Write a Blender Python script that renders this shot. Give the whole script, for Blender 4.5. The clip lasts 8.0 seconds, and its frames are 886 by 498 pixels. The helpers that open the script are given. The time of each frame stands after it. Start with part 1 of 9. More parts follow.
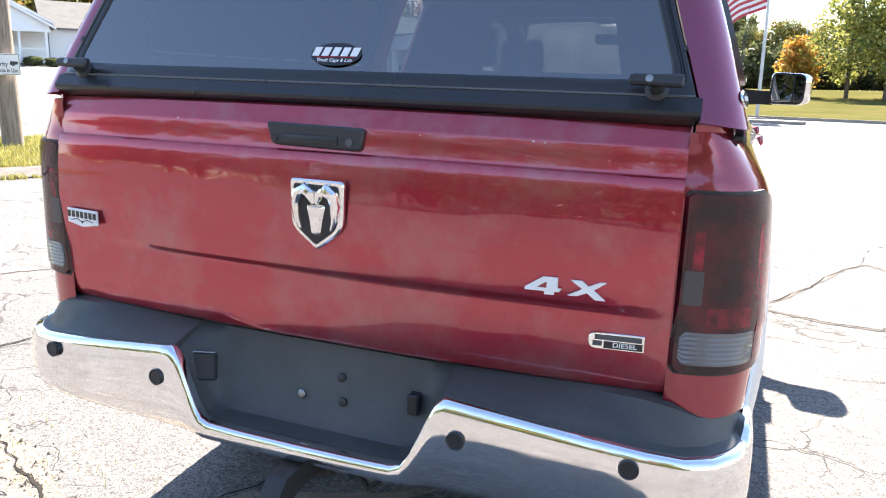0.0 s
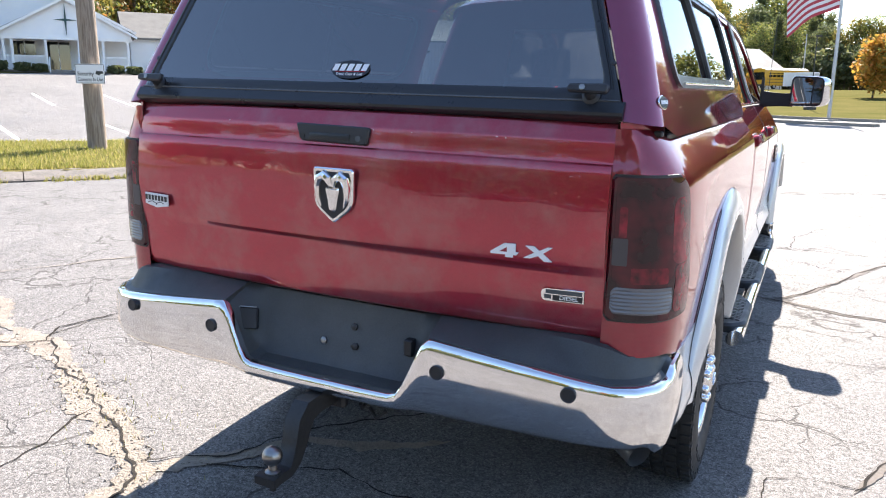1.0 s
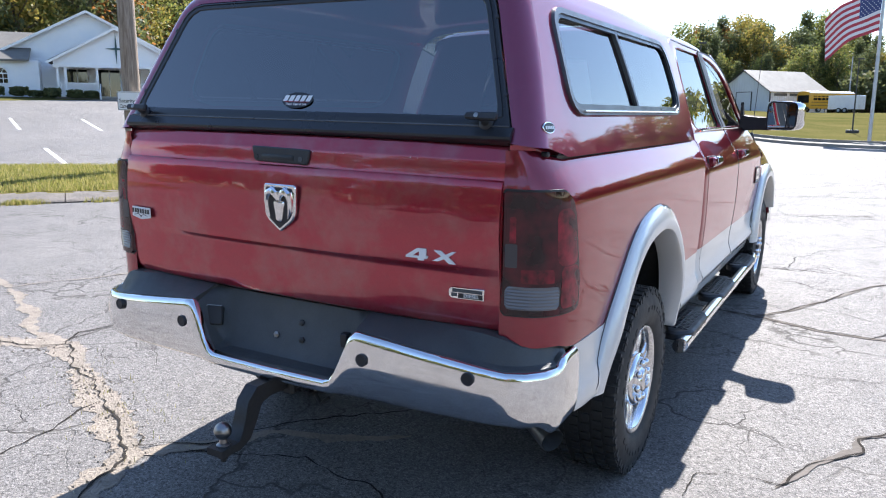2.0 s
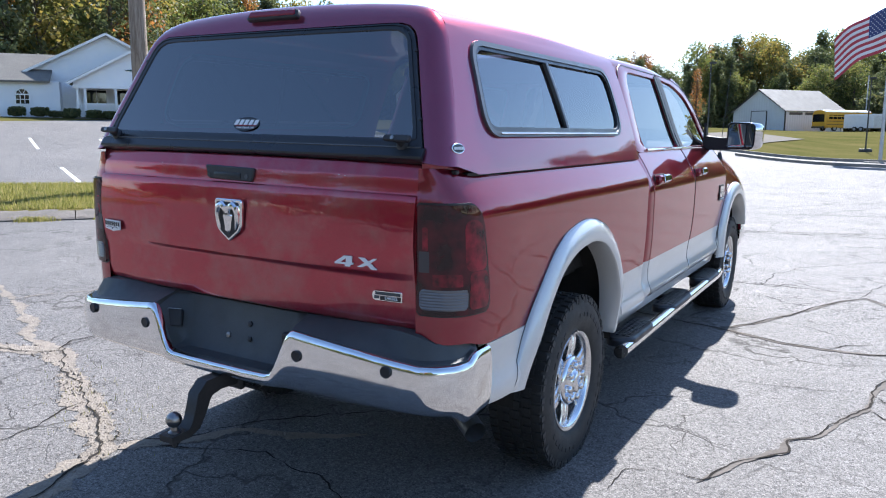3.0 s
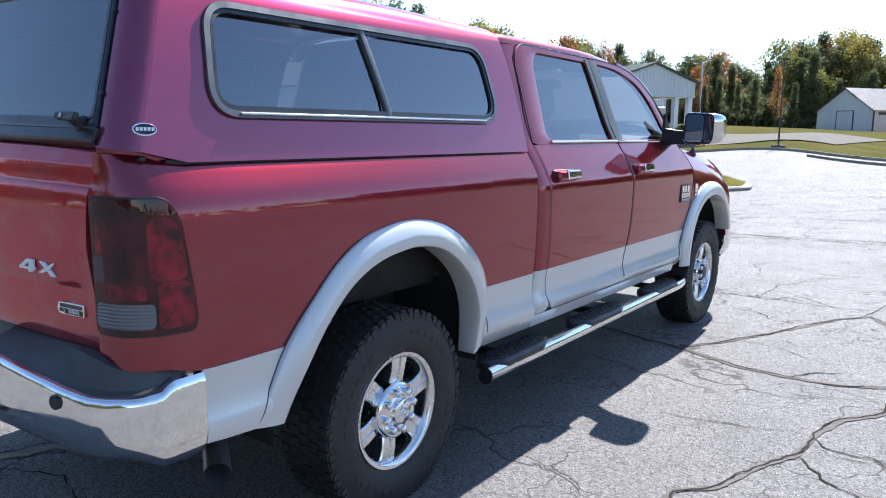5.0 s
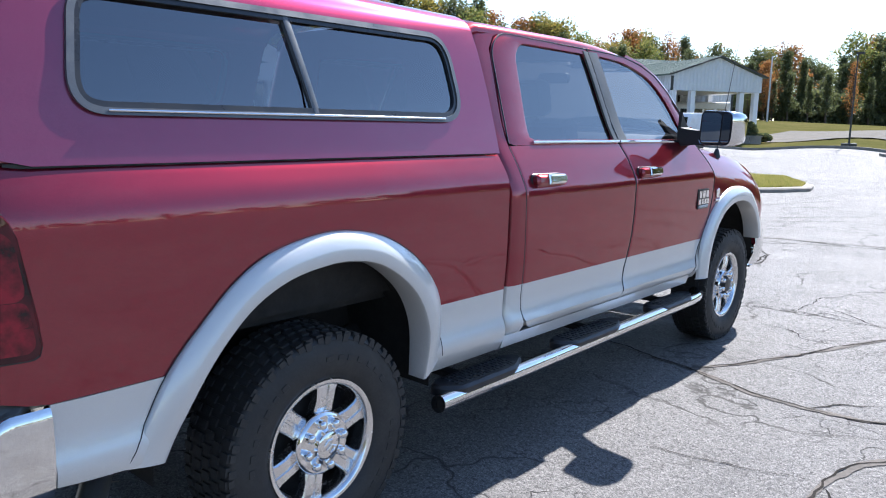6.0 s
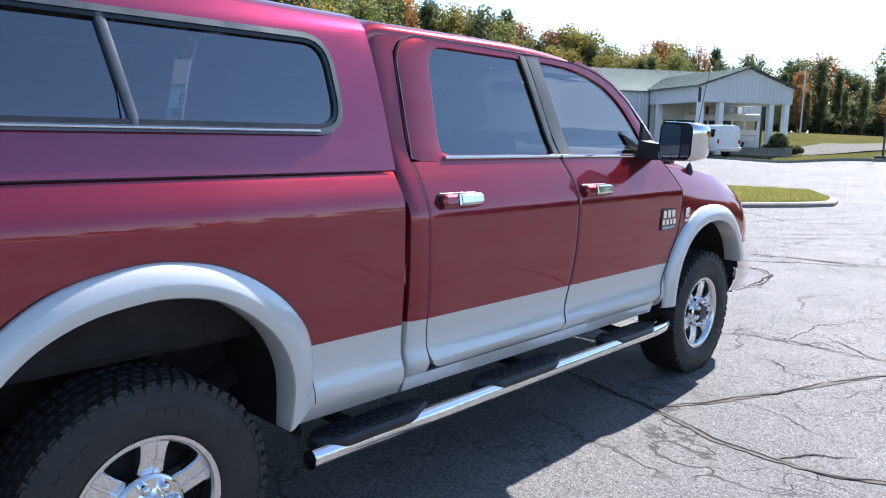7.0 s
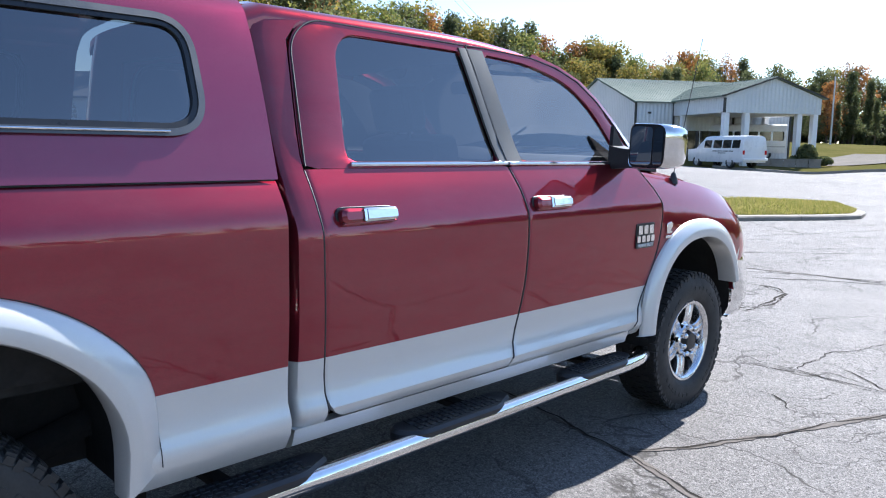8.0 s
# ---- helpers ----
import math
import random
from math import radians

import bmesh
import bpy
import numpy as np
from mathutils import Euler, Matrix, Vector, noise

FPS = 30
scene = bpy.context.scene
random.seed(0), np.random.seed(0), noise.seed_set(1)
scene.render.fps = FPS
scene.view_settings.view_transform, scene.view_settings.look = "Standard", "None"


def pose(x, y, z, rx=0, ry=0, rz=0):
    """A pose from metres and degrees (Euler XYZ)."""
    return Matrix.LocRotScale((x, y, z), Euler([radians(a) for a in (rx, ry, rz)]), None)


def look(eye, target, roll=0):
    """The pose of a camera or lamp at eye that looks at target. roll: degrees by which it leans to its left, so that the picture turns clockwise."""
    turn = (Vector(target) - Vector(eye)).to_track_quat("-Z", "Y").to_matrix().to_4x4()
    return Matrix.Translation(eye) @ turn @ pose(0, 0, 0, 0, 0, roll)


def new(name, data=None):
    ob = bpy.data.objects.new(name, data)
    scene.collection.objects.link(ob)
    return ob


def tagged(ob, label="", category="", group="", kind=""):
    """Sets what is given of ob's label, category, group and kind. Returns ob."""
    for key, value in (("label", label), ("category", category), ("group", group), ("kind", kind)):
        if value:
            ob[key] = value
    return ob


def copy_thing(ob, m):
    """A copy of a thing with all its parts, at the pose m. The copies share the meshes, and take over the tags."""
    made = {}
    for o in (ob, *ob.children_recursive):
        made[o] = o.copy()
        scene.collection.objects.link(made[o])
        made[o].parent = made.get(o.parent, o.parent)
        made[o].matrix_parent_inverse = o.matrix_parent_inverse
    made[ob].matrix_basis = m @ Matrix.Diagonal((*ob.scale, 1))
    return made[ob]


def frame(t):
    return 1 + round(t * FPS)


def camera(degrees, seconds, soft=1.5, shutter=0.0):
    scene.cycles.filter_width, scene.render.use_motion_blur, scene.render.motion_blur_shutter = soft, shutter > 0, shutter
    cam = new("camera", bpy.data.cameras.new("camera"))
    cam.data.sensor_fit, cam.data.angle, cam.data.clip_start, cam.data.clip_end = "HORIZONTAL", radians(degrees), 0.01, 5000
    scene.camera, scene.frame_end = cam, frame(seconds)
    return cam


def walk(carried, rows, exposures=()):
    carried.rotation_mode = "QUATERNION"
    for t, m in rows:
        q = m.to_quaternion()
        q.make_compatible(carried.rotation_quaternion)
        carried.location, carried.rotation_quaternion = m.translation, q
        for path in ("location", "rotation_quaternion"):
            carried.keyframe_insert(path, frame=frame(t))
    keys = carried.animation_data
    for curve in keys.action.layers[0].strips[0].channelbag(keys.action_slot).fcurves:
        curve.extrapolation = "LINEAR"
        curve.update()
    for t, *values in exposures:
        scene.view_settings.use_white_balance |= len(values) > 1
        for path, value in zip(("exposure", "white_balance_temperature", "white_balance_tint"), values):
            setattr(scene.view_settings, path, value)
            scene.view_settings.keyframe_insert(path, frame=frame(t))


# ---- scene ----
cam = camera(61.1, 8.0, soft=1.1)
PATH = [
    (0, (0.028, 0.235, 1.485), (-0.681, 2.056, 1.06), 1.0),
    (0.5, (0.23, 0.084, 1.491), (-0.562, 1.868, 1.057), 0.7),
    (1, (0.391, -0.094, 1.498), (-0.476, 1.659, 1.081), 0.5),
    (1.5, (0.605, -0.173, 1.504), (-0.322, 1.557, 1.117), 0.3),
    (1.7, (0.723, -0.182, 1.505), (-0.226, 1.538, 1.13), 0.3),
    (2.8, (1.166, -0.33, 1.526), (0.17, 1.376, 1.213), 0.2),
    (3, (1.275, -0.303, 1.522), (0.265, 1.396, 1.215), 0.2),
    (3.5, (1.526, -0.113, 1.522), (0.502, 1.578, 1.224), 0.4),
    (4, (1.654, 0.127, 1.504), (0.598, 1.799, 1.206), 0.6),
    (4.5, (1.733, 0.419, 1.495), (0.628, 2.058, 1.191), 0.6),
    (5, (1.889, 0.719, 1.471), (0.719, 2.312, 1.161), 0.5),
    (5.2, (1.956, 0.835, 1.463), (0.755, 2.405, 1.158), 0.3),
    (6.3, (2.031, 1.472, 1.506), (0.719, 2.946, 1.177), 1.2),
    (6.5, (2.061, 1.621, 1.503), (0.736, 3.084, 1.183), 1.1),
    (7, (2.146, 1.948, 1.51), (0.793, 3.391, 1.212), 1.0),
    (7.5, (2.113, 2.276, 1.489), (0.735, 3.699, 1.207), 1.0),
    (8, (2.095, 2.613, 1.48), (0.689, 4.01, 1.215), 0.7),
]
EXPOSURES = [(0, 2.43, 6900, 13), (0.5, 2.25, 6850, 13), (1.0, 2.0, 6650, 13), (1.5, 1.82, 6400, 13), (3.0, 1.4, 5900, 12), (8.0, 1.36, 5900, 12)]
walk(cam, [(t, look(eye, target, roll)) for t, eye, target, roll in PATH], EXPOSURES)

# ---- sky and sun ----
SUN_WAY = Vector((-0.125, 1.10, 1.0)).normalized()
world = bpy.data.worlds.new("sky")
scene.world = world
world.use_nodes = True
wn = world.node_tree.nodes
sky = wn.new("ShaderNodeTexSky")
sky.sky_type = "NISHITA"
sky.sun_disc = False
sky.sun_elevation = math.asin(SUN_WAY.z)
sky.sun_rotation = math.atan2(SUN_WAY.x, SUN_WAY.y)
sky.air_density, sky.dust_density, sky.ozone_density = 1.0, 0.12, 1.5
wn["Background"].inputs["Strength"].default_value = 0.1
world.node_tree.links.new(sky.outputs["Color"], wn["Background"].inputs["Color"])
sun_data = bpy.data.lights.new("sun", "SUN")
sun_data.energy, sun_data.angle, sun_data.color = 5.0, radians(0.53), (1.0, 0.95, 0.87)
sun = new("sun", sun_data)
sun.matrix_world = look(SUN_WAY * 60, (0, 0, 0))

# ---- materials ----
def mat(name, colour=(0.5, 0.5, 0.5), rough=0.5, metal=0.0, coat=0.0, coat_rough=0.03, spec=0.5):
    m = bpy.data.materials.new(name)
    m.use_nodes = True
    b = m.node_tree.nodes["Principled BSDF"]
    b.inputs["Base Color"].default_value = (*colour, 1)
    b.inputs["Roughness"].default_value = rough
    b.inputs["Metallic"].default_value = metal
    b.inputs["Coat Weight"].default_value = coat
    b.inputs["Coat Roughness"].default_value = coat_rough
    b.inputs["Specular IOR Level"].default_value = spec
    return m


class Nodes:
    """A small builder for node trees."""

    def __init__(self, m):
        self.t = m.node_tree
        self.b = m.node_tree.nodes["Principled BSDF"]
        self.pos = self.add("ShaderNodeTexCoord").outputs["Object"]

    def add(self, kind):
        return self.t.nodes.new(kind)

    def link(self, a, b):
        self.t.links.new(a, b)

    def noise(self, scale, detail=4, rough=0.6, stretch=None, warp=0.0):
        n = self.add("ShaderNodeTexNoise")
        n.inputs["Scale"].default_value, n.inputs["Detail"].default_value = scale, detail
        n.inputs["Roughness"].default_value, n.inputs["Distortion"].default_value = rough, warp
        if stretch:
            mp = self.add("ShaderNodeMapping")
            mp.inputs["Scale"].default_value = stretch
            self.link(self.pos, mp.inputs["Vector"])
            self.link(mp.outputs["Vector"], n.inputs["Vector"])
        else:
            self.link(self.pos, n.inputs["Vector"])
        return n.outputs["Fac"]

    def ramp(self, fac, *stops):
        r = self.add("ShaderNodeValToRGB")
        e = r.color_ramp.elements
        while len(e) < len(stops):
            e.new(0.5)
        for el, (p, c) in zip(e, stops):
            el.position = p
            el.color = (*c, 1) if isinstance(c, tuple) else (c, c, c, 1)
        self.link(fac, r.inputs["Fac"])
        return r.outputs["Color"]

    def mix(self, fac, a, b, mode="MIX"):
        x = self.add("ShaderNodeMix")
        x.data_type, x.blend_type = "RGBA", mode
        for sock, v in ((x.inputs["Factor"], fac), (x.inputs["A"], a), (x.inputs["B"], b)):
            if isinstance(v, (int, float)):
                sock.default_value = v if sock.type == "VALUE" else (v, v, v, 1)
            elif isinstance(v, tuple):
                sock.default_value = (*v, 1)
            else:
                self.link(v, sock)
        return x.outputs["Result"]

    def maths(self, op, a, b):
        x = self.add("ShaderNodeMath")
        x.operation = op
        for sock, v in ((x.inputs[0], a), (x.inputs[1], b)):
            if isinstance(v, (int, float)):
                sock.default_value = v
            else:
                self.link(v, sock)
        return x.outputs[0]

    def colour(self, c):
        self.link(c, self.b.inputs["Base Color"])

    def rough(self, c):
        self.link(c, self.b.inputs["Roughness"])

    def bump(self, h, strength=0.3, distance=0.01, coat=False):
        n = self.add("ShaderNodeBump")
        n.inputs["Strength"].default_value, n.inputs["Distance"].default_value = strength, distance
        self.link(h, n.inputs["Height"])
        self.link(n.outputs["Normal"], self.b.inputs["Normal"])
        if coat:
            self.link(n.outputs["Normal"], self.b.inputs["Coat Normal"])


def mottled(name, a, b, scale, rough=0.6, fine=40, bump=0.2, distance=0.005, metal=0.0, coat=0.0, spec=0.5):
    """Two colours mixed by a broad and a fine noise, with a little relief."""
    m = mat(name, a, rough, metal, coat, spec=spec)
    n = Nodes(m)
    f = n.mix(0.45, n.noise(scale, 5), n.noise(fine, 3))
    n.colour(n.ramp(f, (0.3, a), (0.7, b)))
    n.rough(n.ramp(n.noise(scale * 2.3), (0.3, max(0.02, rough - 0.08)), (0.7, min(1, rough + 0.1))))
    if bump:
        n.bump(n.noise(fine, 4), bump, distance)
    return m


def paint(name, dark, light, metal, rough=0.32, dirt=0.05, wave=0.0):
    """Car paint: metallic flake under a clear coat, with a film of dust."""
    m = mat(name, dark, rough, metal, 1.0, 0.025, spec=0.15)
    m.node_tree.nodes["Principled BSDF"].inputs["Coat IOR"].default_value = 1.62
    # the flake keeps its own colour at glancing angles
    m.node_tree.nodes["Principled BSDF"].inputs["Specular Tint"].default_value = (*[min(1, c * 2.2) for c in light], 1)
    n = Nodes(m)
    flake = n.noise(900, 1)
    broad = n.noise(1.3, 4)
    c = n.mix(n.ramp(flake, (0.35, 0.0), (0.7, 1.0)), dark, light)
    dust = n.ramp(n.noise(3.5, 8, 0.7, (1, 0.35, 1)), (0.45, 0.0), (0.85, dirt))
    n.colour(n.mix(dust, c, (0.32, 0.27, 0.24)))
    n.link(n.ramp(broad, (0.35, 0.02), (0.75, 0.055)), n.b.inputs["Coat Roughness"])
    if wave:
        n.bump(n.noise(5.0, 2, 0.4, (0.6, 1, 1.6)), wave, 0.02, True)
    return m


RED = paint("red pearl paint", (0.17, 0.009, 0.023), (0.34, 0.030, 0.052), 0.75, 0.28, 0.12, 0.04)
# Tailgate copy of RED: base brightened in place of light, plus road dust.
LIT_GATE_RED = paint("brightened, road-dusted red paint", (0.28, 0.016, 0.034), (0.54, 0.052, 0.080), 0.72, 0.28, 0.60, 0.16)
CAP_RED = paint("cap red paint", (0.20, 0.026, 0.060), (0.33, 0.060, 0.112), 0.72, 0.30, 0.08)
SILVER = paint("silver paint", (0.56, 0.555, 0.545), (0.72, 0.715, 0.70), 0.35, 0.42)
CHROME = mat("chrome", (0.82, 0.82, 0.83), 0.04, 1.0)
_n = Nodes(CHROME)
_scuff = _n.mix(0.5, _n.noise(6, 7, 0.7), _n.noise(16, 5, 0.75, (0.5, 1, 5), 0.6))
_n.rough(_n.ramp(_scuff, (0.42, 0.025), (0.7, 0.22)))
_n.colour(_n.ramp(_scuff, (0.45, (0.83, 0.83, 0.84)), (0.75, (0.70, 0.67, 0.63))))
POLISHED = mat("polished alloy", (0.78, 0.78, 0.79), 0.12, 1.0)
_n = Nodes(POLISHED)
_n.rough(_n.ramp(_n.noise(12, 6), (0.35, 0.16), (0.75, 0.34)))
BLACK = mottled("black plastic", (0.012, 0.012, 0.014), (0.03, 0.03, 0.034), 5, 0.45, 300, 0.15, 0.001)
# Lighter copy of BLACK: ground light on the shaded bumper is put into the colour.
LIFTED_BLACK = mottled("lightened black plastic", (0.04, 0.042, 0.045), (0.075, 0.078, 0.078), 5, 0.5, 260, 0.3, 0.002)
SATIN = mottled("satin black frame", (0.01, 0.011, 0.014), (0.022, 0.023, 0.027), 4, 0.32, 200, 0.05, 0.001)
TRIM = mottled("dark window trim", (0.085, 0.09, 0.098), (0.14, 0.145, 0.15), 6, 0.35, 200, 0.05, 0.001, metal=0.4)
GREYTRIM = mottled("grey pillar trim", (0.06, 0.065, 0.068), (0.085, 0.09, 0.092), 5, 0.5, 250, 0.1, 0.001)
RUBBER = mottled("tyre rubber", (0.012, 0.012, 0.013), (0.03, 0.03, 0.03), 6, 0.62, 120, 0.25, 0.002)
DARK = mottled("underbody", (0.006, 0.006, 0.007), (0.02, 0.018, 0.016), 5, 0.8, 60, 0.3, 0.004)
STEEL = mottled("black painted steel", (0.012, 0.012, 0.013), (0.03, 0.028, 0.027), 8, 0.42, 80, 0.2, 0.002)
BALL = mat("worn chrome ball", (0.3, 0.29, 0.28), 0.3, 1.0)
MIRROR = mat("mirror glass", (0.36, 0.37, 0.39), 0.01, 1.0)
DARKMIRROR = mat("blind-spot mirror glass", (0.16, 0.165, 0.175), 0.03, 1.0)
WHITE = mat("white badge", (0.8, 0.8, 0.8), 0.35)
SEAT = mottled("dark seat leather", (0.03, 0.028, 0.027), (0.06, 0.055, 0.052), 7, 0.55, 90, 0.2, 0.002)
LINING = mottled("grey cloth lining", (0.22, 0.215, 0.21), (0.3, 0.295, 0.285), 5, 0.9, 120, 0.2, 0.001)
DASH = mottled("dashboard", (0.03, 0.03, 0.032), (0.055, 0.052, 0.05), 4, 0.6, 150, 0.2, 0.001)


def glass(name, tint, ior=1.5):
    """Tinted pane: what is behind shows through the tint, with a mirror gloss on top."""
    m = bpy.data.materials.new(name)
    m.use_nodes = True
    t = m.node_tree
    t.nodes.remove(t.nodes["Principled BSDF"])
    tr, gl, fr, mx = (t.nodes.new("ShaderNode" + k) for k in ("BsdfTransparent", "BsdfGlossy", "Fresnel", "MixShader"))
    tr.inputs["Color"].default_value = (*tint, 1)
    gl.inputs["Roughness"].default_value = 0.0
    fr.inputs["IOR"].default_value = ior
    t.links.new(fr.outputs[0], mx.inputs[0])
    t.links.new(tr.outputs[0], mx.inputs[1])
    t.links.new(gl.outputs[0], mx.inputs[2])
    t.links.new(mx.outputs[0], t.nodes["Material Output"].inputs["Surface"])
    return m


GLASS_DARK = glass("privacy glass", (0.12, 0.13, 0.14), 2.8)
GLASS_CAP = glass("dark cap glass", (0.2, 0.215, 0.23), 2.9)
GLASS_LIGHT = glass("lightly tinted glass", (0.5, 0.54, 0.56), 2.7)


def lens(name, colour):
    return mat(name, colour, 0.1, 0, 1.0, 0.02, spec=0.0)


SMOKED = lens("smoked red lens", (0.03, 0.007, 0.012))
_n = Nodes(SMOKED)
_n.colour(_n.ramp(_n.noise(11, 3, 0.5), (0.36, (0.014, 0.004, 0.007)), (0.70, (0.10, 0.007, 0.014))))
SMOKED_RED = lens("deep red lens", (0.2, 0.012, 0.03))
_n = Nodes(SMOKED_RED)
_n.colour(_n.ramp(_n.noise(18, 4, 0.6), (0.33, (0.02, 0.004, 0.007)), (0.68, (0.30, 0.012, 0.028))))
SMOKED_GREY = lens("smoked grey lens", (0.055, 0.05, 0.055))
SMOKED_CLEAR = lens("smoked clear lens", (0.15, 0.145, 0.15))
HIGH_LENS = lens("dull red lens", (0.2, 0.012, 0.03))
RED_LENS = lens("red lens", (0.5, 0.015, 0.02))

# surroundings
ASPHALT = mat("weathered asphalt", (0.3, 0.3, 0.3), 0.8, spec=0.36)
_n = Nodes(ASPHALT)
_grain = _n.noise(190, 3, 0.75)
_pebble = _n.noise(95, 3, 0.7)
_broad = _n.noise(0.35, 6, 0.62)
_patch = _n.noise(1.7, 5, 0.7)
_c = _n.ramp(_n.mix(0.5, _broad, _patch), (0.32, (0.128, 0.120, 0.116)), (0.7, (0.225, 0.210, 0.198)))
_pit = _n.noise(34, 5, 0.8)
_c = _n.mix(_n.ramp(_pit, (0.40, 0.8), (0.47, 0.0)), _c, (0.06, 0.056, 0.054))
_c = _n.mix(_n.ramp(_grain, (0.38, 0.75), (0.5, 0.0)), _c, (0.05, 0.048, 0.049))
_c = _n.mix(_n.ramp(_pebble, (0.54, 0.0), (0.66, 0.5)), _c, (0.36, 0.325, 0.295))
_stone = _n.add("ShaderNodeTexVoronoi")
_stone.inputs["Scale"].default_value = 130
_n.link(_n.pos, _stone.inputs["Vector"])
_sep = _n.add("ShaderNodeSeparateColor")
_n.link(_stone.outputs["Color"], _sep.inputs["Color"])
_tone = _n.ramp(_sep.outputs["Red"], (0.0, 0.25), (0.3, 0.7), (0.65, 1.1), (1.0, 1.8))
_c = _n.mix(0.6, _c, _n.mix(1.0, _c, _tone, "MULTIPLY"))
_v = _n.add("ShaderNodeTexVoronoi")
_v.feature = "DISTANCE_TO_EDGE"
_v.inputs["Scale"].default_value = 0.75
_wv = _n.add("ShaderNodeVectorMath")
_wn2 = _n.add("ShaderNodeTexNoise")
_wn2.inputs["Scale"].default_value, _wn2.inputs["Detail"].default_value = 2.2, 6
_n.link(_n.pos, _wn2.inputs["Vector"])
_wv.operation = "MULTIPLY_ADD"
_wv.inputs[1].default_value = (0.7, 0.7, 0.7)
_n.link(_wn2.outputs["Color"], _wv.inputs[0])
_n.link(_n.pos, _wv.inputs[2])
_n.link(_wv.outputs[0], _v.inputs["Vector"])
_crack = _n.ramp(_v.outputs["Distance"], (0.0, 1.0), (0.012, 0.0))
_mask = _n.ramp(_n.noise(0.5, 3), (0.44, 0.0), (0.52, 1.0))
_crack = _n.mix(1.0, _crack, _mask, "MULTIPLY")
_v2 = _n.add("ShaderNodeTexVoronoi")
_v2.feature = "DISTANCE_TO_EDGE"
_v2.inputs["Scale"].default_value = 2.6
_n.link(_wv.outputs[0], _v2.inputs["Vector"])
_crack2 = _n.ramp(_v2.outputs["Distance"], (0.0, 0.95), (0.016, 0.0))
_crack2 = _n.mix(1.0, _crack2, _n.ramp(_n.noise(0.8, 4), (0.48, 0.0), (0.56, 1.0)), "MULTIPLY")
_crack = _n.mix(1.0, _crack, _crack2, "LIGHTEN")
_c = _n.mix(_crack, _c, (0.06, 0.055, 0.05))
_n.colour(_c)
_h = _n.mix(_crack, _n.mix(0.5, _n.mix(0.5, _grain, _pit), _sep.outputs["Red"]), 0.0)
_n.rough(_n.mix(_crack, _n.ramp(_sep.outputs["Green"], (0.0, 0.55), (0.35, 0.75), (1.0, 0.95)), 1.0))
_n.bump(_h, 0.95, 0.012)

CRACK = mottled("crack filled with dirt", (0.018, 0.016, 0.015), (0.05, 0.044, 0.038), 5, 0.95, 60, 0.4, 0.005, spec=0.05)
SEALER = mottled("worn crack sealer", (0.10, 0.09, 0.08), (0.19, 0.168, 0.15), 4, 0.95, 45, 0.6, 0.006, spec=0.1)
PALE = mottled("pale crumbled asphalt", (0.14, 0.118, 0.095), (0.33, 0.28, 0.228), 9, 0.9, 80, 0.9, 0.015)
LINE = mottled("worn white line paint", (0.6, 0.6, 0.58), (0.78, 0.78, 0.76), 3, 0.7, 60, 0.2, 0.002)
CONCRETE = mottled("kerb concrete", (0.19, 0.168, 0.142), (0.34, 0.305, 0.265), 2.5, 0.9, 45, 0.4, 0.006)
GRAVEL = mottled("tan gravel", (0.10, 0.09, 0.074), (0.165, 0.147, 0.125), 0.8, 0.95, 14, 0.6, 0.02, spec=0.1)
GRASS = mottled("mown lawn", (0.055, 0.066, 0.018), (0.15, 0.122, 0.05), 0.22, 0.95, 9, 0.6, 0.03, spec=0.0)
CRUMBLED = mottled("crumbled dirty concrete", (0.075, 0.066, 0.058), (0.185, 0.160, 0.138), 3.5, 0.95, 30, 0.8, 0.02)
BLADE = mat("grass blade", (0.15, 0.19, 0.03), 0.6)
_n = Nodes(BLADE)
_g = _n.add("ShaderNodeNewGeometry")
_bc = _n.ramp(_g.outputs["Random Per Island"], (0.0, (0.13, 0.155, 0.03)), (0.5, (0.27, 0.255, 0.06)), (1.0, (0.44, 0.36, 0.15)))
_n.colour(_bc)
_tl, _mx = _n.add("ShaderNodeBsdfTranslucent"), _n.add("ShaderNodeMixShader")
_mx.inputs[0].default_value = 0.5
_n.link(_bc, _tl.inputs["Color"])
_n.link(_n.b.outputs[0], _mx.inputs[1])
_n.link(_tl.outputs[0], _mx.inputs[2])
_n.link(_mx.outputs[0], BLADE.node_tree.nodes["Material Output"].inputs["Surface"])
WOOD = mat("weathered pole wood", (0.3, 0.2, 0.12), 0.85)
_n = Nodes(WOOD)
_gr = _n.noise(9, 6, 0.7, (4, 4, 0.25))
_n.colour(_n.ramp(_gr, (0.3, (0.13, 0.095, 0.068)), (0.52, (0.29, 0.222, 0.17)), (0.72, (0.42, 0.35, 0.285))))
_n.bump(_gr, 0.6, 0.02)
SIDING = mat("white lap siding", (0.78, 0.79, 0.8), 0.55)
_n = Nodes(SIDING)
_n.colour(_n.ramp(_n.noise(0.8, 5), (0.3, (0.74, 0.76, 0.79)), (0.7, (0.82, 0.82, 0.82))))
METAL_WALL = mottled("white ribbed metal wall", (0.56, 0.58, 0.59), (0.66, 0.67, 0.67), 0.5, 0.5, 8, 0.05, 0.01)
SHINGLE = mottled("grey roof shingles", (0.125, 0.12, 0.112), (0.2, 0.19, 0.175), 1.2, 0.95, 12, 0.5, 0.03, spec=0.1)
GREENROOF = mottled("green metal roof", (0.12, 0.165, 0.135), (0.18, 0.22, 0.185), 0.7, 0.8, 9, 0.1, 0.01, spec=0.2)
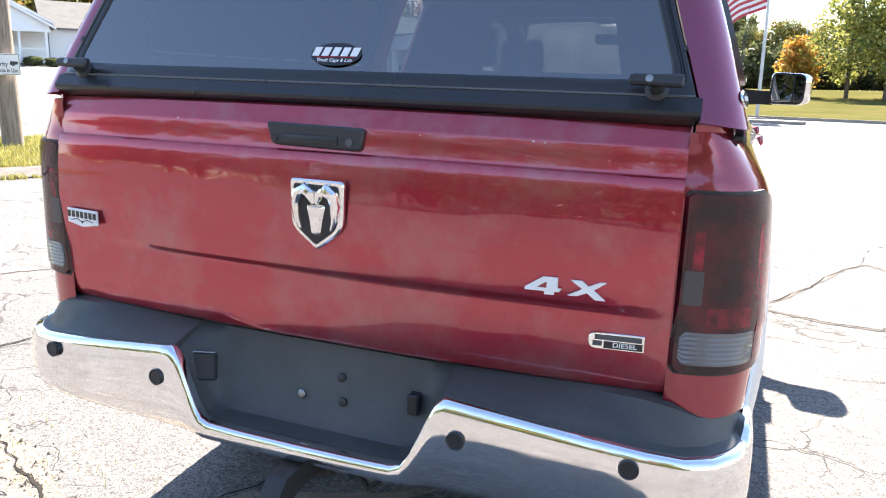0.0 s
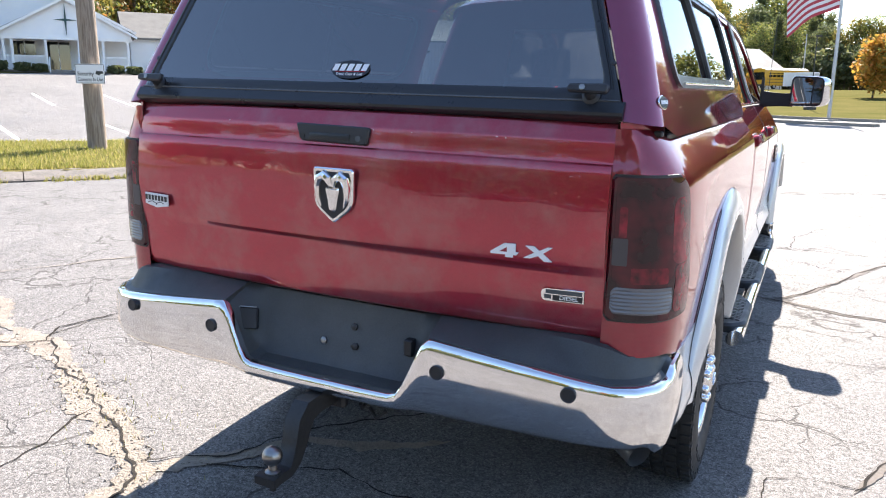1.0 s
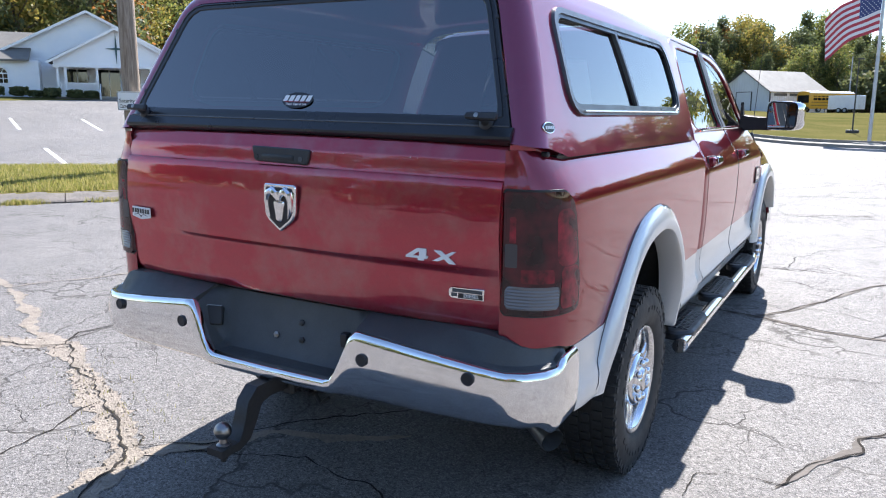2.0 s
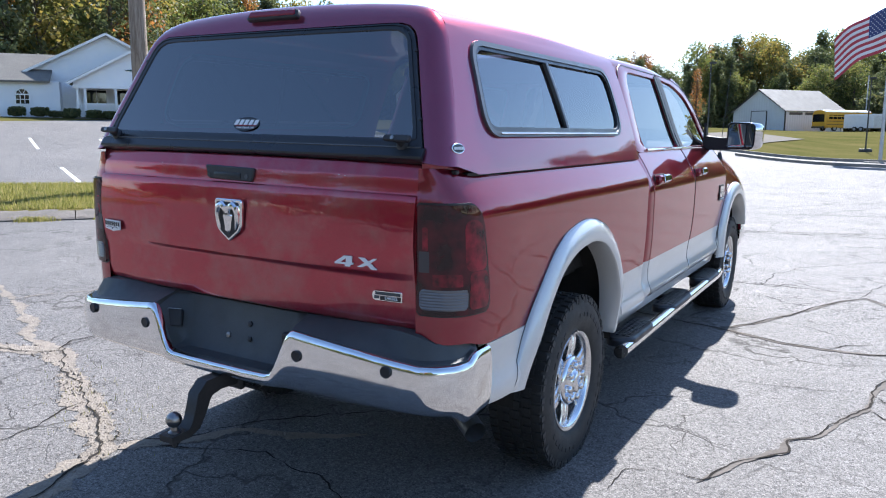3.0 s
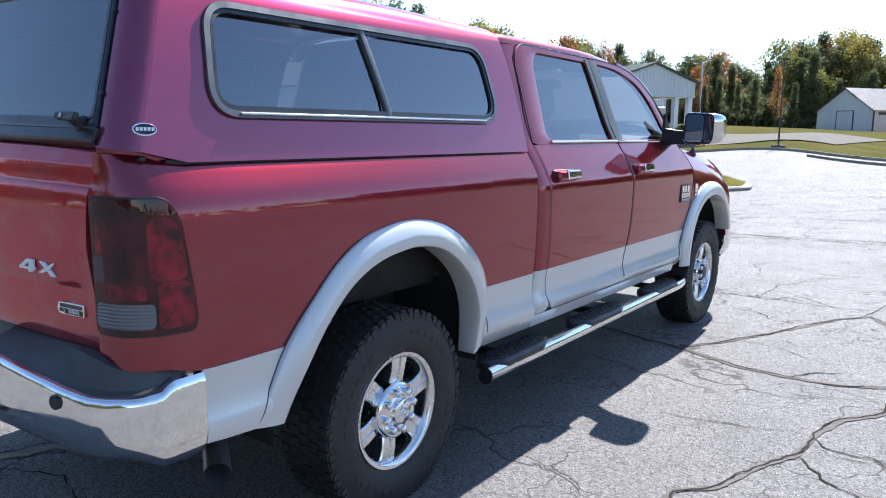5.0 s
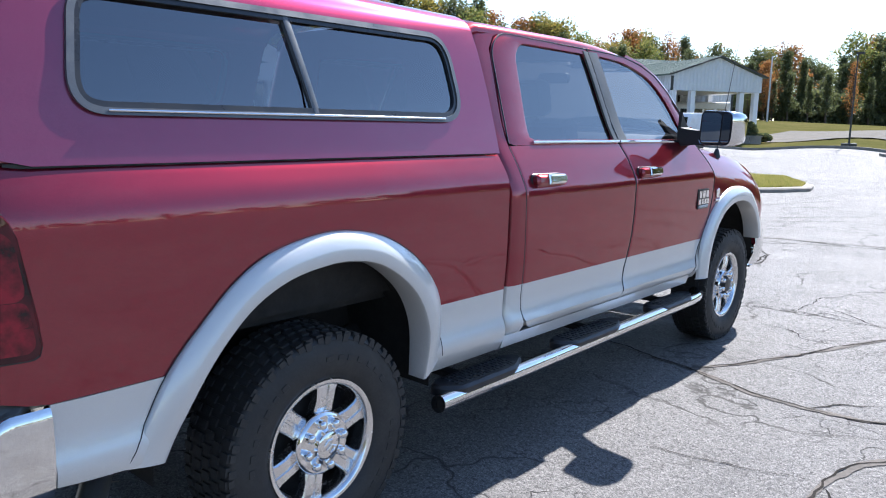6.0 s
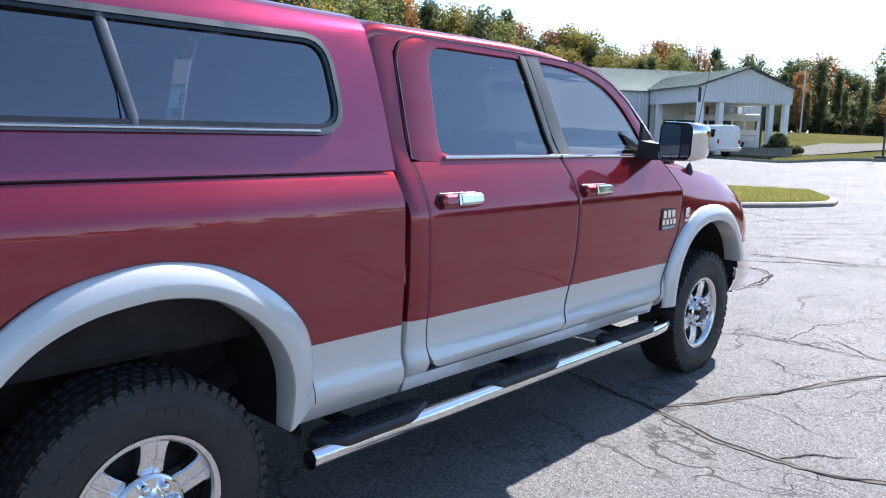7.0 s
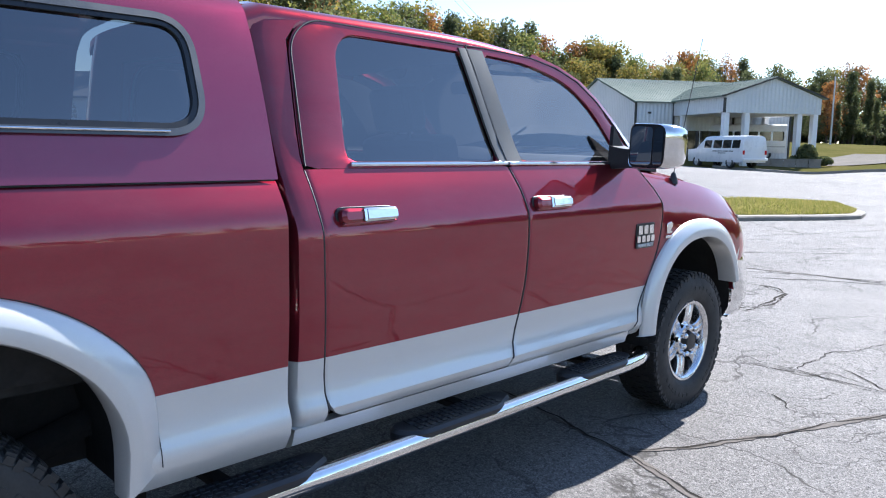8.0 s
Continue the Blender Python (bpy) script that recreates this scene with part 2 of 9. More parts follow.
TANROOF = mottled("grey metal roof", (0.12, 0.118, 0.11), (0.17, 0.165, 0.155), 0.6, 0.75, 9, 0.1, 0.01)
WHITEPAINT = mottled("white paint", (0.74, 0.74, 0.74), (0.82, 0.82, 0.81), 1.5, 0.5, 30, 0.05, 0.003)
VANWHITE = mottled("white vehicle paint", (0.7, 0.71, 0.73), (0.8, 0.8, 0.8), 1.2, 0.3, 20, 0.0, 0.0, coat=0.6)
YELLOW = mottled("school bus yellow", (0.55, 0.28, 0.02), (0.66, 0.36, 0.03), 0.8, 0.4, 15, 0.0, 0.0, coat=0.4)
GALV = mottled("grey galvanised metal", (0.36, 0.37, 0.38), (0.5, 0.5, 0.5), 3, 0.45, 40, 0.05, 0.002, metal=0.6)
DARKPOST = mottled("dark post paint", (0.03, 0.032, 0.03), (0.06, 0.06, 0.055), 3, 0.6, 40, 0.1, 0.002)
CROSS = mottled("dark green cross", (0.02, 0.06, 0.06), (0.035, 0.085, 0.085), 3, 0.5, 30, 0.05, 0.002)
BARK = mottled("bark", (0.06, 0.045, 0.033), (0.15, 0.115, 0.085), 2, 0.95, 12, 0.8, 0.05)
FLAGRED, FLAGWHITE, FLAGBLUE = (mottled(n, a, b, 2, 0.8, 60, 0.1, 0.002) for n, a, b in (
    ("flag red", (0.34, 0.035, 0.05), (0.42, 0.05, 0.07)), ("flag white", (0.6, 0.57, 0.57), (0.68, 0.66, 0.65)), ("flag blue", (0.03, 0.045, 0.13), (0.045, 0.06, 0.17))))


def foliage(name, *stops):
    m = mat(name, stops[0][1], 0.65)
    n = Nodes(m)
    g = n.add("ShaderNodeNewGeometry")
    o = n.add("ShaderNodeObjectInfo")
    r = n.maths("FRACT", n.maths("ADD", g.outputs["Random Per Island"], n.maths("MULTIPLY", o.outputs["Random"], 0.35)), 0)
    n.colour(n.ramp(r, *stops))
    m.node_tree.nodes["Principled BSDF"].inputs["Subsurface Weight"].default_value = 0.0
    t = m.node_tree
    tl, mx = t.nodes.new("ShaderNodeBsdfTranslucent"), t.nodes.new("ShaderNodeMixShader")
    t.links.new(n.b.inputs["Base Color"].links[0].from_socket, tl.inputs["Color"])
    mx.inputs[0].default_value = 0.5
    t.links.new(n.b.outputs[0], mx.inputs[1])
    t.links.new(tl.outputs[0], mx.inputs[2])
    t.links.new(mx.outputs[0], t.nodes["Material Output"].inputs["Surface"])
    return m


LEAF_GREEN = foliage("green leaves", (0.0, (0.085, 0.12, 0.032)), (0.5, (0.19, 0.21, 0.055)), (1.0, (0.32, 0.29, 0.08)))
LEAF_DARK = foliage("dark green leaves", (0.0, (0.06, 0.08, 0.038)), (0.5, (0.11, 0.13, 0.05)), (1.0, (0.18, 0.18, 0.07)))
LEAF_GOLD = foliage("yellowing leaves", (0.0, (0.11, 0.13, 0.03)), (0.5, (0.23, 0.195, 0.045)), (1.0, (0.36, 0.26, 0.06)))
# Brighter copy of LEAF_GREEN: haze and sun on the lawn trees put into colour.
LEAF_GREEN_LIT = foliage("brightened green leaves", (0.0, (0.12, 0.15, 0.04)), (0.5, (0.25, 0.27, 0.07)), (1.0, (0.4, 0.36, 0.1)))
LEAF_AMBER = foliage("amber leaves", (0.0, (0.26, 0.2, 0.04)), (0.5, (0.46, 0.26, 0.045)), (1.0, (0.52, 0.24, 0.06)))
LEAF_RUST = foliage("rust orange leaves", (0.0, (0.16, 0.1, 0.03)), (0.5, (0.34, 0.14, 0.04)), (1.0, (0.42, 0.2, 0.06)))


# ---- mesh helpers ----
def finish(name, bm, material, smooth=True, angle=35):
    me = bpy.data.meshes.new(name)
    bmesh.ops.recalc_face_normals(bm, faces=bm.faces)
    lim = radians(angle)
    for e in bm.edges:
        e.smooth = smooth and (len(e.link_faces) != 2 or e.calc_face_angle(0) < lim)
    for f in bm.faces:
        f.smooth = smooth
    bm.to_mesh(me)
    bm.free()
    for m in material if isinstance(material, (list, tuple)) else [material]:
        me.materials.append(m)
    return me


def part(name, bm, material, parent, label="", smooth=True, angle=35):
    ob = new(name, finish(name, bm, material, smooth, angle))
    ob.parent = parent
    if label:
        tagged(ob, label)
    return ob


def thing(name, place, label, category, group="", turn=0.0):
    ob = new(name)
    ob.empty_display_size = 0.2
    ob.matrix_basis = pose(*place, 0, 0, turn)
    return tagged(ob, label, category, group)


def single(name, bm, material, label, category="", kind="", group="", smooth=True, angle=35):
    return tagged(new(name, finish(name, bm, material, smooth, angle)), label, category, group, kind)


def box(bm, x0, x1, y0, y1, z0, z1, bevel=0.0, seg=1, m=None, mi=0):
    r = bmesh.ops.create_cube(bm, size=1)
    vs = r["verts"]
    for v in vs:
        v.co = Vector((x0 + (v.co.x + 0.5) * (x1 - x0), y0 + (v.co.y + 0.5) * (y1 - y0), z0 + (v.co.z + 0.5) * (z1 - z0)))
    fs = {f for v in vs for f in v.link_faces}
    if bevel:
        es = {e for v in vs for e in v.link_edges}
        rb = bmesh.ops.bevel(bm, geom=list(es), offset=bevel, segments=seg, affect="EDGES", profile=0.6)
        vs = list({v for f in rb["faces"] for v in f.verts} | {v for v in vs if v.is_valid})
        fs = {f for v in vs for f in v.link_faces}
    for f in fs:
        f.material_index = mi
    if m:
        bmesh.ops.transform(bm, matrix=m, verts=vs)
    return vs


def sweep(bm, rings, closed_ring=True, cap=True, loop=False, mi=0):
    """Skin through rings of equally many points."""
    vr = [[bm.verts.new(p) for p in ring] for ring in rings]
    n = len(vr[0])
    pairs = list(zip(vr, vr[1:])) + ([(vr[-1], vr[0])] if loop else [])
    for a, b in pairs:
        for i in range(n if closed_ring else n - 1):
            j = (i + 1) % n
            f = bm.faces.new((a[i], a[j], b[j], b[i]))
            f.material_index = mi
    if cap and closed_ring and not loop:
        for ring in (vr[0], vr[-1]):
            f = bm.faces.new(ring)
            f.material_index = mi
    return vr


def tube(bm, pts, r, n=12, cap=True, mi=0, squash=1.0):
    """Round bar along points; r may be one radius or one for each point."""
    pts = [Vector(p) for p in pts]
    rs = r if isinstance(r, (list, tuple)) else [r] * len(pts)
    rings, side = [], None
    for i, p in enumerate(pts):
        d = (pts[min(i + 1, len(pts) - 1)] - pts[max(i - 1, 0)]).normalized()
        if side is None:
            side = d.orthogonal().normalized()
        side = (side - d * side.dot(d)).normalized()
        up = d.cross(side)
        rings.append([p + (side * math.cos(a) + up * math.sin(a) * squash) * rs[i] for a in (2 * math.pi * k / n for k in range(n))])
    sweep(bm, rings, cap=cap, mi=mi)


def lathe(bm, profile, n=32, m=Matrix(), mi=0, closed=False, cap=False):
    """Turns (radius, height) pairs about z, laid by m."""
    rings = [[m @ Vector((r * math.cos(2 * math.pi * k / n), r * math.sin(2 * math.pi * k / n), h)) for k in range(n)] for r, h in profile]
    sweep(bm, rings, cap=cap, mi=mi, loop=closed)


def prism(bm, outline, depth, m=Matrix(), bevel=0.0, mi=0):
    """Extrudes a flat outline of (x, y) by depth along z, laid by m; bevel softens the front rim."""
    lo = [bm.verts.new(m @ Vector((x, y, 0))) for x, y in outline]
    n = len(lo)
    layers = [lo]
    c = Vector((sum(p[0] for p in outline) / n, sum(p[1] for p in outline) / n))
    if bevel:
        layers.append([bm.verts.new(m @ Vector((x, y, depth - bevel))) for x, y in outline])
        top = []
        for i, (x, y) in enumerate(outline):
            a, b = Vector(outline[i - 1]), Vector(outline[(i + 1) % n])
            p = Vector((x, y))
            d1, d2 = (p - a).normalized(), (b - p).normalized()
            nn = Vector((-(d1.y + d2.y), d1.x + d2.x))
            nn = nn.normalized() if nn.length > 1e-6 else (c - p).normalized()
            top.append((p, nn))
        area = sum(outline[i - 1][0] * outline[i][1] - outline[i][0] * outline[i - 1][1] for i in range(n))
        s = 1 if area > 0 else -1
        layers.append([bm.verts.new(m @ Vector((*(p + nn * s * bevel), depth))) for p, nn in top])
    else:
        layers.append([bm.verts.new(m @ Vector((x, y, depth))) for x, y in outline])
    for a, b in zip(layers, layers[1:]):
        for i in range(n):
            j = (i + 1) % n
            bm.faces.new((a[i], a[j], b[j], b[i])).material_index = mi
    bm.faces.new(lo).material_index = mi
    bm.faces.new(layers[-1]).material_index = mi


def rounded(points, radius, seg=5):
    """A polygon with its corners rounded; radius may be one for each corner."""
    n, out = len(points), []
    rs = radius if isinstance(radius, (list, tuple)) else [radius] * n
    for i in range(n):
        p, a, b = Vector(points[i]), Vector(points[i - 1]), Vector(points[(i + 1) % n])
        u, w = (a - p), (b - p)
        r = min(rs[i], u.length * 0.48, w.length * 0.48)
        s, e = p + u.normalized() * r, p + w.normalized() * r
        for k in range(seg + 1):
            t = k / seg
            q = s.lerp(p, t).lerp(p.lerp(e, t), t)
            out.append((q.x, q.y))
    return out


def resample(outline, n):
    """The closed outline as n points at even steps."""
    pts = [Vector(p) for p in outline] + [Vector(outline[0])]
    d = [0]
    for a, b in zip(pts, pts[1:]):
        d.append(d[-1] + (b - a).length)
    out, j = [], 0
    for k in range(n):
        s = d[-1] * k / n
        while d[j + 1] < s:
            j += 1
        t = (s - d[j]) / max(1e-9, d[j + 1] - d[j])
        out.append(tuple(pts[j].lerp(pts[j + 1], t)))
    return out


def around(outline, centre, n):
    """The closed outline as n points at even angles about a centre, so that two outlines match."""
    pts = [Vector(p) for p in resample(outline, n * 6)]
    c = Vector(centre)
    out = []
    for k in range(n):
        a = 2 * math.pi * k / n
        d = Vector((math.cos(a), math.sin(a)))
        best, far = None, 0
        for i in range(len(pts)):
            p, q = pts[i] - c, pts[(i + 1) % len(pts)] - c
            cr = p.x * d.y - p.y * d.x, q.x * d.y - q.y * d.x
            if cr[0] * cr[1] <= 0 and cr[0] != cr[1]:
                t = cr[0] / (cr[0] - cr[1])
                h = p.lerp(q, t)
                if h.dot(d) > far:
                    best, far = h, h.dot(d)
        out.append(tuple(c + best) if best else tuple(c))
    m = len(outline)
    for i in range(m):
        p, a, b = Vector(outline[i]), Vector(outline[i - 1]), Vector(outline[(i + 1) % m])
        if (p - a).length > 1e-6 and (b - p).length > 1e-6 and (p - a).angle(b - p) > radians(28):
            ang = math.atan2(p.y - c.y, p.x - c.x) % (2 * math.pi)
            out[round(ang / (2 * math.pi) * n) % n] = tuple(p)
    return out


def curve(table):
    """A smooth function through (at, value) pairs, straight past its ends."""
    xs, ys = [float(a) for a, _ in table], [float(b) for _, b in table]
    n = len(xs)
    h = [xs[i + 1] - xs[i] for i in range(n - 1)]
    sl = [(ys[i + 1] - ys[i]) / h[i] for i in range(n - 1)]
    m = [sl[0]] + [0.0 if sl[i - 1] * sl[i] <= 0 else 2 * sl[i - 1] * sl[i] / (sl[i - 1] + sl[i]) for i in range(1, n - 1)] + [sl[-1]]

    def f(x):
        if x <= xs[0]:
            return ys[0]
        if x >= xs[-1]:
            return ys[-1]
        i = max(k for k in range(n - 1) if xs[k] <= x)
        t = (x - xs[i]) / h[i]
        return (ys[i] * (1 + 2 * t) * (1 - t) ** 2 + ys[i + 1] * t * t * (3 - 2 * t) + h[i] * (m[i] * t * (1 - t) ** 2 - m[i + 1] * t * t * (1 - t)))

    return f


def panel(bm, pts, depth=0.02, way=(-1, 0, 0), mi=None, skip=None, lip=0.003):
    """Sheet-metal panel through a grid of points (rows of equal length), its rim folded inwards by depth."""
    g = [[Vector(p) for p in row] for row in pts]
    nu, nv = len(g), len(g[0])
    vs = [[bm.verts.new(p) for p in row] for row in g]
    way = Vector(way)
    live = set()
    for i in range(nu - 1):
        for j in range(nv - 1):
            if skip and skip(i, j):
                continue
            f = bm.faces.new((vs[i][j], vs[i + 1][j], vs[i + 1][j + 1], vs[i][j + 1]))
            live.add(f)
            if mi:
                f.material_index = mi(i, j)
    edges = [e for f in live for e in f.edges if len(e.link_faces) == 1]
    if depth:
        fold = {}
        for e in list(dict.fromkeys(edges)):
            f = e.link_faces[0]
            for v in e.verts:
                if v not in fold:
                    a = bm.verts.new(v.co + way * lip)
                    fold[v] = (a, bm.verts.new(v.co + way * depth))
            u, w = e.verts
            for a, b, c, d in ((u, w, fold[w][0], fold[u][0]), (fold[u][0], fold[w][0], fold[w][1], fold[u][1])):
                nf = bm.faces.new((a, b, c, d))
                nf.material_index = f.material_index
    loose = [v for row in vs for v in row if not v.link_faces]
    for v in loose:
        bm.verts.remove(v)


def mirrored(bm):
    """Flips a bmesh to the other side of the middle plane."""
    for v in bm.verts:
        v.co.x = -v.co.x
    bmesh.ops.reverse_faces(bm, faces=bm.faces)
    return bm


def marks(name, count, size, m, material, parent, depth=0.002, shear=0.0, squeeze=1.0, label=""):
    """A row of plain raised bars in place of a maker's lettering, centred on m's origin."""
    bm = bmesh.new()
    h, w, step = size * 0.36, size * 0.25 * squeeze, size * 0.68 * squeeze
    for k in range(count):
        x = (k - (count - 1) / 2) * step
        prism(bm, [(x - w - shear * h, -h), (x + w - shear * h, -h), (x + w + shear * h, h), (x - w + shear * h, h)], depth, m)
    return part(name, bm, material, parent, label, smooth=False)


def words(name, text, size, m, material, parent, depth=0.002, shear=0.0, squeeze=1.0, label=""):
    """Raised lettering as a mesh, centred on m's origin, its face towards m's z."""
    cu = bpy.data.curves.new(name, "FONT")
    cu.body, cu.size, cu.extrude, cu.shear = text, size, depth, shear
    cu.align_x, cu.align_y, cu.resolution_u = "CENTER", "CENTER", 3
    cu.offset = size * 0.012
    tmp = bpy.data.objects.new(name, cu)
    scene.collection.objects.link(tmp)
    me = bpy.data.meshes.new_from_object(tmp.evaluated_get(bpy.context.evaluated_depsgraph_get()))
    bpy.data.objects.remove(tmp)
    me.name = name
    me.materials.clear()
    me.materials.append(material)
    me.transform(m @ Matrix.Diagonal((squeeze, 1, 1, 1)))
    ob = new(name, me)
    ob.parent = parent
    if label:
        tagged(ob, label)
    return ob


def facing(at, normal, up=(0, 0, 1)):
    """A frame at a place, z along the normal and y as near to up as may be."""
    z = Vector(normal).normalized()
    x = Vector(up).cross(z).normalized()
    y = z.cross(x)
    return Matrix.Translation(at) @ Matrix((x, y, z)).transposed().to_4x4()


# ---- ground ----
def ease(v, soft):
    return soft * math.log1p(math.exp(min(40, v / soft)))


def rise(a, b, v):
    t = min(1, max(0, (v - a) / (b - a)))
    return t * t * (3 - 2 * t)


def height(x, y):
    """The land: level round the truck, rising gently towards the buildings."""
    r = math.hypot(x, y)
    k = min(1, max(0, (-x - 1) / 11))
    k = k * k * (3 - 2 * k)
    h = (0.005 + 0.04 * k) * (ease(r - 30, 2.5) - ease(r - 64, 4)) + 0.006 * ease(r - 66, 8)
    h += 0.027 * (1 - k) * (ease(r - 55, 4) - ease(r - 105, 6)) if y > 0 else 0
    if x < 0:
        h += 0.045 * (ease(-x - 11, 2) - ease(-x - 42, 3))
    if y > 0:
        # the forecourt of the hall lies lower
        a = math.degrees(math.atan2(-x, y))
        h -= 1.15 * rise(36, 58, r) * (1 - rise(70, 95, r)) * rise(8, 17, a) * (1 - rise(34, 46, a))
    return h


def sheet(bm, xs, ys, place, lift=0.0):
    vs = [[None] * len(ys) for _ in xs]
    for i, u in enumerate(xs):
        for j, v in enumerate(ys):
            x, y = place(u, v)
            vs[i][j] = bm.verts.new((x, y, height(x, y) + lift))
    for i in range(len(xs) - 1):
        for j in range(len(ys) - 1):
            bm.faces.new((vs[i][j], vs[i + 1][j], vs[i + 1][j + 1], vs[i][j + 1]))


steps = [k / 60 for k in range(-60, 61)]
spread = [(60 * s + 1900 * s ** 5) for s in steps]
bm = bmesh.new()
sheet(bm, spread, spread, lambda u, v: (u, v), -0.05)
single("ground", bm, GRASS, "mown lawn with yellowing grass patches", "lawn", "structure")

FAR_EDGE = curve([(-60, 62), (-34, 60), (-26, 50), (-20, 49.4), (-14, 48.5), (-8, 46.8), (-2, 45), (3, 42.6), (12, 38.5), (40, 33), (90, 29)])
bm = bmesh.new()
sheet(bm, [-41 + 0.5 * k for k in range(0, 100)] + [9 + 2 * k for k in range(0, 36)], [k / 90 for k in range(91)],
      lambda u, v: (u, -70 + (FAR_EDGE(u) + 70) * v))
single("pavement", bm, ASPHALT, "cracked and faded grey asphalt parking lot", "parking lot", "structure")


def kerb(name, line, width=0.16, tall=0.13, label="worn concrete kerb beside the grass", rolled=False):
    """A kerb along a line of (x, y), as real stones with joints."""
    holder = tagged(new(name), label, "kerb", kind="structure")
    pts = [Vector(p) for p in line]
    prof = [(-width / 2, -0.06), (-width / 2, tall * 0.72), (-width / 2 + 0.035, tall), (width / 2, tall), (width / 2, -0.06)]
    if rolled:
        # worn down to a rough slope that runs out over the asphalt
        prof = [(-0.55, -0.06), (-0.55, 0.012), (-0.50, 0.034), (-0.40, 0.05), (-0.28, 0.072), (-0.15, tall * 0.95), (0.0, tall), (width / 2, tall), (width / 2, -0.06)]
    step = 0.15 if rolled else 0.6
    run = 19 if rolled else 4
    out = []
    for a, b in zip(pts, pts[1:]):
        n = max(1, round((b - a).length / step))
        out += [a.lerp(b, k / n) for k in range(n)]
    out.append(pts[-1])
    i = 0
    while i < len(out) - 1:
        seg = out[i:i + run + 1]
        rings = []
        for k, p in enumerate(seg):
            j = i + k
            d = (out[min(j + 1, len(out) - 1)] - out[max(j - 1, 0)]).normalized()
            nn = Vector((-d.y, d.x))
            q = p + (d * 0.008 if k == 0 else -d * 0.008 if k == len(seg) - 1 else d * 0)
            rough = 0.022 if rolled else 0.0
            rings.append([(*(q + nn * (u + 2.6 * rough * noise.noise((q.x * 1.9, q.y * 1.9, u)) * (u < -0.1))), height(q.x, q.y) + w + rough * noise.noise((q.x * 5, q.y * 5, u * 6)) * (w > 0.02)) for u, w in prof])
        bm2 = bmesh.new()
        sweep(bm2, rings)
        part("kerb_stone", bm2, CRUMBLED if rolled else CONCRETE, holder, angle=25)
        i += run
    return holder


# grass strip with a kerb, ending in a rounded nose
STRIP_NEAR = [(-24.5, -14), (-18, -4), (-13.2, 3.9), (-11.3, 7.0), (-10.2, 8.6), (-7.6, 13.6), (-4.9, 18.8), (-3.8, 20.5), (-3.45, 21.4), (-3.65, 22.4), (-4.4, 23.6)]
STRIP_FAR = [(-30.0, -11), (-23, -1.5), (-18.0, 6.0), (-16.2, 9.0), (-15.0, 11.0), (-12.4, 16.6), (-9.6, 22.0), (-7.7, 24.6), (-7.0, 24.9), (-6.2, 25.0), (-5.0, 24.4)]
bm = bmesh.new()
rows = []
for (a, b) in zip(STRIP_NEAR, STRIP_FAR):
    rows.append([Vector(a).lerp(Vector(b), k / 8) for k in range(9)])
fine = []
for r0, r1 in zip(rows, rows[1:]):
    for k in range(4):
        fine.append([p.lerp(q, k / 4) for p, q in zip(r0, r1)])
fine.append(rows[-1])
vs = [[bm.verts.new((p.x, p.y, height(p.x, p.y) + 0.10 + 0.05 * math.sin(math.pi * k / 8))) for k, p in enumerate(r)] for r in fine]
for a, b in zip(vs, vs[1:]):
    for k in range(8):
        bm.faces.new((a[k], b[k], b[k + 1], a[k + 1]))
single("grass_strip", bm, GRASS, "raised grass strip between the parking lots", "grass strip", "structure")
kerb("broken_kerb", STRIP_NEAR[:6], 0.30, 0.105, "broken rolled concrete kerb with weeds at its foot", rolled=True)
kerb("kerb", STRIP_NEAR[5:] + STRIP_FAR[::-1], 0.30, 0.105)
kerb("far_kerb", [(x, FAR_EDGE(x) + 0.1) for x in (40, 24, 12, 8, 3, -2, -8, -14, -17.4)], 0.18, 0.15, "concrete kerb along the edge of the lawn")
kerb("divider_kerb", [(2.6, 37.6), (-0.5, 39.2), (-4.0, 42.0), (-6.0, 43.6)], 0.5, 0.14, "low concrete divider strip on the parking lot")
kerb("planter_kerb", [(-15.9, 49.0), (-18.3, 50.0), (-21.0, 51.0)], 0.3, 0.12, "pale concrete kerb in front of the planter")


# cracks, sealer bands and crumbled seams in the asphalt
def ribbon(name, line, width, material, label, lift=0.004, wob=0.03, seed=1):
    rng = random.Random(seed)
    pts = [Vector(p) for p in line]
    mid = []
    for a, b in zip(pts, pts[1:]):
        n = max(2, int((b - a).length / 0.025))
        mid += [a.lerp(b, k / n) for k in range(n)]
    mid.append(pts[-1])
    bm = bmesh.new()
    prev = None
    for i, p in enumerate(mid):
        d = (mid[min(i + 1, len(mid) - 1)] - mid[max(i - 1, 0)]).normalized()
        nn = Vector((-d.y, d.x))
        end = min(1, (i + 0.2) / 4, (len(mid) - 0.8 - i) / 4)
        off = noise.noise((p.x * 3, p.y * 3, seed)) * wob * 1.3 + noise.noise((p.x * 14, p.y * 14, seed)) * wob * 0.5
        w = width * max(0.08, end) * (0.7 + 0.75 * noise.noise((p.x * 3.3 + 9, p.y * 3.3, seed)) + 0.35 * noise.noise((p.x * 15, p.y * 15, seed)) + rng.uniform(-0.06, 0.06))
        ra, rb = (0.16 * width * noise.noise((p.x * 31, p.y * 31, seed + s)) for s in (3, 8))
        a, b = p + nn * (off + w / 2 + ra), p + nn * (off - w / 2 + rb)
        pair = [bm.verts.new((q.x, q.y, height(q.x, q.y) + lift)) for q in (a, b)]
        if prev:
            bm.faces.new((prev[0], prev[1], pair[1], pair[0]))
        prev = pair
    return single(name, bm, material, label, "crack", "stuff", smooth=False)


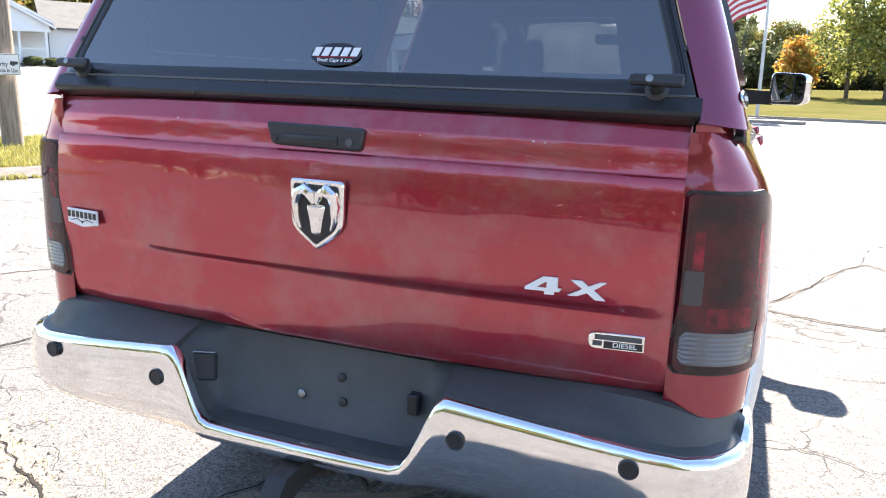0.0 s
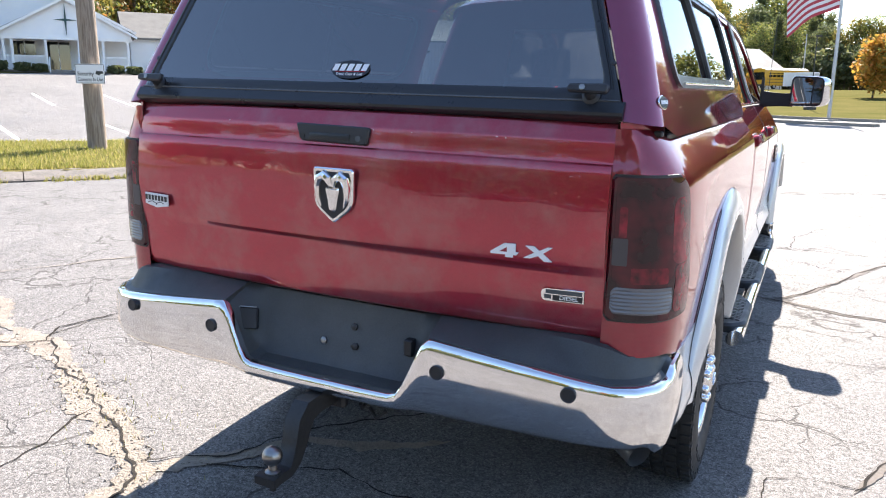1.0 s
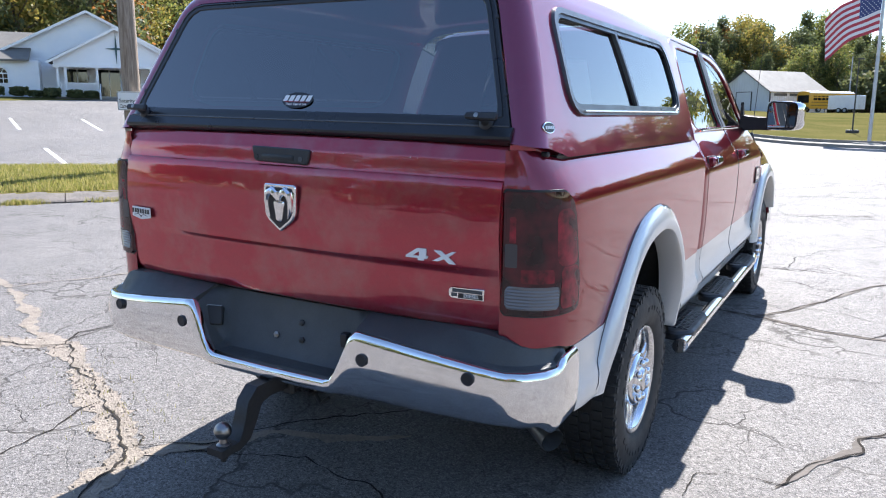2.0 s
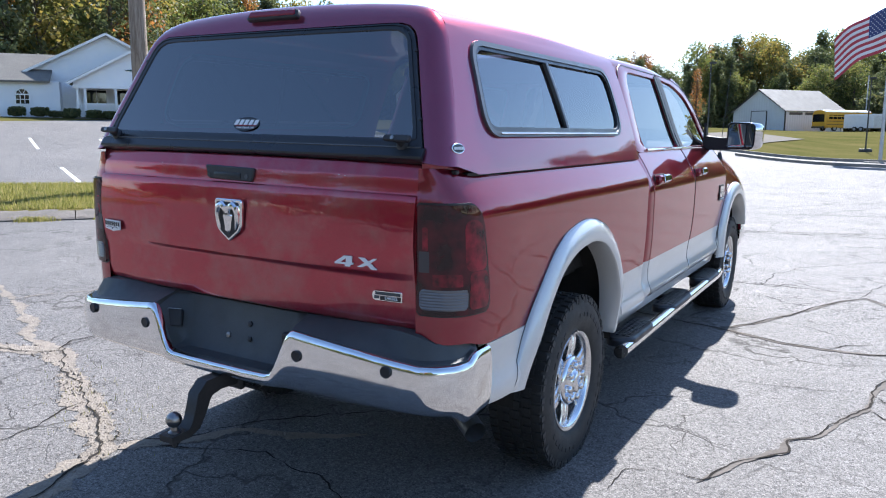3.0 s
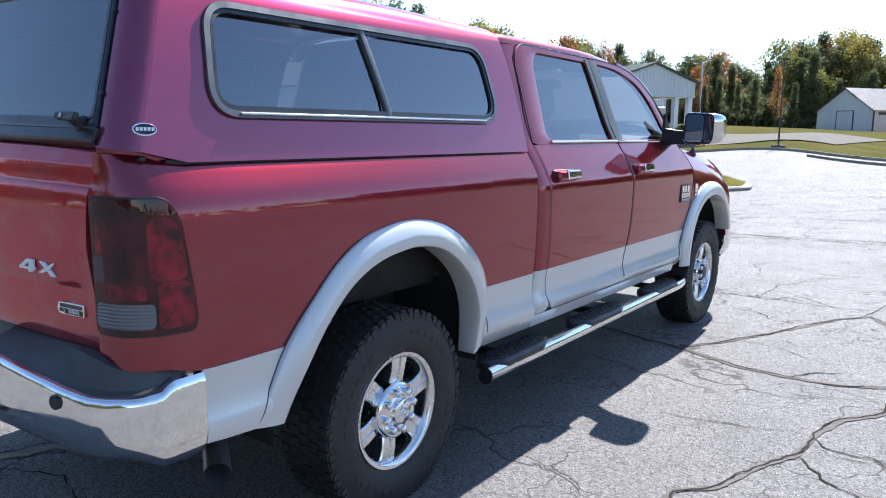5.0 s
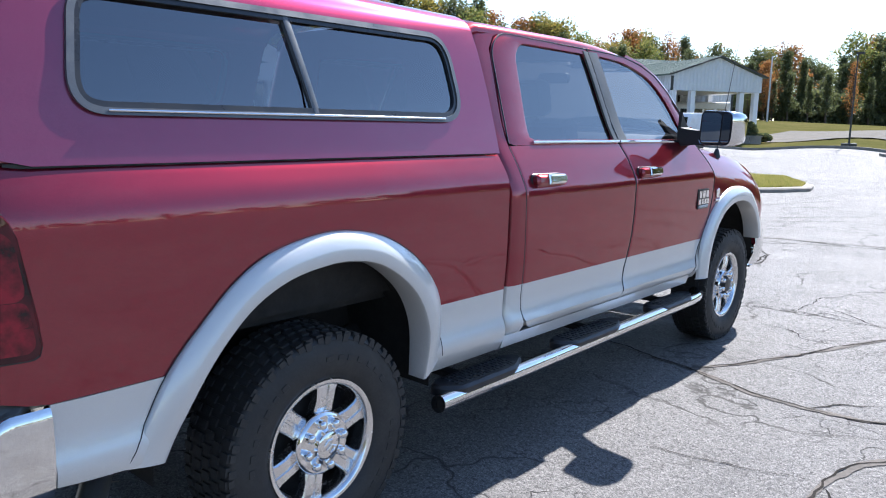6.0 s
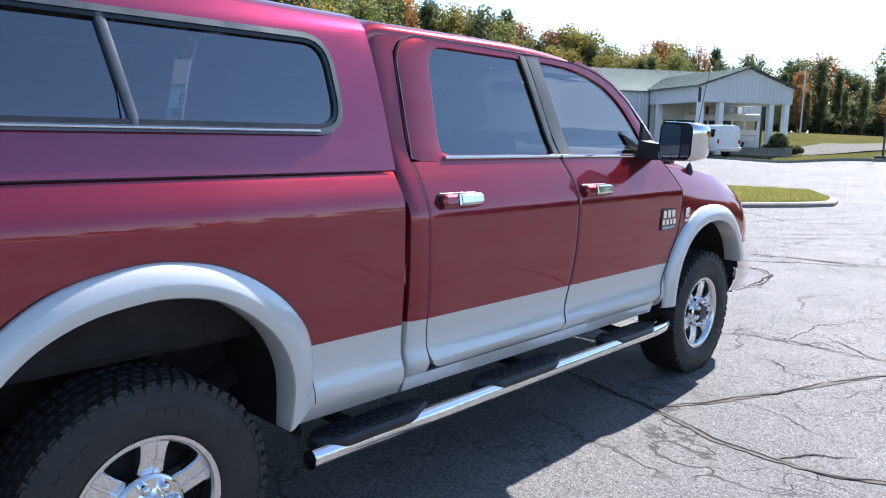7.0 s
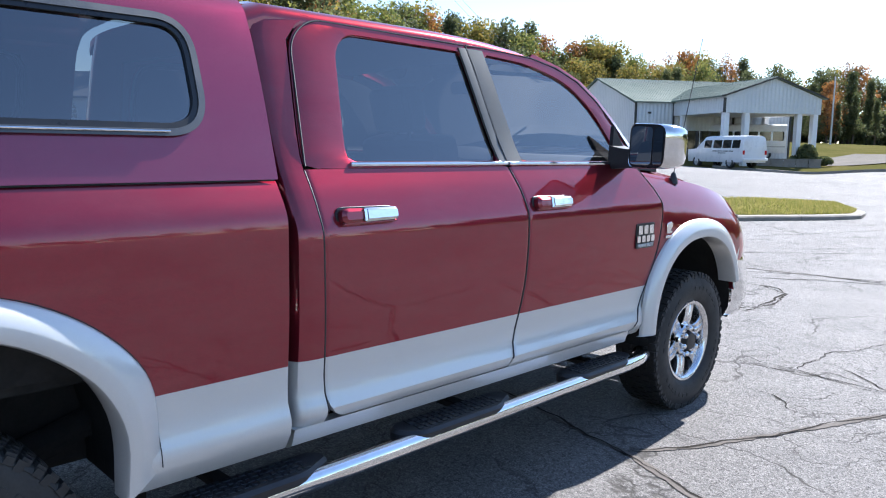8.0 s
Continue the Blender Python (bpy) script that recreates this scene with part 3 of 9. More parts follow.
SEALED = [
    [(-0.83, 6.05), (0.29, 5.73), (0.64, 5.57), (1.0, 5.53), (1.25, 5.55), (1.51, 5.68), (2.4, 6.4), (4.5, 7.2)],
    [(0.23, 5.78), (0.44, 6.11), (0.65, 6.56), (0.76, 6.86), (0.96, 7.33), (1.17, 7.61), (1.41, 7.25), (2.6, 7.9)],
    [(0.65, 2.94), (0.77, 3.25), (0.94, 3.5), (0.94, 3.65), (1.05, 3.77), (1.15, 4.04), (1.27, 4.35), (1.29, 4.66), (1.36, 4.96), (1.52, 5.19), (1.55, 5.55)],
    [(-3.2, 12.0), (-1.06, 12.2), (-0.14, 12.38), (1.38, 12.88), (5, 13.6)],
]
CRACKS = [
    [(1.29, 4.54), (1.43, 4.43), (1.62, 4.47), (2.3, 4.2)], [(-0.15, 7.73), (0.24, 7.85), (0.84, 7.79), (2.2, 8.0)],
    [(0.24, 7.85), (0.3, 8.55), (0.49, 9.08), (1.6, 10.4)], [(-0.84, 9.49), (-0.79, 10.15), (-0.91, 10.68), (-1.26, 11.03)],
    [(-1.87, 11.82), (-1.26, 12.2), (-0.34, 12.2)], [(-2.63, 13.55), (-1.11, 15.1), (2, 15.9)], [(-4.86, 18.6), (-2.58, 16.68), (-1.79, 17.66), (1.5, 18.6)],
    [(0.45, 8.12), (1.05, 7.73)], [(-5.73, 3.57), (-5.38, 3.65), (-5.09, 4.45), (-4.0, 6.2)], [(-3.68, 2.74), (-3.72, 3.07), (-3.58, 3.23), (-2.9, 4.4)],
    [(0.27, 7.26), (0.42, 7.18), (0.58, 6.93)], [(1.25, 4.63), (0.91, 4.55), (0.55, 4.51)], [(1.25, 4.63), (1.38, 4.54), (1.57, 4.52), (2.4, 4.3)], [(1.27, 4.35), (1.43, 4.13), (1.9, 3.9)],
    [(0.34, 2.68), (0.35, 2.91), (0.51, 2.98), (0.71, 2.99)], [(1.08, 7.55), (1.27, 8.28), (1.5, 8.77), (2.6, 9.6)], [(-2.6, 14.2), (-1.17, 15.94), (0.18, 17.93), (2.6, 20.5)],
    [(-3.6, 20.4), (-2.0, 20.0), (-0.2, 21.39), (4, 23)], [(-5.8, 25.2), (-3.03, 26.48), (-1.1, 29.9), (3, 33)], [(-1.52, 11.03), (-1.11, 10.96), (-0.86, 10.66), (-0.74, 10.02), (-0.92, 9.54)],
    [(-3.9, 14.9), (-2.92, 17.05), (-2.17, 19.07), (0, 22)], [(-0.24, 7.93), (0.03, 7.89), (0.34, 7.87), (0.85, 7.73)], [(-1.57, 11.44), (-0.95, 11.86), (-0.32, 12.14), (1.8, 12.5)], [(-1.9, 1.9), (-1.2, 2.2), (-0.5, 2.0), (0.5, 2.6)],
    [(-2.56, 2.16), (-2.4, 1.5), (-1.9, 0.6)], [(-4.05, 2.54), (-5.5, 1.9), (-8, 1.6)], [(2.4, 6.4), (3.0, 9.4), (2.7, 12.9)], [(-7.5, 5.1), (-6.2, 6.3), (-6.0, 8.2)],
    [(1.0, 5.5), (1.08, 5.75), (1.3, 5.85)],
]
for k, line in enumerate(SEALED):
    ribbon("sealed_crack", line, 0.05, SEALER, "faded tar-sealed crack in the asphalt", 0.004, 0.02, 20 + k)
    ribbon("crack", line, 0.014, CRACK, "dark jagged crack in the asphalt", 0.006, 0.03, 40 + k)
for k, line in enumerate(CRACKS):
    ribbon("crack", line, 0.012 if line[0][1] < 9 else 0.03, CRACK, "thin jagged crack in the asphalt", 0.004, 0.045, 60 + k)
SEAM = [(-6.4, 2.25), (-4.9, 2.4), (-4.02, 2.52), (-3.6, 2.67), (-3.1, 2.43), (-2.74, 2.23), (-2.42, 2.12), (-2.1, 1.93), (-1.88, 1.80), (-1.78, 1.5), (-1.5, 0.9)]
ribbon("crumbled_seam", SEAM, 0.23, PALE, "wide crumbled seam with pale gravel", 0.003, 0.03, 3)
ribbon("crack", SEAM, 0.016, CRACK, "dark jagged crack in the asphalt", 0.007, 0.05, 4)
ribbon("crumbled_seam", [(-3.6, 2.67), (-4.09, 2.79), (-4.6, 3.05), (-5.5, 3.45), (-7.2, 4.0)], 0.12, PALE, "crumbled seam with pale gravel", 0.004, 0.05, 6)
ribbon("crumbled_seam", [(-1.88, 1.82), (-1.80, 1.92), (-1.69, 2.08), (-1.5, 2.3), (-0.9, 2.6)], 0.10, PALE, "crumbled seam with pale gravel", 0.004, 0.05, 5)
ribbon("crack", [(-1.95, 1.84), (-1.69, 2.08), (-1.5, 2.45), (-1.1, 2.9), (-0.4, 3.2)], 0.016, CRACK, "thin jagged crack in the asphalt", 0.007, 0.05, 8)
ribbon("crack", [(-3.62, 2.67), (-3.8, 2.9), (-3.72, 3.23), (-3.3, 3.9)], 0.018, CRACK, "thin jagged crack in the asphalt", 0.006, 0.05, 9)
ribbon("crack", [(-5.53, 3.45), (-5.4, 3.75), (-5.2, 4.17), (-4.7, 5.0)], 0.03, PALE, "pale jagged crack in the asphalt", 0.006, 0.05, 10)
# loose crumbs of stone along the seam
rng = random.Random(12)
bm = bmesh.new()
for k in range(420):
    i = rng.choice([1, 2, 3, 4, 4, 5, 5, 6, 6, 7, 8])
    p = Vector(SEAM[i]).lerp(Vector(SEAM[i + 1]), rng.random()) + Vector((rng.gauss(0, 0.06), rng.gauss(0, 0.06)))
    r = rng.uniform(0.003, 0.009) * rng.choice([1, 1, 1, 1.7])
    pts = [Vector((math.cos(a) * rng.uniform(0.7, 1.3), math.sin(a) * rng.uniform(0.7, 1.3), 0)) * r for a in (0.4, 1.7, 2.9, 4.2, 5.4)]
    z = height(p.x, p.y) + 0.002
    low = [bm.verts.new((p.x + q.x, p.y + q.y, z)) for q in pts]
    tip = bm.verts.new((p.x, p.y, z + r * rng.uniform(0.7, 1.2)))
    for j in range(5):
        bm.faces.new((low[j], low[(j + 1) % 5], tip))
single("gravel_crumbs", bm, PALE, "loose pale stone crumbs along the seam", "gravel", "stuff", smooth=False)

# painted bays of the church lot
bm = bmesh.new()


def stripe(a, b, w=0.11):
    a, b = Vector(a), Vector(b)
    d = (b - a).normalized()
    nn = Vector((-d.y, d.x)) * w / 2
    n = 10
    prev = None
    for k in range(n + 1):
        p = a.lerp(b, k / n)
        pair = [bm.verts.new((q.x, q.y, height(q.x, q.y) + 0.005)) for q in (p + nn, p - nn)]
        if prev:
            bm.faces.new((prev[0], prev[1], pair[1], pair[0]))
        prev = pair


for k in range(7):
    ox, oy = -16.0 - 1.45 * k + 3, 10.9 - 2.4 * k + 5
    stripe((ox, oy), (ox - 4.4, oy + 2.3))
    stripe((ox - 11, oy + 5.6), (ox - 15.4, oy + 7.9))
single("bay_lines", bm, LINE, "worn white parking bay lines on asphalt", "road marking", "stuff")

bm = bmesh.new()
sheet(bm, [k / 12 for k in range(13)], [k / 12 for k in range(13)], lambda u, v: (-22 + 15 * u + 1.5 * v, 62 - 5 * u + 16 * v), 0.01)
single("gravel_drive", bm, GRAVEL, "tan gravel drive beyond the lawn", "gravel", "structure")


def blades(name, pick, count, tall, label, seed, wide=1.0):
    """Loose grass blades over an area."""
    rng = random.Random(seed)
    verts, faces = [], []
    for _ in range(count):
        x, y, z = pick(rng)
        a = rng.uniform(0, 2 * math.pi)
        h = tall * rng.uniform(0.45, 1.25)
        w = (0.006 + 0.006 * rng.random()) * wide
        lx, ly = rng.gauss(0, 0.35) * h, rng.gauss(0, 0.35) * h
        i = len(verts)
        verts += [(x - w * math.cos(a), y - w * math.sin(a), z - 0.01), (x + w * math.cos(a), y + w * math.sin(a), z - 0.01), (x + lx, y + ly, z + h)]
        faces.append((i, i + 1, i + 2))
    me = bpy.data.meshes.new(name)
    me.from_pydata(verts, [], faces)
    me.materials.append(BLADE)
    return tagged(new(name, me), label, "grass", kind="stuff")


def in_strip(rng):
    i = rng.choices(range(2, len(STRIP_NEAR) - 1), [6, 8, 8, 8, 5, 3, 2, 2])[0]
    t, k = rng.random(), rng.random() ** 1.2
    a = Vector(STRIP_NEAR[i]).lerp(Vector(STRIP_NEAR[i + 1]), t)
    b = Vector(STRIP_FAR[i]).lerp(Vector(STRIP_FAR[i + 1]), t)
    p = a.lerp(b, 0.03 + 0.94 * k)
    return p.x, p.y, height(p.x, p.y) + 0.10 + 0.05 * math.sin(math.pi * (0.03 + 0.94 * k))


blades("strip_grass", in_strip, 60000, 0.075, "uneven yellow-green grass on the raised strip", 5)


def kerb_weeds(rng):
    """Clumps of weeds in the joint between kerb and asphalt."""
    while True:
        i = rng.choice([1, 2, 2, 3, 4])
        a, b = Vector(STRIP_NEAR[i]), Vector(STRIP_NEAR[i + 1])
        t = rng.random()
        p = a.lerp(b, t)
        if noise.noise((p.x * 1.1, p.y * 1.1, 3)) + 0.25 * rng.random() > 0.06:
            d = (b - a).normalized()
            p += Vector((d.y, -d.x)) * (0.53 + rng.gauss(0, 0.07))
            return p.x, p.y, height(p.x, p.y) + 0.01


blades("kerb_weeds", kerb_weeds, 7000, 0.065, "weeds growing along the foot of the kerb", 6)


def seam_weeds(rng):
    p = Vector(SEAM[rng.choice([4, 5, 6, 6, 7])])
    q = p + Vector((rng.gauss(0.1, 0.2), rng.gauss(-0.05, 0.15)))
    return q.x, q.y, 0.0


blades("seam_weeds", seam_weeds, 160, 0.03, "sparse weeds in the crumbled seam", 7, 0.25)


# ---- pickup truck ----
truck = thing("pickup_truck", (-0.885, 2.835, 0), "dark red crew cab pickup with silver lower body and canopy", "pickup truck")
# it leans one degree towards its right side on the lot's cross fall
LEAN = math.sin(radians(1.0))
truck.location = (-0.885 - 0.9 * LEAN, 2.835, 0.95 * LEAN)
truck.rotation_euler = (0, radians(1.0), 0)


def upright(table):
    """Half widths with the truck's lean taken out."""
    f = curve(table)
    return lambda z: f(z) - (z - 0.9) * LEAN



# half widths by height
SIDE = upright([(0.47, 0.90), (0.50, 0.925), (0.53, 0.95), (0.56, 0.972), (0.59, 0.992), (0.61, 0.997), (0.635, 0.988), (0.665, 0.976), (0.72, 0.974), (0.78, 0.98),
              (0.90, 0.990), (1.0, 0.9935), (1.08, 0.9945), (1.14, 0.9950), (1.18, 0.9950), (1.205, 0.9932), (1.225, 0.9875), (1.25, 0.9765), (1.30, 0.952), (1.34, 0.930), (1.37, 0.911), (1.39, 0.898), (1.41, 0.886)])
BED = upright([(0.47, 0.93), (0.50, 0.955), (0.53, 0.975), (0.56, 0.992), (0.59, 1.0), (0.61, 1.0), (0.635, 0.992), (0.665, 0.98), (0.72, 0.98), (0.78, 0.984),
             (0.90, 0.993), (1.0, 0.997), (1.08, 0.998), (1.14, 0.9992), (1.18, 0.9995), (1.205, 0.9995), (1.225, 0.9993), (1.25, 0.9975), (1.267, 0.9935), (1.285, 0.986), (1.305, 0.975), (1.32, 0.9655), (1.345, 0.949), (1.36, 0.939), (1.372, 0.929), (1.39, 0.914), (1.41, 0.898)])
HOUSE = upright([(1.40, 0.891), (1.42, 0.880), (1.45, 0.864), (1.48, 0.850), (1.55, 0.824), (1.70, 0.775), (1.80, 0.742), (1.88, 0.714), (1.93, 0.694)])
SPLIT = 0.785


def levels(lo, hi, marks, step):
    """Heights from lo to hi about step apart, with the marks among them."""
    ms = [lo] + [m for m in marks if lo + 0.004 < m < hi - 0.004] + [hi]
    out = []
    for a, b in zip(ms, ms[1:]):
        n = max(1, round((b - a) / step))
        out += [a + (b - a) * k / n for k in range(n)]
    return out + [hi]


ZMARKS = [0.50, 0.53, 0.56, 0.59, 0.61, 0.635, 0.665, SPLIT, 0.91, 1.08, 1.14, 1.18, 1.205, 1.225, 1.25, 1.267, 1.285, 1.305, 1.32, 1.345, 1.36]


def both(name, build, material, parent, label="", angle=35):
    """The same part on both sides; returns the pair."""
    made = []
    for side in (1, -1):
        bm = bmesh.new()
        build(bm)
        if side < 0:
            mirrored(bm)
        p = parent[0 if side > 0 else 1] if isinstance(parent, (list, tuple)) else parent
        made.append(part(name, bm, material, p, label, angle=angle))
    return made


# --- wheel arches ---
def arch(cy, a, b, z0, power=2.25):
    def f(y):
        u = abs((y - cy) / a)
        return z0 + b * (1 - u ** power) ** (1 / power) if u < 1 else None
    return f


def arch_ring(cy, a, b, z0, foot, power, n=40, lean=0.0):
    """Points (y, z) along an arch from the rear foot over the top to the front foot."""
    pts = []
    for k in range(n + 1):
        th = math.pi * k / n
        c, s = math.cos(th), math.sin(th)
        y = -a * math.copysign(abs(c) ** (2 / power), c)
        z = b * abs(s) ** (2 / power)
        pts.append((cy + y, z0 + z))
    return [(pts[0][0] - lean, foot)] + pts + [(pts[-1][0] + lean, foot)]


def spline(pts, n):
    """A smooth line through (y, z) points, n steps to each span."""
    out = []
    ps = [Vector(p) for p in pts]
    for i in range(len(ps) - 1):
        a, b, c, d = ps[max(0, i - 1)], ps[i], ps[i + 1], ps[min(len(ps) - 1, i + 2)]
        for k in range(n):
            t = k / n
            out.append(tuple(0.5 * (2 * b + (c - a) * t + (2 * a - 5 * b + 4 * c - d) * t * t + (3 * b - a - 3 * c + d) * t ** 3)))
    return out + [tuple(ps[-1])]


def flare(bm, outer, inner, flush):
    """Flared wheel-arch moulding: rolled outer edge, two flat facets, lip turned in."""
    cross = [(0.0, 0.985), (0.03, 1.001), (0.08, 1.008), (0.35, 1.022), (0.54, 1.031), (0.60, 1.032), (0.85, 1.034), (0.95, 1.030), (1.0, 1.019), (1.0, 0.92)]
    rings = []
    for (yo, zo), (yi, zi) in zip(outer, inner):
        k = min(1, max(0, (zo - 0.52) / 0.3))
        k = flush + (1 - flush) * k * k * (3 - 2 * k)
        rings.append([(0.985 + (x - 0.985) * (k if x > 0.985 else 1), yo + (yi - yo) * t, zo + (zi - zo) * t) for t, x in cross])
    sweep(bm, rings, closed_ring=False)


ARCH_OUT = [(-0.665, 0.548), (-0.60, 0.66), (-0.524, 0.798), (-0.42, 0.918), (-0.30, 1.030), (-0.17, 1.100), (0.0, 1.137), (0.14, 1.139), (0.30, 1.106), (0.45, 1.030), (0.57, 0.922), (0.632, 0.80), (0.645, 0.580)]
ARCH_IN = [(-0.550, 0.535), (-0.502, 0.635), (-0.442, 0.742), (-0.357, 0.850), (-0.25, 0.945), (-0.12, 1.005), (0.02, 1.030), (0.13, 1.032), (0.26, 1.006), (0.38, 0.938), (0.48, 0.838), (0.537, 0.70), (0.540, 0.505)]
both("wheel_arch_flare", lambda bm: flare(bm, spline(ARCH_OUT, 4), spline(ARCH_IN, 4), 0.45), SILVER, truck, "silver flared wheel-arch moulding", 40)
both("flare_gasket", lambda bm: tube(bm, [(BED(z) + 0.003 if z < 1.1 else 0.994, y, z) for y, z in spline([(y - 0.002, z + 0.001) for y, z in ARCH_OUT], 4)], 0.0016, 5), BLACK, truck)
FRONT_OUT = arch_ring(3.80, 0.575, 0.585, 0.52, 0.52, 2.3, lean=0.03)
FRONT_IN = arch_ring(3.80, 0.475, 0.48, 0.52, 0.52, 2.25)
FRONT_KEEP = [k for k, (y, z) in enumerate(FRONT_OUT) if y < 3.8 or z > 0.70]
both("wheel_arch_flare", lambda bm: flare(bm, [FRONT_OUT[k] for k in FRONT_KEEP], [FRONT_IN[k] for k in FRONT_KEEP], 1.0), SILVER, truck, "silver flared wheel-arch moulding", 40)
ARCH_MID = curve([((a + c) / 2, (b + d) / 2) for (a, b), (c, d) in zip(ARCH_OUT[:-1], ARCH_IN[:-1])])


def well(bm, cy, a, top):
    ring = arch_ring(cy, a, top - 0.5, 0.5, 0.45, 2.2, 20)
    sweep(bm, [[(x, y, z) for y, z in ring] for x in (0.50, 0.70, 0.965)], closed_ring=False)
    ins = [(0.50, y, z) for y, z in ring]
    bm.faces.new([bm.verts.new(p) for p in ins])


both("wheel_well", lambda bm: well(bm, 0.02, 0.59, 1.075), DARK, truck)
both("wheel_well", lambda bm: well(bm, 3.80, 0.525, 1.03), DARK, truck)

# --- bed sides ---
CORNER = [(0.170, -1.062), (0.14, -1.058), (0.10, -1.048), (0.064, -1.028), (0.036, -0.995), (0.019, -0.955), (0.010, -0.905), (0.006, -0.855)]


def corner_x(dx, z):
    """The bed's rounded rear corner: its inner end stays upright beside the tailgate."""
    return BED(z) - dx * (BED(z) - 0.819) / 0.170


def bed_low(y):
    if y < -0.64:
        # the rear corner is cut higher, over the step pad
        return SPLIT + 0.026 * rise(0.86, 0.98, -y)
    if y > 0.586:
        return 0.505
    f = ARCH_MID(y)
    return max(f, SPLIT) if y < 0 else f


def bed_side(bm):
    ys = [(dx, y) for dx, y in CORNER]
    ys += [(0.004 * (1 - k / 3), -0.82 + 0.05 * k) for k in range(3)]
    ys += [(0, y) for y in levels(-0.66, 1.07, [-0.5, 0.55, 0.57, 0.585, 0.587], 0.04)]
    zs = levels(0.505, 1.372, ZMARKS, 0.06)
    rows = []
    for dx, y in ys:
        low = bed_low(y)
        up = 0.030 * min(1, max(0, (-0.88 - y) / 0.09))
        col = []
        for z in zs:
            zz = max(z + (up * (z - 1.285) / 0.087 if z > 1.285 else 0), low)
            tuck = 0.016 * (dx / 0.17) * min(1, max(0, (zz - 1.29) / 0.04))
            col.append((corner_x(dx, zz), y + tuck + (0.02 * (1.285 - zz) if y < -0.84 else 0), zz))
        rows.append(col)
    panel(bm, rows, 0.005, mi=lambda i, j: 1 if zs[j + 1] <= SPLIT + 0.001 else 0,
          skip=lambda i, j: zs[j + 1] <= min(bed_low(ys[i][1]), bed_low(ys[i + 1][1])) + 1e-6)


both("bed_side", bed_side, [RED, SILVER], truck, "dark red bed side with silver lower band", 28)


def quarter(bm):
    """Silver filler between the bumper's end and the wheel-arch moulding."""
    edge = curve([(0.55, -0.635), (0.66, -0.57), (0.763, -0.510), (0.80, -0.488)])
    zs = [0.562, 0.575, 0.60, 0.63, 0.66, 0.70, 0.74, 0.7835]
    rows = []
    for k in range(9):
        t = k / 8
        rows.append([(BED(z) + 0.002 - max(0, -0.77 - y) * 0.10, y, z - 0.012 * t * (z < 0.6)) for z in zs for y in [-0.842 + t * (edge(z) + 0.842)]])
    panel(bm, rows, 0.03)


both("lower_quarter", quarter, SILVER, truck)

# --- tail lamps ---
ARC = [0.0]
for (xa, ya), (xb, yb) in zip(CORNER, CORNER[1:]):
    ARC.append(ARC[-1] + math.hypot(xb - xa, yb - ya))
ARC_DX = curve([(u, dx) for u, (dx, y) in zip(ARC, CORNER)])
ARC_Y = curve([(u, y) for u, (dx, y) in zip(ARC, CORNER)])


def lamp_patch(bm, u0, u1, z0, z1, grow, radii=(0.01, 0.01, 0.01, 0.01), depth=0.02, slant=0.0, ribs=0.0):
    """A patch of the lamp wrapped round the corner; radii for inner low, outer low, outer high, inner high."""
    n, m = 18, 14
    rows = []
    for i in range(n + 1):
        t = i / n
        t = t - 0.12 * math.sin(2 * math.pi * t) / 2
        u = u0 + (u1 - u0) * t
        lo, hi = z0, z1
        for edge, r, low in ((u - u0, radii[0], True), (u1 - u, radii[1], True), (u1 - u, radii[2], False), (u - u0, radii[3], False)):
            if edge < r:
                d = r - math.sqrt(max(0, r * r - (r - edge) ** 2))
                if low:
                    lo = max(lo, z0 + d)
                else:
                    hi = min(hi, z1 - d)
        row = []
        for j in range(m + 1):
            z = lo + (hi - lo) * j / m
            uu = u - slant * (z - z0) * t
            dx, y = ARC_DX(uu), ARC_Y(uu)
            a = 0.5 * math.pi * min(1, uu / 0.17)
            g = grow + (ribs if j % 2 else 0)
            xa, xb = corner_x(dx, 1.0), corner_x(dx, 1.292)
            flat = corner_x(dx, z) if z < 1.0 else 0.3 * corner_x(dx, z) + 0.7 * (xa + (xb - xa) * (z - 1.0) / 0.292) + 0.002
            row.append((flat + g * math.sin(a), y + 0.02 * (1.285 - z) - g * math.cos(a), z))
        rows.append(row)
    panel(bm, rows, depth, way=(-0.7, 0.7, 0))


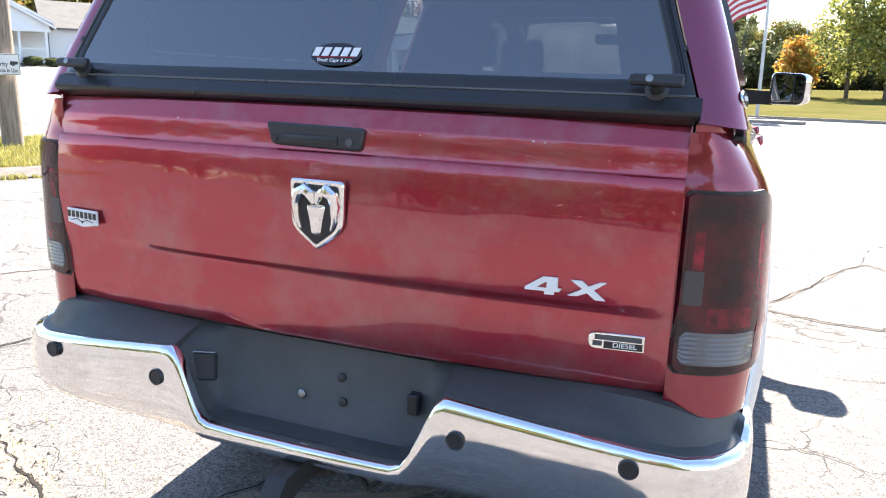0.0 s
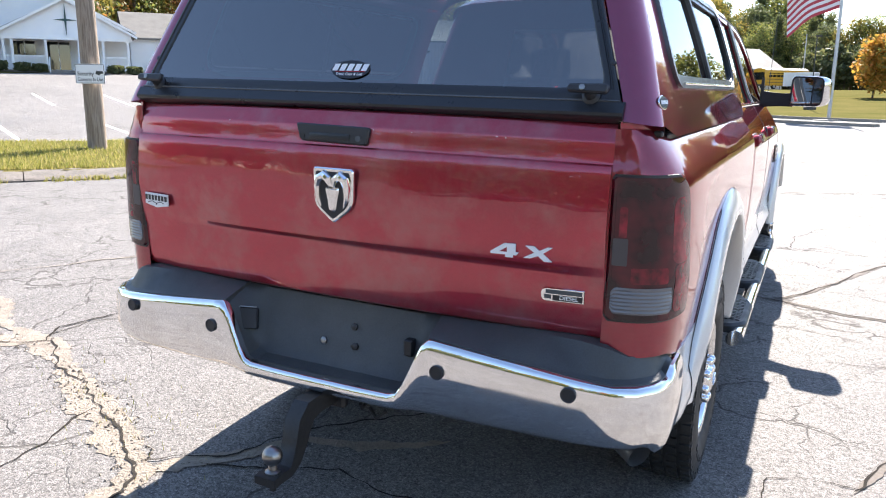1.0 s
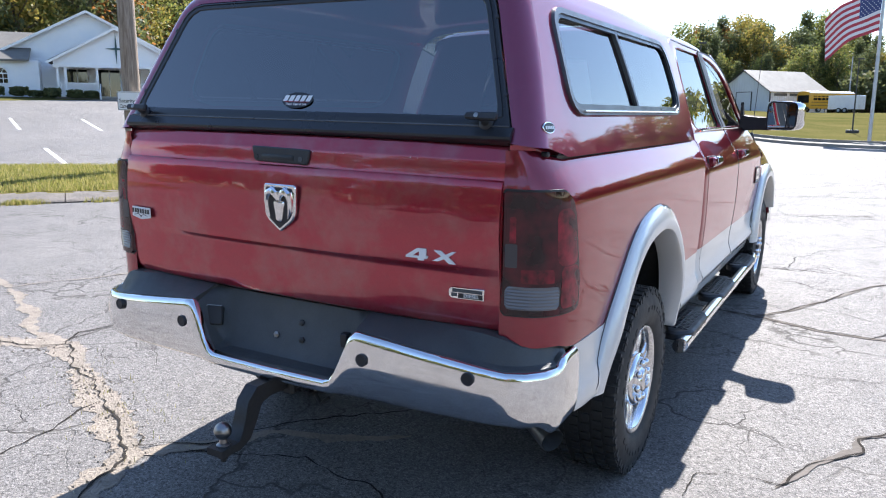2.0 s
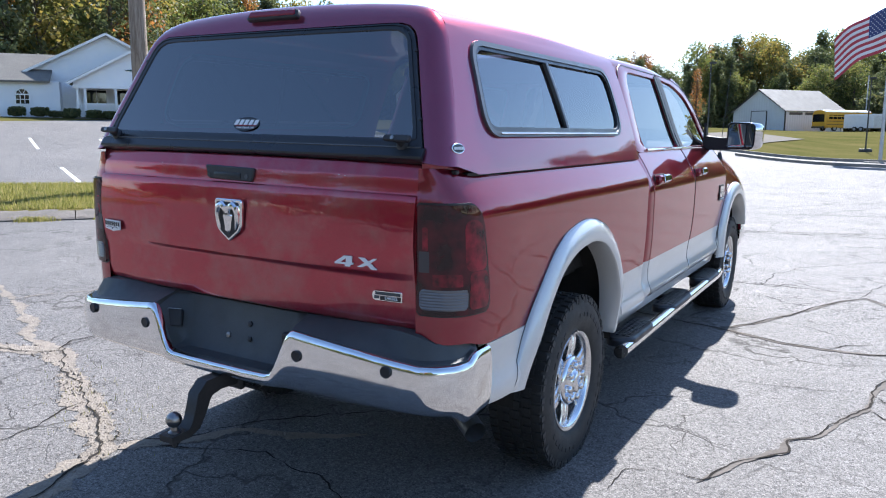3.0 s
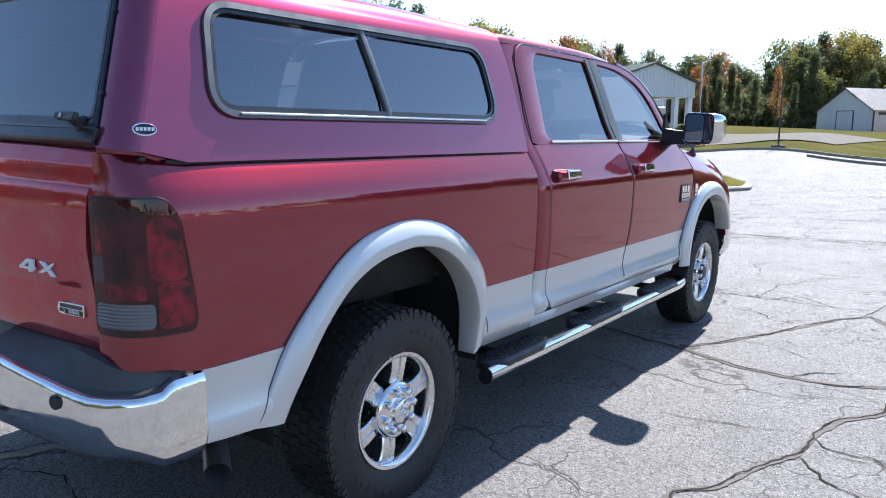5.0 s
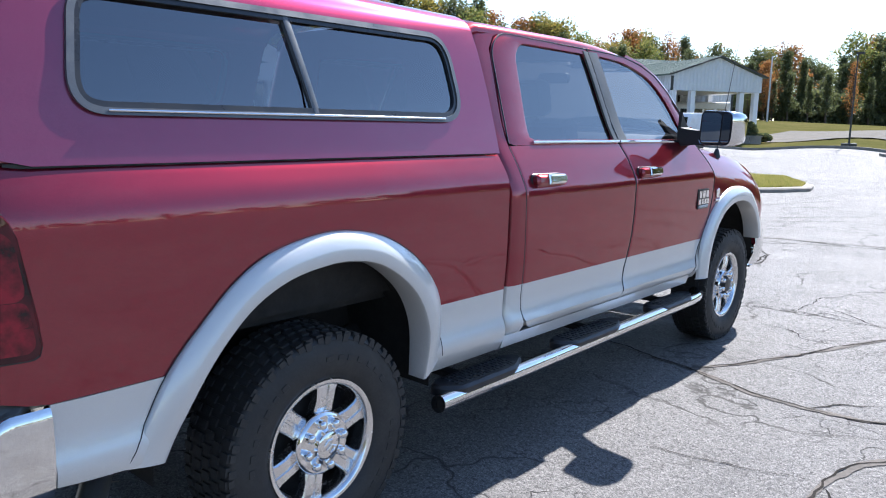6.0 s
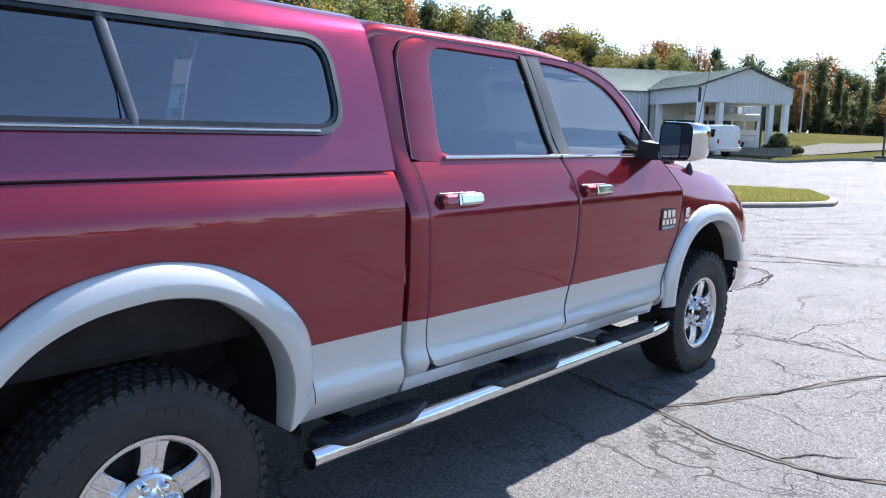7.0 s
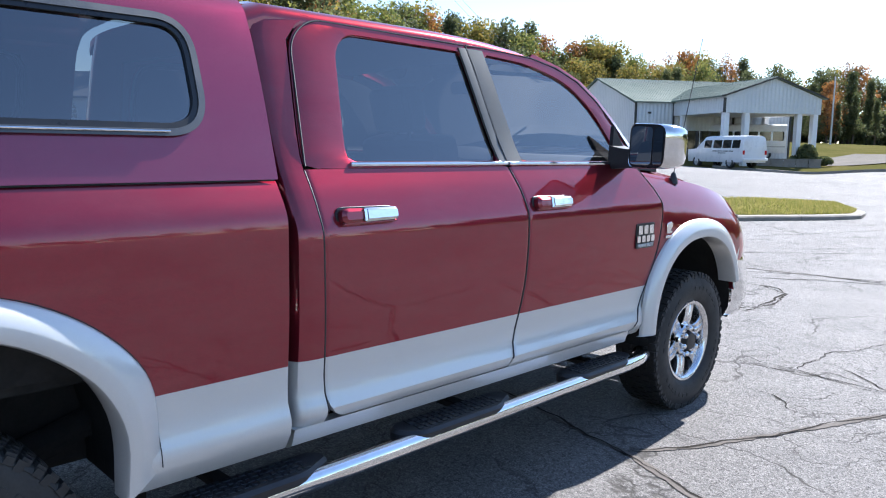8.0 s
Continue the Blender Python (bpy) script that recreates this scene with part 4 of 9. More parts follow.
U1 = ARC[-1]
for side in (1, -1):
    def lamp_part(name, material, parent, *args, label="", **more):
        bm = bmesh.new()
        lamp_patch(bm, *args, **more)
        if side < 0:
            mirrored(bm)
        return part(name, bm, material, parent, label)
    lamp = lamp_part("tail_lamp", BLACK, truck, 0.0, U1 - 0.004, 0.908, 1.292, 0.003, (0.012, 0.03, 0.075, 0.008), slant=0.11, label="smoked dark red tail lamp")
    lamp_part("lens", SMOKED, lamp, 0.005, U1 - 0.010, 0.914, 1.286, 0.010, (0.012, 0.03, 0.072, 0.008), slant=0.11, label="glossy smoked red lens")
    lamp_part("inner_lens", SMOKED, lamp, 0.012, 0.150, 1.012, 1.272, 0.0108, (0.012, 0.012, 0.012, 0.012), depth=0.002, label="smoked inner lens")
    lamp_part("tail_light_strip", SMOKED_RED, lamp, 0.022, 0.040, 1.134, 1.212, 0.0110, (0.003, 0.003, 0.006, 0.006), depth=0.002, label="narrow red tail light strip")
    lamp_part("reflector", SMOKED_GREY, lamp, 0.010, 0.044, 1.060, 1.131, 0.0110, (0.003, 0.003, 0.003, 0.003), depth=0.002, label="smoky grey reflector block")
    lamp_part("stop_band", SMOKED_RED, lamp, 0.054, 0.148, 1.014, 1.056, 0.0110, (0.003, 0.003, 0.008, 0.003), depth=0.002, label="deep red stop light band")
    lamp_part("brake_lens", SMOKED_RED, lamp, 0.160, U1 - 0.034, 1.062, 1.235, 0.0102, (0.03, 0.03, 0.05, 0.03), depth=0.002, slant=0.11, label="deep red brake lens")
    lamp_part("signal_lens", SMOKED_RED, lamp, 0.176, U1 - 0.020, 0.930, 1.060, 0.0102, (0.02, 0.03, 0.02, 0.02), depth=0.002, slant=0.11, label="deep red signal lens")
    lamp_part("reversing_lens", SMOKED_CLEAR, lamp, 0.014, 0.168, 0.932, 1.003, 0.0108, (0.012, 0.012, 0.012, 0.012), depth=0.002, ribs=0.002, label="ribbed grey reversing lens")

# --- bed floor, inner walls and frame ---
bm = bmesh.new()
box(bm, -0.78, 0.78, -1.0, 1.06, 0.80, 0.86)
part("bed_floor", bm, DARK, truck)


def plain(name, *size):
    b = bmesh.new()
    box(b, *size)
    return part(name, b, DARK, truck)


for s in (-1, 1):
    plain("bed_inner_wall", s * 0.80 - 0.03, s * 0.80 + 0.03, -0.98, 1.06, 0.84, 1.36)
    plain("chassis_rail", s * 0.43 - 0.04, s * 0.43 + 0.04, -1.02, 4.4, 0.54, 0.72, 0.01)
plain("bed_front_wall", -0.82, 0.82, 1.02, 1.06, 0.80, 1.36)
plain("engine_tray", -0.60, 0.60, 2.6, 4.4, 0.46, 0.62, 0.03)
plain("cross_member", -0.42, 0.42, 1.0, 1.1, 0.54, 0.64, 0.01)
plain("gearbox", -0.3, 0.35, 1.3, 2.5, 0.42, 0.62, 0.04)
for cy in (0.0, 3.79):
    bm = bmesh.new()
    tube(bm, [(-0.78, cy, 0.40), (0.78, cy, 0.40)], 0.055, 14)
    m = Matrix.Translation((0.0 if cy < 1 else -0.2, cy, 0.40))
    bmesh.ops.create_uvsphere(bm, u_segments=16, v_segments=10, radius=0.17, matrix=m)
    part("axle", bm, DARK, truck)
for s in (-1, 1):
    bm = bmesh.new()
    for k in range(3):
        pts = [(s * 0.54, -0.75 + 1.5 * t, 0.50 - 0.022 * k + 0.16 * (2 * t - 1) ** 2) for t in (i / 12 for i in range(13))]
        tube(bm, pts[k:13 - k], 0.02, 8, squash=2.0)
    part("leaf_spring", bm, DARK, truck)
    bm = bmesh.new()
    tube(bm, [(s * 0.6, 0.15, 0.42), (s * 0.6, 0.32, 0.95)], 0.03, 10)
    part("damper", bm, DARK, truck)

# --- canopy on the bed ---
canopy = truck
CAPSIDE = curve([(1.378, 0.928), (1.42, 0.916), (1.50, 0.891), (1.60, 0.860), (1.72, 0.818), (1.82, 0.780), (1.87, 0.760), (1.905, 0.739), (1.93, 0.716), (1.95, 0.688), (1.968, 0.64), (1.98, 0.57), (1.992, 0.42), (2.0, 0.25), (2.005, 0.0)])
CAPZ = [1.378, 1.40, 1.43, 1.47, 1.51, 1.56, 1.61, 1.66, 1.71, 1.76, 1.81, 1.845, 1.87, 1.89, 1.905, 1.92, 1.932, 1.943, 1.953, 1.961, 1.968, 1.974, 1.98]
WRAP = 0.07


def cap_rear(z, x=0.0):
    """The raked tail of the canopy, a little rounded in plan."""
    return -1.069 + 0.43 * (z - 1.41) + 0.025 * (abs(x) / 0.93) ** 2.5


SECTION = [(CAPSIDE(z), z) for z in CAPZ] + [(0.50, 1.986), (0.40, 1.9932), (0.25, 2.0), (0.12, 2.0038), (0.0, 2.005)]
CREST = SECTION + [(-x, z) for x, z in SECTION[-2::-1]]
WIN = dict(y0=-0.708, y1=0.865, z0=1.508, z1=1.860)


# side windows are cut by laying the wall as two bands and end pieces round the opening
def cap_wall(bm):
    """One side wall with its window opening, from the rail up to the roof bend."""
    zo0, zo1 = 1.378, 1.90
    win = rounded([(WIN["y0"] - 0.02, WIN["z0"]), (WIN["y1"], WIN["z0"]), (WIN["y1"], WIN["z1"]), (WIN["y0"] + 0.05, WIN["z1"])], [0.12, 0.13, 0.12, 0.10], 6)
    rim = [(cap_rear(1.41, 0.93) + WRAP, 1.41), (-0.90, zo0), (1.075, zo0), (1.075, zo1), (cap_rear(zo1, 0.74) + WRAP, zo1)]
    c = (0.06, 1.68)
    n = 96
    a, b = around(win, c, n), around(rim, c, n)
    rings = []
    for t in (k / 14 for k in range(15)):
        rings.append([(CAPSIDE(za + (zb - za) * t), ya + (yb - ya) * t, za + (zb - za) * t) for (ya, za), (yb, zb) in zip(a, b)])
    rings.insert(0, [(x - 0.03, y, z) for x, y, z in rings[0]])
    sweep(bm, rings, cap=False)


both("canopy_side", cap_wall, CAP_RED, canopy, "purple-red painted canopy side")
bm = bmesh.new()
TOP = [(x, z) for x, z in CREST if z >= 1.899]
TOP = [(CAPSIDE(1.90), 1.90)] + [p for p in TOP if p[1] > 1.9005] + [(-CAPSIDE(1.90), 1.90)]
rows = []
for t in [0, 0.01, 0.025, 0.05, 0.09] + [0.09 + 0.91 * k / 20 for k in range(1, 21)]:
    row = []
    for x, z in TOP:
        yr = cap_rear(z, x) + WRAP
        row.append((x, yr + (1.075 - yr) * t, z + (0.012 * math.sin(math.pi * t) ** 2 if z > 1.93 else 0)))
    rows.append(row)
panel(bm, rows, 0.02, way=(0, 0, -1))
part("canopy_roof", bm, CAP_RED, canopy, "purple-red painted canopy roof")


def tail_point(x, z, out=0.0):
    return (x, cap_rear(z, x) - out * 0.87, z + out * 0.49)


# rear surround of the canopy with the lift door in it, rolled forward round its rim
rim_half = [(CAPSIDE(z), z) for z in (1.41, 1.45, 1.50, 1.60, 1.72, 1.82, 1.87, 1.905, 1.92, 1.935, 1.95, 1.961, 1.971, 1.98)] + [(0.42, 1.992), (0.25, 2.0), (0.12, 2.0038), (0.0, 2.005)]
rim = rim_half + [(-x, z) for x, z in rim_half[-2::-1]]
DOOR = [(0.832, 1.424), (0.666, 1.896), (-0.666, 1.896), (-0.832, 1.424)]


def door_line(grow, r=0.075):
    """The lift door's outline, grown by some millimetres."""
    (xa, za), (xb, zb) = DOOR[0], DOOR[1]
    pts = [(xa + grow, za - grow * 0.5), (xb + grow * 0.8, zb + grow), (-xb - grow * 0.8, zb + grow), (-xa - grow, za - grow * 0.5)]
    return rounded(pts, [0.015, r, r, 0.015], 6)


N = 160
c0 = (0, 1.62)
inner, outer_ = around(door_line(0.006), c0, N), around(rim, c0, N)
bm = bmesh.new()
rings = [[tail_point(x, z, -0.03) for x, z in inner], [tail_point(x, z, 0.0) for x, z in inner]]
for t in (0.15, 0.3, 0.45, 0.6, 0.72, 0.82, 0.90, 0.95, 0.98, 0.995, 1.0):
    s = max(0, t - 0.15) / 0.85
    wrap = WRAP * (1 - math.sqrt(max(0, 1 - s * s)))
    rings.append([(lambda p: (p[0], p[1] + wrap, p[2]))(tail_point(xi + (xo - xi) * t, zi + (zo - zi) * t)) for (xi, zi), (xo, zo) in zip(inner, outer_)])
sweep(bm, rings, cap=False)
bmesh.ops.delete(bm, geom=[f for f in bm.faces if f.calc_center_median().z < 1.428 and abs(f.calc_center_median().x) < 0.834], context="FACES")
part("canopy_tail", bm, CAP_RED, canopy, "purple-red canopy tail surround")
# lift door: thin black frame, dark pane, lower rail
glass_outline = rounded([(0.774, 1.497), (0.640, 1.872), (-0.640, 1.872), (-0.774, 1.497)], [0.015, 0.06, 0.06, 0.015], 6)
door_rim = around(door_line(0.0), c0, N)
g_in = around(glass_outline, c0, N)
bm = bmesh.new()
rings = [[tail_point(x, z, -0.02) for x, z in door_rim], [tail_point(x, z, 0.004) for x, z in door_rim]]
for t, o in ((0.10, 0.008), (0.30, 0.009), (0.36, 0.005), (0.46, 0.005), (0.52, 0.008), (0.9, 0.007), (1.0, 0.004), (1.0, 0.0)):
    rings.append([tail_point(x + (gx - x) * t, z + (gz - z) * t, o) for (x, z), (gx, gz) in zip(door_rim, g_in)])
sweep(bm, rings, cap=False)
lift_door = part("lift_door", bm, SATIN, canopy, "black framed dark glass canopy lift door, closed")
bm = bmesh.new()
rows = [[tail_point(-0.829 + 1.658 * k / 24 * 1.0, z, o) for k in range(25)] for z, o in ((1.424, 0.006), (1.427, 0.014), (1.433, 0.017), (1.450, 0.013), (1.462, 0.0105), (1.466, 0.004))]
panel(bm, rows, 0.012, way=(0, 0.9, -0.4))
part("lower_rail", bm, SATIN, lift_door, "satin black lower rail")
# Lighter bead added along the rail's top edge to draw its highlight.
bm = bmesh.new()
tube(bm, [tail_point(-0.815 + 1.63 * k / 16, 1.4655, 0.0095) for k in range(17)], 0.0028, 8)
part("rail_edge", bm, TRIM, lift_door, "lighter bead for the highlight along the lower rail")
bm = bmesh.new()
rows = []
for k in range(13):
    t = k / 12
    z = 1.474 + (1.878 - 1.474) * t
    w = 0.787 - 0.142 * t
    rows.append([tail_point(w * (-1 + 2 * i / 16), z, 0.003) for i in range(17)])
panel(bm, rows, 0)
pane = part("pane", bm, GLASS_CAP, lift_door, "dark tinted lift door pane")
pane.visible_shadow = False
for s in (-1, 1):
    bm = bmesh.new()
    p0 = Vector(tail_point(s * 0.742, 1.476, 0.006))
    lathe(bm, [(0.024, 0), (0.024, 0.006), (0.015, 0.012), (0.012, 0.032), (0.0, 0.034)], 16, facing(p0, (0, -0.9, 0.43)))
    mq = facing(p0 + Vector((0, -0.036, 0.018)), (0, -0.95, 0.31))
    prism(bm, rounded([(-0.052, -0.009), (0.052, -0.0125), (0.054, 0.0125), (-0.050, 0.011)], 0.009, 4), 0.014, mq, 0.004)
    hd = part("lift_handle", bm, BLACK, lift_door, "black T-shaped locking handle")
    bm = bmesh.new()
    lathe(bm, [(0.0075, 0.013), (0.0075, 0.016), (0.005, 0.0165), (0, 0.0165)], 16, mq @ Matrix.Translation((-0.012, 0.001, 0)))
    part("lock", bm, BALL, hd, "small steel key lock")
    for zz in (1.56, 1.795):
        bm = bmesh.new()
        p = Vector(tail_point(s * (0.830 - 0.352 * (zz - 1.424)), zz, 0.003))
        lathe(bm, [(0.008, 0), (0.007, 0.006), (0, 0.008)], 10, facing(p, (0, -0.9, 0.43)))
        part("stop_pad", bm, BLACK, lift_door)
# maker's decal: an oval with lettering
m_dec = facing(Vector(tail_point(0.013, 1.533, 0.005)), (0, -0.87, 0.49))
bm = bmesh.new()
prism(bm, [(0.066 * math.cos(a), 0.030 * math.sin(a)) for a in (2 * math.pi * k / 32 for k in range(32))], 0.0012, m_dec)
part("decal", bm, SATIN, lift_door, "black oval decal with white lettering")
marks("decal_lettering", 5, 0.032, m_dec @ Matrix.Translation((0, 0.006, 0.0022)), WHITE, lift_door, 0.0003, 0.25, 1.15)
words("decal_lettering", "Truck Caps & Lids", 0.0125, m_dec @ Matrix.Translation((0, -0.0165, 0.0022)), WHITE, lift_door, 0.0003, 0.1, 1.0)
bm = bmesh.new()
box(bm, -0.052, 0.052, -0.0082, -0.0066, 0.0012, 0.002, m=m_dec)
part("decal_stripe", bm, RED_LENS, lift_door)

# high brake lamp over the lift door
bm = bmesh.new()
prism(bm, rounded([(-0.135, -0.02), (0.135, -0.02), (0.125, 0.02), (-0.125, 0.02)], 0.012, 3), 0.02, facing(Vector(tail_point(0, 1.952, 0.004)), (0, -0.87, 0.49)), 0.005)
chm = part("high_brake_lamp", bm, BLACK, canopy)
bm = bmesh.new()
prism(bm, rounded([(-0.122, -0.012), (0.122, -0.012), (0.116, 0.013), (-0.116, 0.013)], 0.008, 3), 0.024, facing(Vector(tail_point(0, 1.952, 0.005)), (0, -0.87, 0.49)), 0.004)
part("brake_lens", bm, HIGH_LENS, chm, "red high brake lens")


# canopy side windows
def cap_window(bm, grow, thick, proud, inner_grow):
    base = rounded([(WIN["y0"] - 0.02, WIN["z0"]), (WIN["y1"], WIN["z0"]), (WIN["y1"], WIN["z1"]), (WIN["y0"] + 0.05, WIN["z1"])], [0.12, 0.13, 0.12, 0.10], 10)
    ring = base
    n = len(ring)

    def off(g):
        out = []
        for k, (y, z) in enumerate(ring):
            a, b = Vector(ring[k - 1]), Vector(ring[(k + 1) % n])
            d = (b - a).normalized()
            out.append((y - d.y * g, z + d.x * g))
        return out
    o, i = off(-grow), off(inner_grow)
    rings = []
    for pts, px in ((o, 0.0), (o, proud), (i, proud), (i, -thick)):
        rings.append([(CAPSIDE(z) + px, y, z) for y, z in pts])
    sweep(bm, rings, cap=False)


frames = both("canopy_window", lambda bm: cap_window(bm, 0.002, 0.02, 0.012, 0.018), TRIM, canopy, "dark framed sliding canopy window, closed")
both("inner_frame", lambda bm: cap_window(bm, -0.018, 0.02, 0.007, 0.034), SATIN, frames)


def cap_pane(bm, y0, y1, inset):
    rows = []
    for k in range(9):
        z = WIN["z0"] + 0.02 + (WIN["z1"] - WIN["z0"] - 0.04) * k / 8
        rows.append([(CAPSIDE(z) - inset, y0 + (y1 - y0) * i / 8 + 0.03 * k / 8 * (1 if y0 < -0.5 and i == 0 else 0), z) for i in range(9)])
    panel(bm, rows, 0)


for yy0, yy1, ins in ((-0.70, 0.09, 0.010), (0.06, 0.84, 0.004)):
    for ob in both("pane", lambda bm: cap_pane(bm, yy0, yy1, ins), GLASS_CAP, frames):
        ob.visible_shadow = False


def cap_bar(bm):
    rings = []
    for k in range(9):
        z = WIN["z0"] + 0.012 + (WIN["z1"] - WIN["z0"] - 0.024) * k / 8
        y = 0.095 - 0.05 * k / 8
        x = CAPSIDE(z)
        rings.append([(x - 0.012, y - 0.014, z), (x + 0.006, y - 0.014, z), (x + 0.009, y, z), (x + 0.006, y + 0.014, z), (x - 0.012, y + 0.014, z)])
    sweep(bm, rings)


both("window_bar", cap_bar, TRIM, frames)
both("window_sill", lambda bm: tube(bm, [(CAPSIDE(1.518) + 0.016, -0.62 + 1.36 * k / 10, 1.519) for k in range(11)], 0.004, 8), CHROME, frames, "bright lower window strip")
# seal between canopy and bed rail
both("rail_seal", lambda bm: sweep(bm, [[(0.88, y, 1.366), (0.913, y, 1.367), (0.912, y, 1.384), (0.88, y, 1.385)] for y in (-0.89, -0.3, 0.4, 1.07)]), BLACK, canopy)
# rail caps that close the bed's rear corners under the canopy
both("rail_cap", lambda bm: sweep(bm, [[(max(0.822, corner_x(dx, 1.39) - 0.009), y + 0.024, z) for dx, y in CORNER] + [(0.828, -0.855, z), (0.824, -1.02, z)] for z in (1.35, 1.418)]), RED, canopy)
# canopy badge and rail latch on each side
for s in (1, -1):
    mb = facing((s * (CAPSIDE(1.468) + 0.001), -0.945, 1.468), (s, -0.12, 0.28))
    bm = bmesh.new()
    prism(bm, [(0.035 * math.cos(a), 0.0185 * math.sin(a)) for a in (2 * math.pi * k / 28 for k in range(28))], 0.004, mb, 0.0015)
    bd = part("canopy_badge", bm, CHROME, canopy, "small oval canopy badge")
    bm = bmesh.new()
    prism(bm, [(0.031 * math.cos(a), 0.0148 * math.sin(a)) for a in (2 * math.pi * k / 28 for k in range(28))], 0.005, mb)
    part("badge_field", bm, SATIN, bd)
    marks("badge_lettering", 5, 0.0135, mb @ Matrix.Translation((0, 0, 0.0055)), WHITE, bd, 0.0005, 0.1, 1.2)
    bm = bmesh.new()
    box(bm, s * 0.902 - 0.012, s * 0.902 + 0.012, -0.968, -0.948, 1.382, 1.398, 0.004)
    part("rail_latch", bm, BLACK, canopy)

# --- tailgate ---
GATE = [(0.854, -1.080), (0.862, -1.091), (0.88, -1.0985), (0.90, -1.102), (0.95, -1.1075), (1.00, -1.1085), (1.012, -1.1085), (1.022, -1.1075), (1.028, -1.1080), (1.034, -1.1110), (1.048, -1.1265), (1.055, -1.1285), (1.10, -1.1300), (1.15, -1.129),
        (1.20, -1.127), (1.25, -1.1235), (1.29, -1.119), (1.308, -1.116), (1.315, -1.112), (1.319, -1.105), (1.325, -1.1030), (1.35, -1.1005), (1.372, -1.0980), (1.377, -1.0965), (1.382, -1.0935), (1.394, -1.0875), (1.408, -1.0810), (1.416, -1.0760), (1.4205, -1.068), (1.4228, -1.05), (1.4235, -1.02)]


def gate_y(x, z):
    zs = [g[0] for g in GATE]
    i = max(0, min(len(zs) - 2, max([k for k in range(len(zs)) if zs[k] <= z] or [0])))
    t = min(1, max(0, (z - zs[i]) / (zs[i + 1] - zs[i])))
    y = GATE[i][1] + (GATE[i + 1][1] - GATE[i][1]) * t
    return y + 0.05 * (abs(x) / 0.8) ** 2.2


bm = bmesh.new()
rows = []
for k in range(57):
    x = -0.821 + 1.635 * k / 56
    fade = min(1, max(0, (0.80 - x) / 0.12 if x > 0 else (0.74 + x) / 0.42))
    fade = fade * fade * (3 - 2 * fade)
    side = 0.05 * (abs(x) / 0.8) ** 2.2
    row = []
    for z, y in GATE:
        if 0.96 < z < 1.15:
            plain = -1.104 - (z - 0.96) / 0.19 * 0.0245
            y = plain + (y - plain) * fade
        row.append((x, y + side, z - 0.006 * (x / 0.8) ** 2))
    rows.append(row)
panel(bm, rows, 0.04, way=(0, 1, 0))
gate = part("tailgate", bm, LIT_GATE_RED, truck, "dark red tailgate with a moulded crease and small chips", angle=22)
# handle
mh = facing((0.0, -1.096, 1.349), (0, -1, 0.10))
bm = bmesh.new()
prism(bm, rounded([(-0.125, 0.03), (-0.105, -0.022), (0.125, -0.026), (0.133, 0.026)], 0.012, 3)[::-1], 0.014, mh, 0.004)
gh = part("tailgate_handle", bm, BLACK, gate, "black tailgate handle with lock")
bm = bmesh.new()
box(bm, -0.072, 0.068, -0.017, 0.004, 0.008, 0.017, 0.004, 2, mh)
part("grip", bm, SATIN, gh)
for xx in (-0.098, 0.097):
    bm = bmesh.new()
    lathe(bm, [(0.009, 0.012), (0.009, 0.016), (0.005, 0.016), (0, 0.0155)], 14, mh @ Matrix.Translation((xx, -0.008, 0)))
    part("lock", bm, STEEL if xx < 0 else GREYTRIM, gh)
# shield badge: chrome rim, black field, plain horned shape
ms = facing((0.032, -1.133, 1.184), (0, -1, 0.0)) @ Matrix.Diagonal((0.93, 0.95, 1, 1))
shield = rounded([(-0.075, 0.078), (0.075, 0.078), (0.072, -0.04), (0, -0.092), (-0.072, -0.04)], [0.012, 0.012, 0.03, 0.01, 0.03], 4)
bm = bmesh.new()
prism(bm, shield[::-1], 0.012, ms, 0.004)
sb = part("shield_badge", bm, CHROME, gate, "chrome shield badge with horned shape")
bm = bmesh.new()
prism(bm, [(x * 0.84, y * 0.86) for x, y in shield[::-1]], 0.0125, ms)
part("badge_field", bm, BLACK, sb)
bm = bmesh.new()
muzzle = rounded([(-0.028, 0.02), (0.028, 0.02), (0.018, -0.02), (0.013, -0.055), (-0.013, -0.055), (-0.018, -0.02)], 0.01, 3)
prism(bm, muzzle[::-1], 0.02, ms, 0.006)
for s in (-1, 1):
    pts = [ms @ Vector((s * x, y, 0.014)) for x, y in ((0.004, 0.022), (0.012, 0.045), (0.03, 0.055), (0.048, 0.045), (0.055, 0.02), (0.052, -0.015), (0.042, -0.04))]
    tube(bm, pts, [0.006, 0.014, 0.016, 0.015, 0.012, 0.009, 0.003], 10)
part("horned_shape", bm, CHROME, sb)
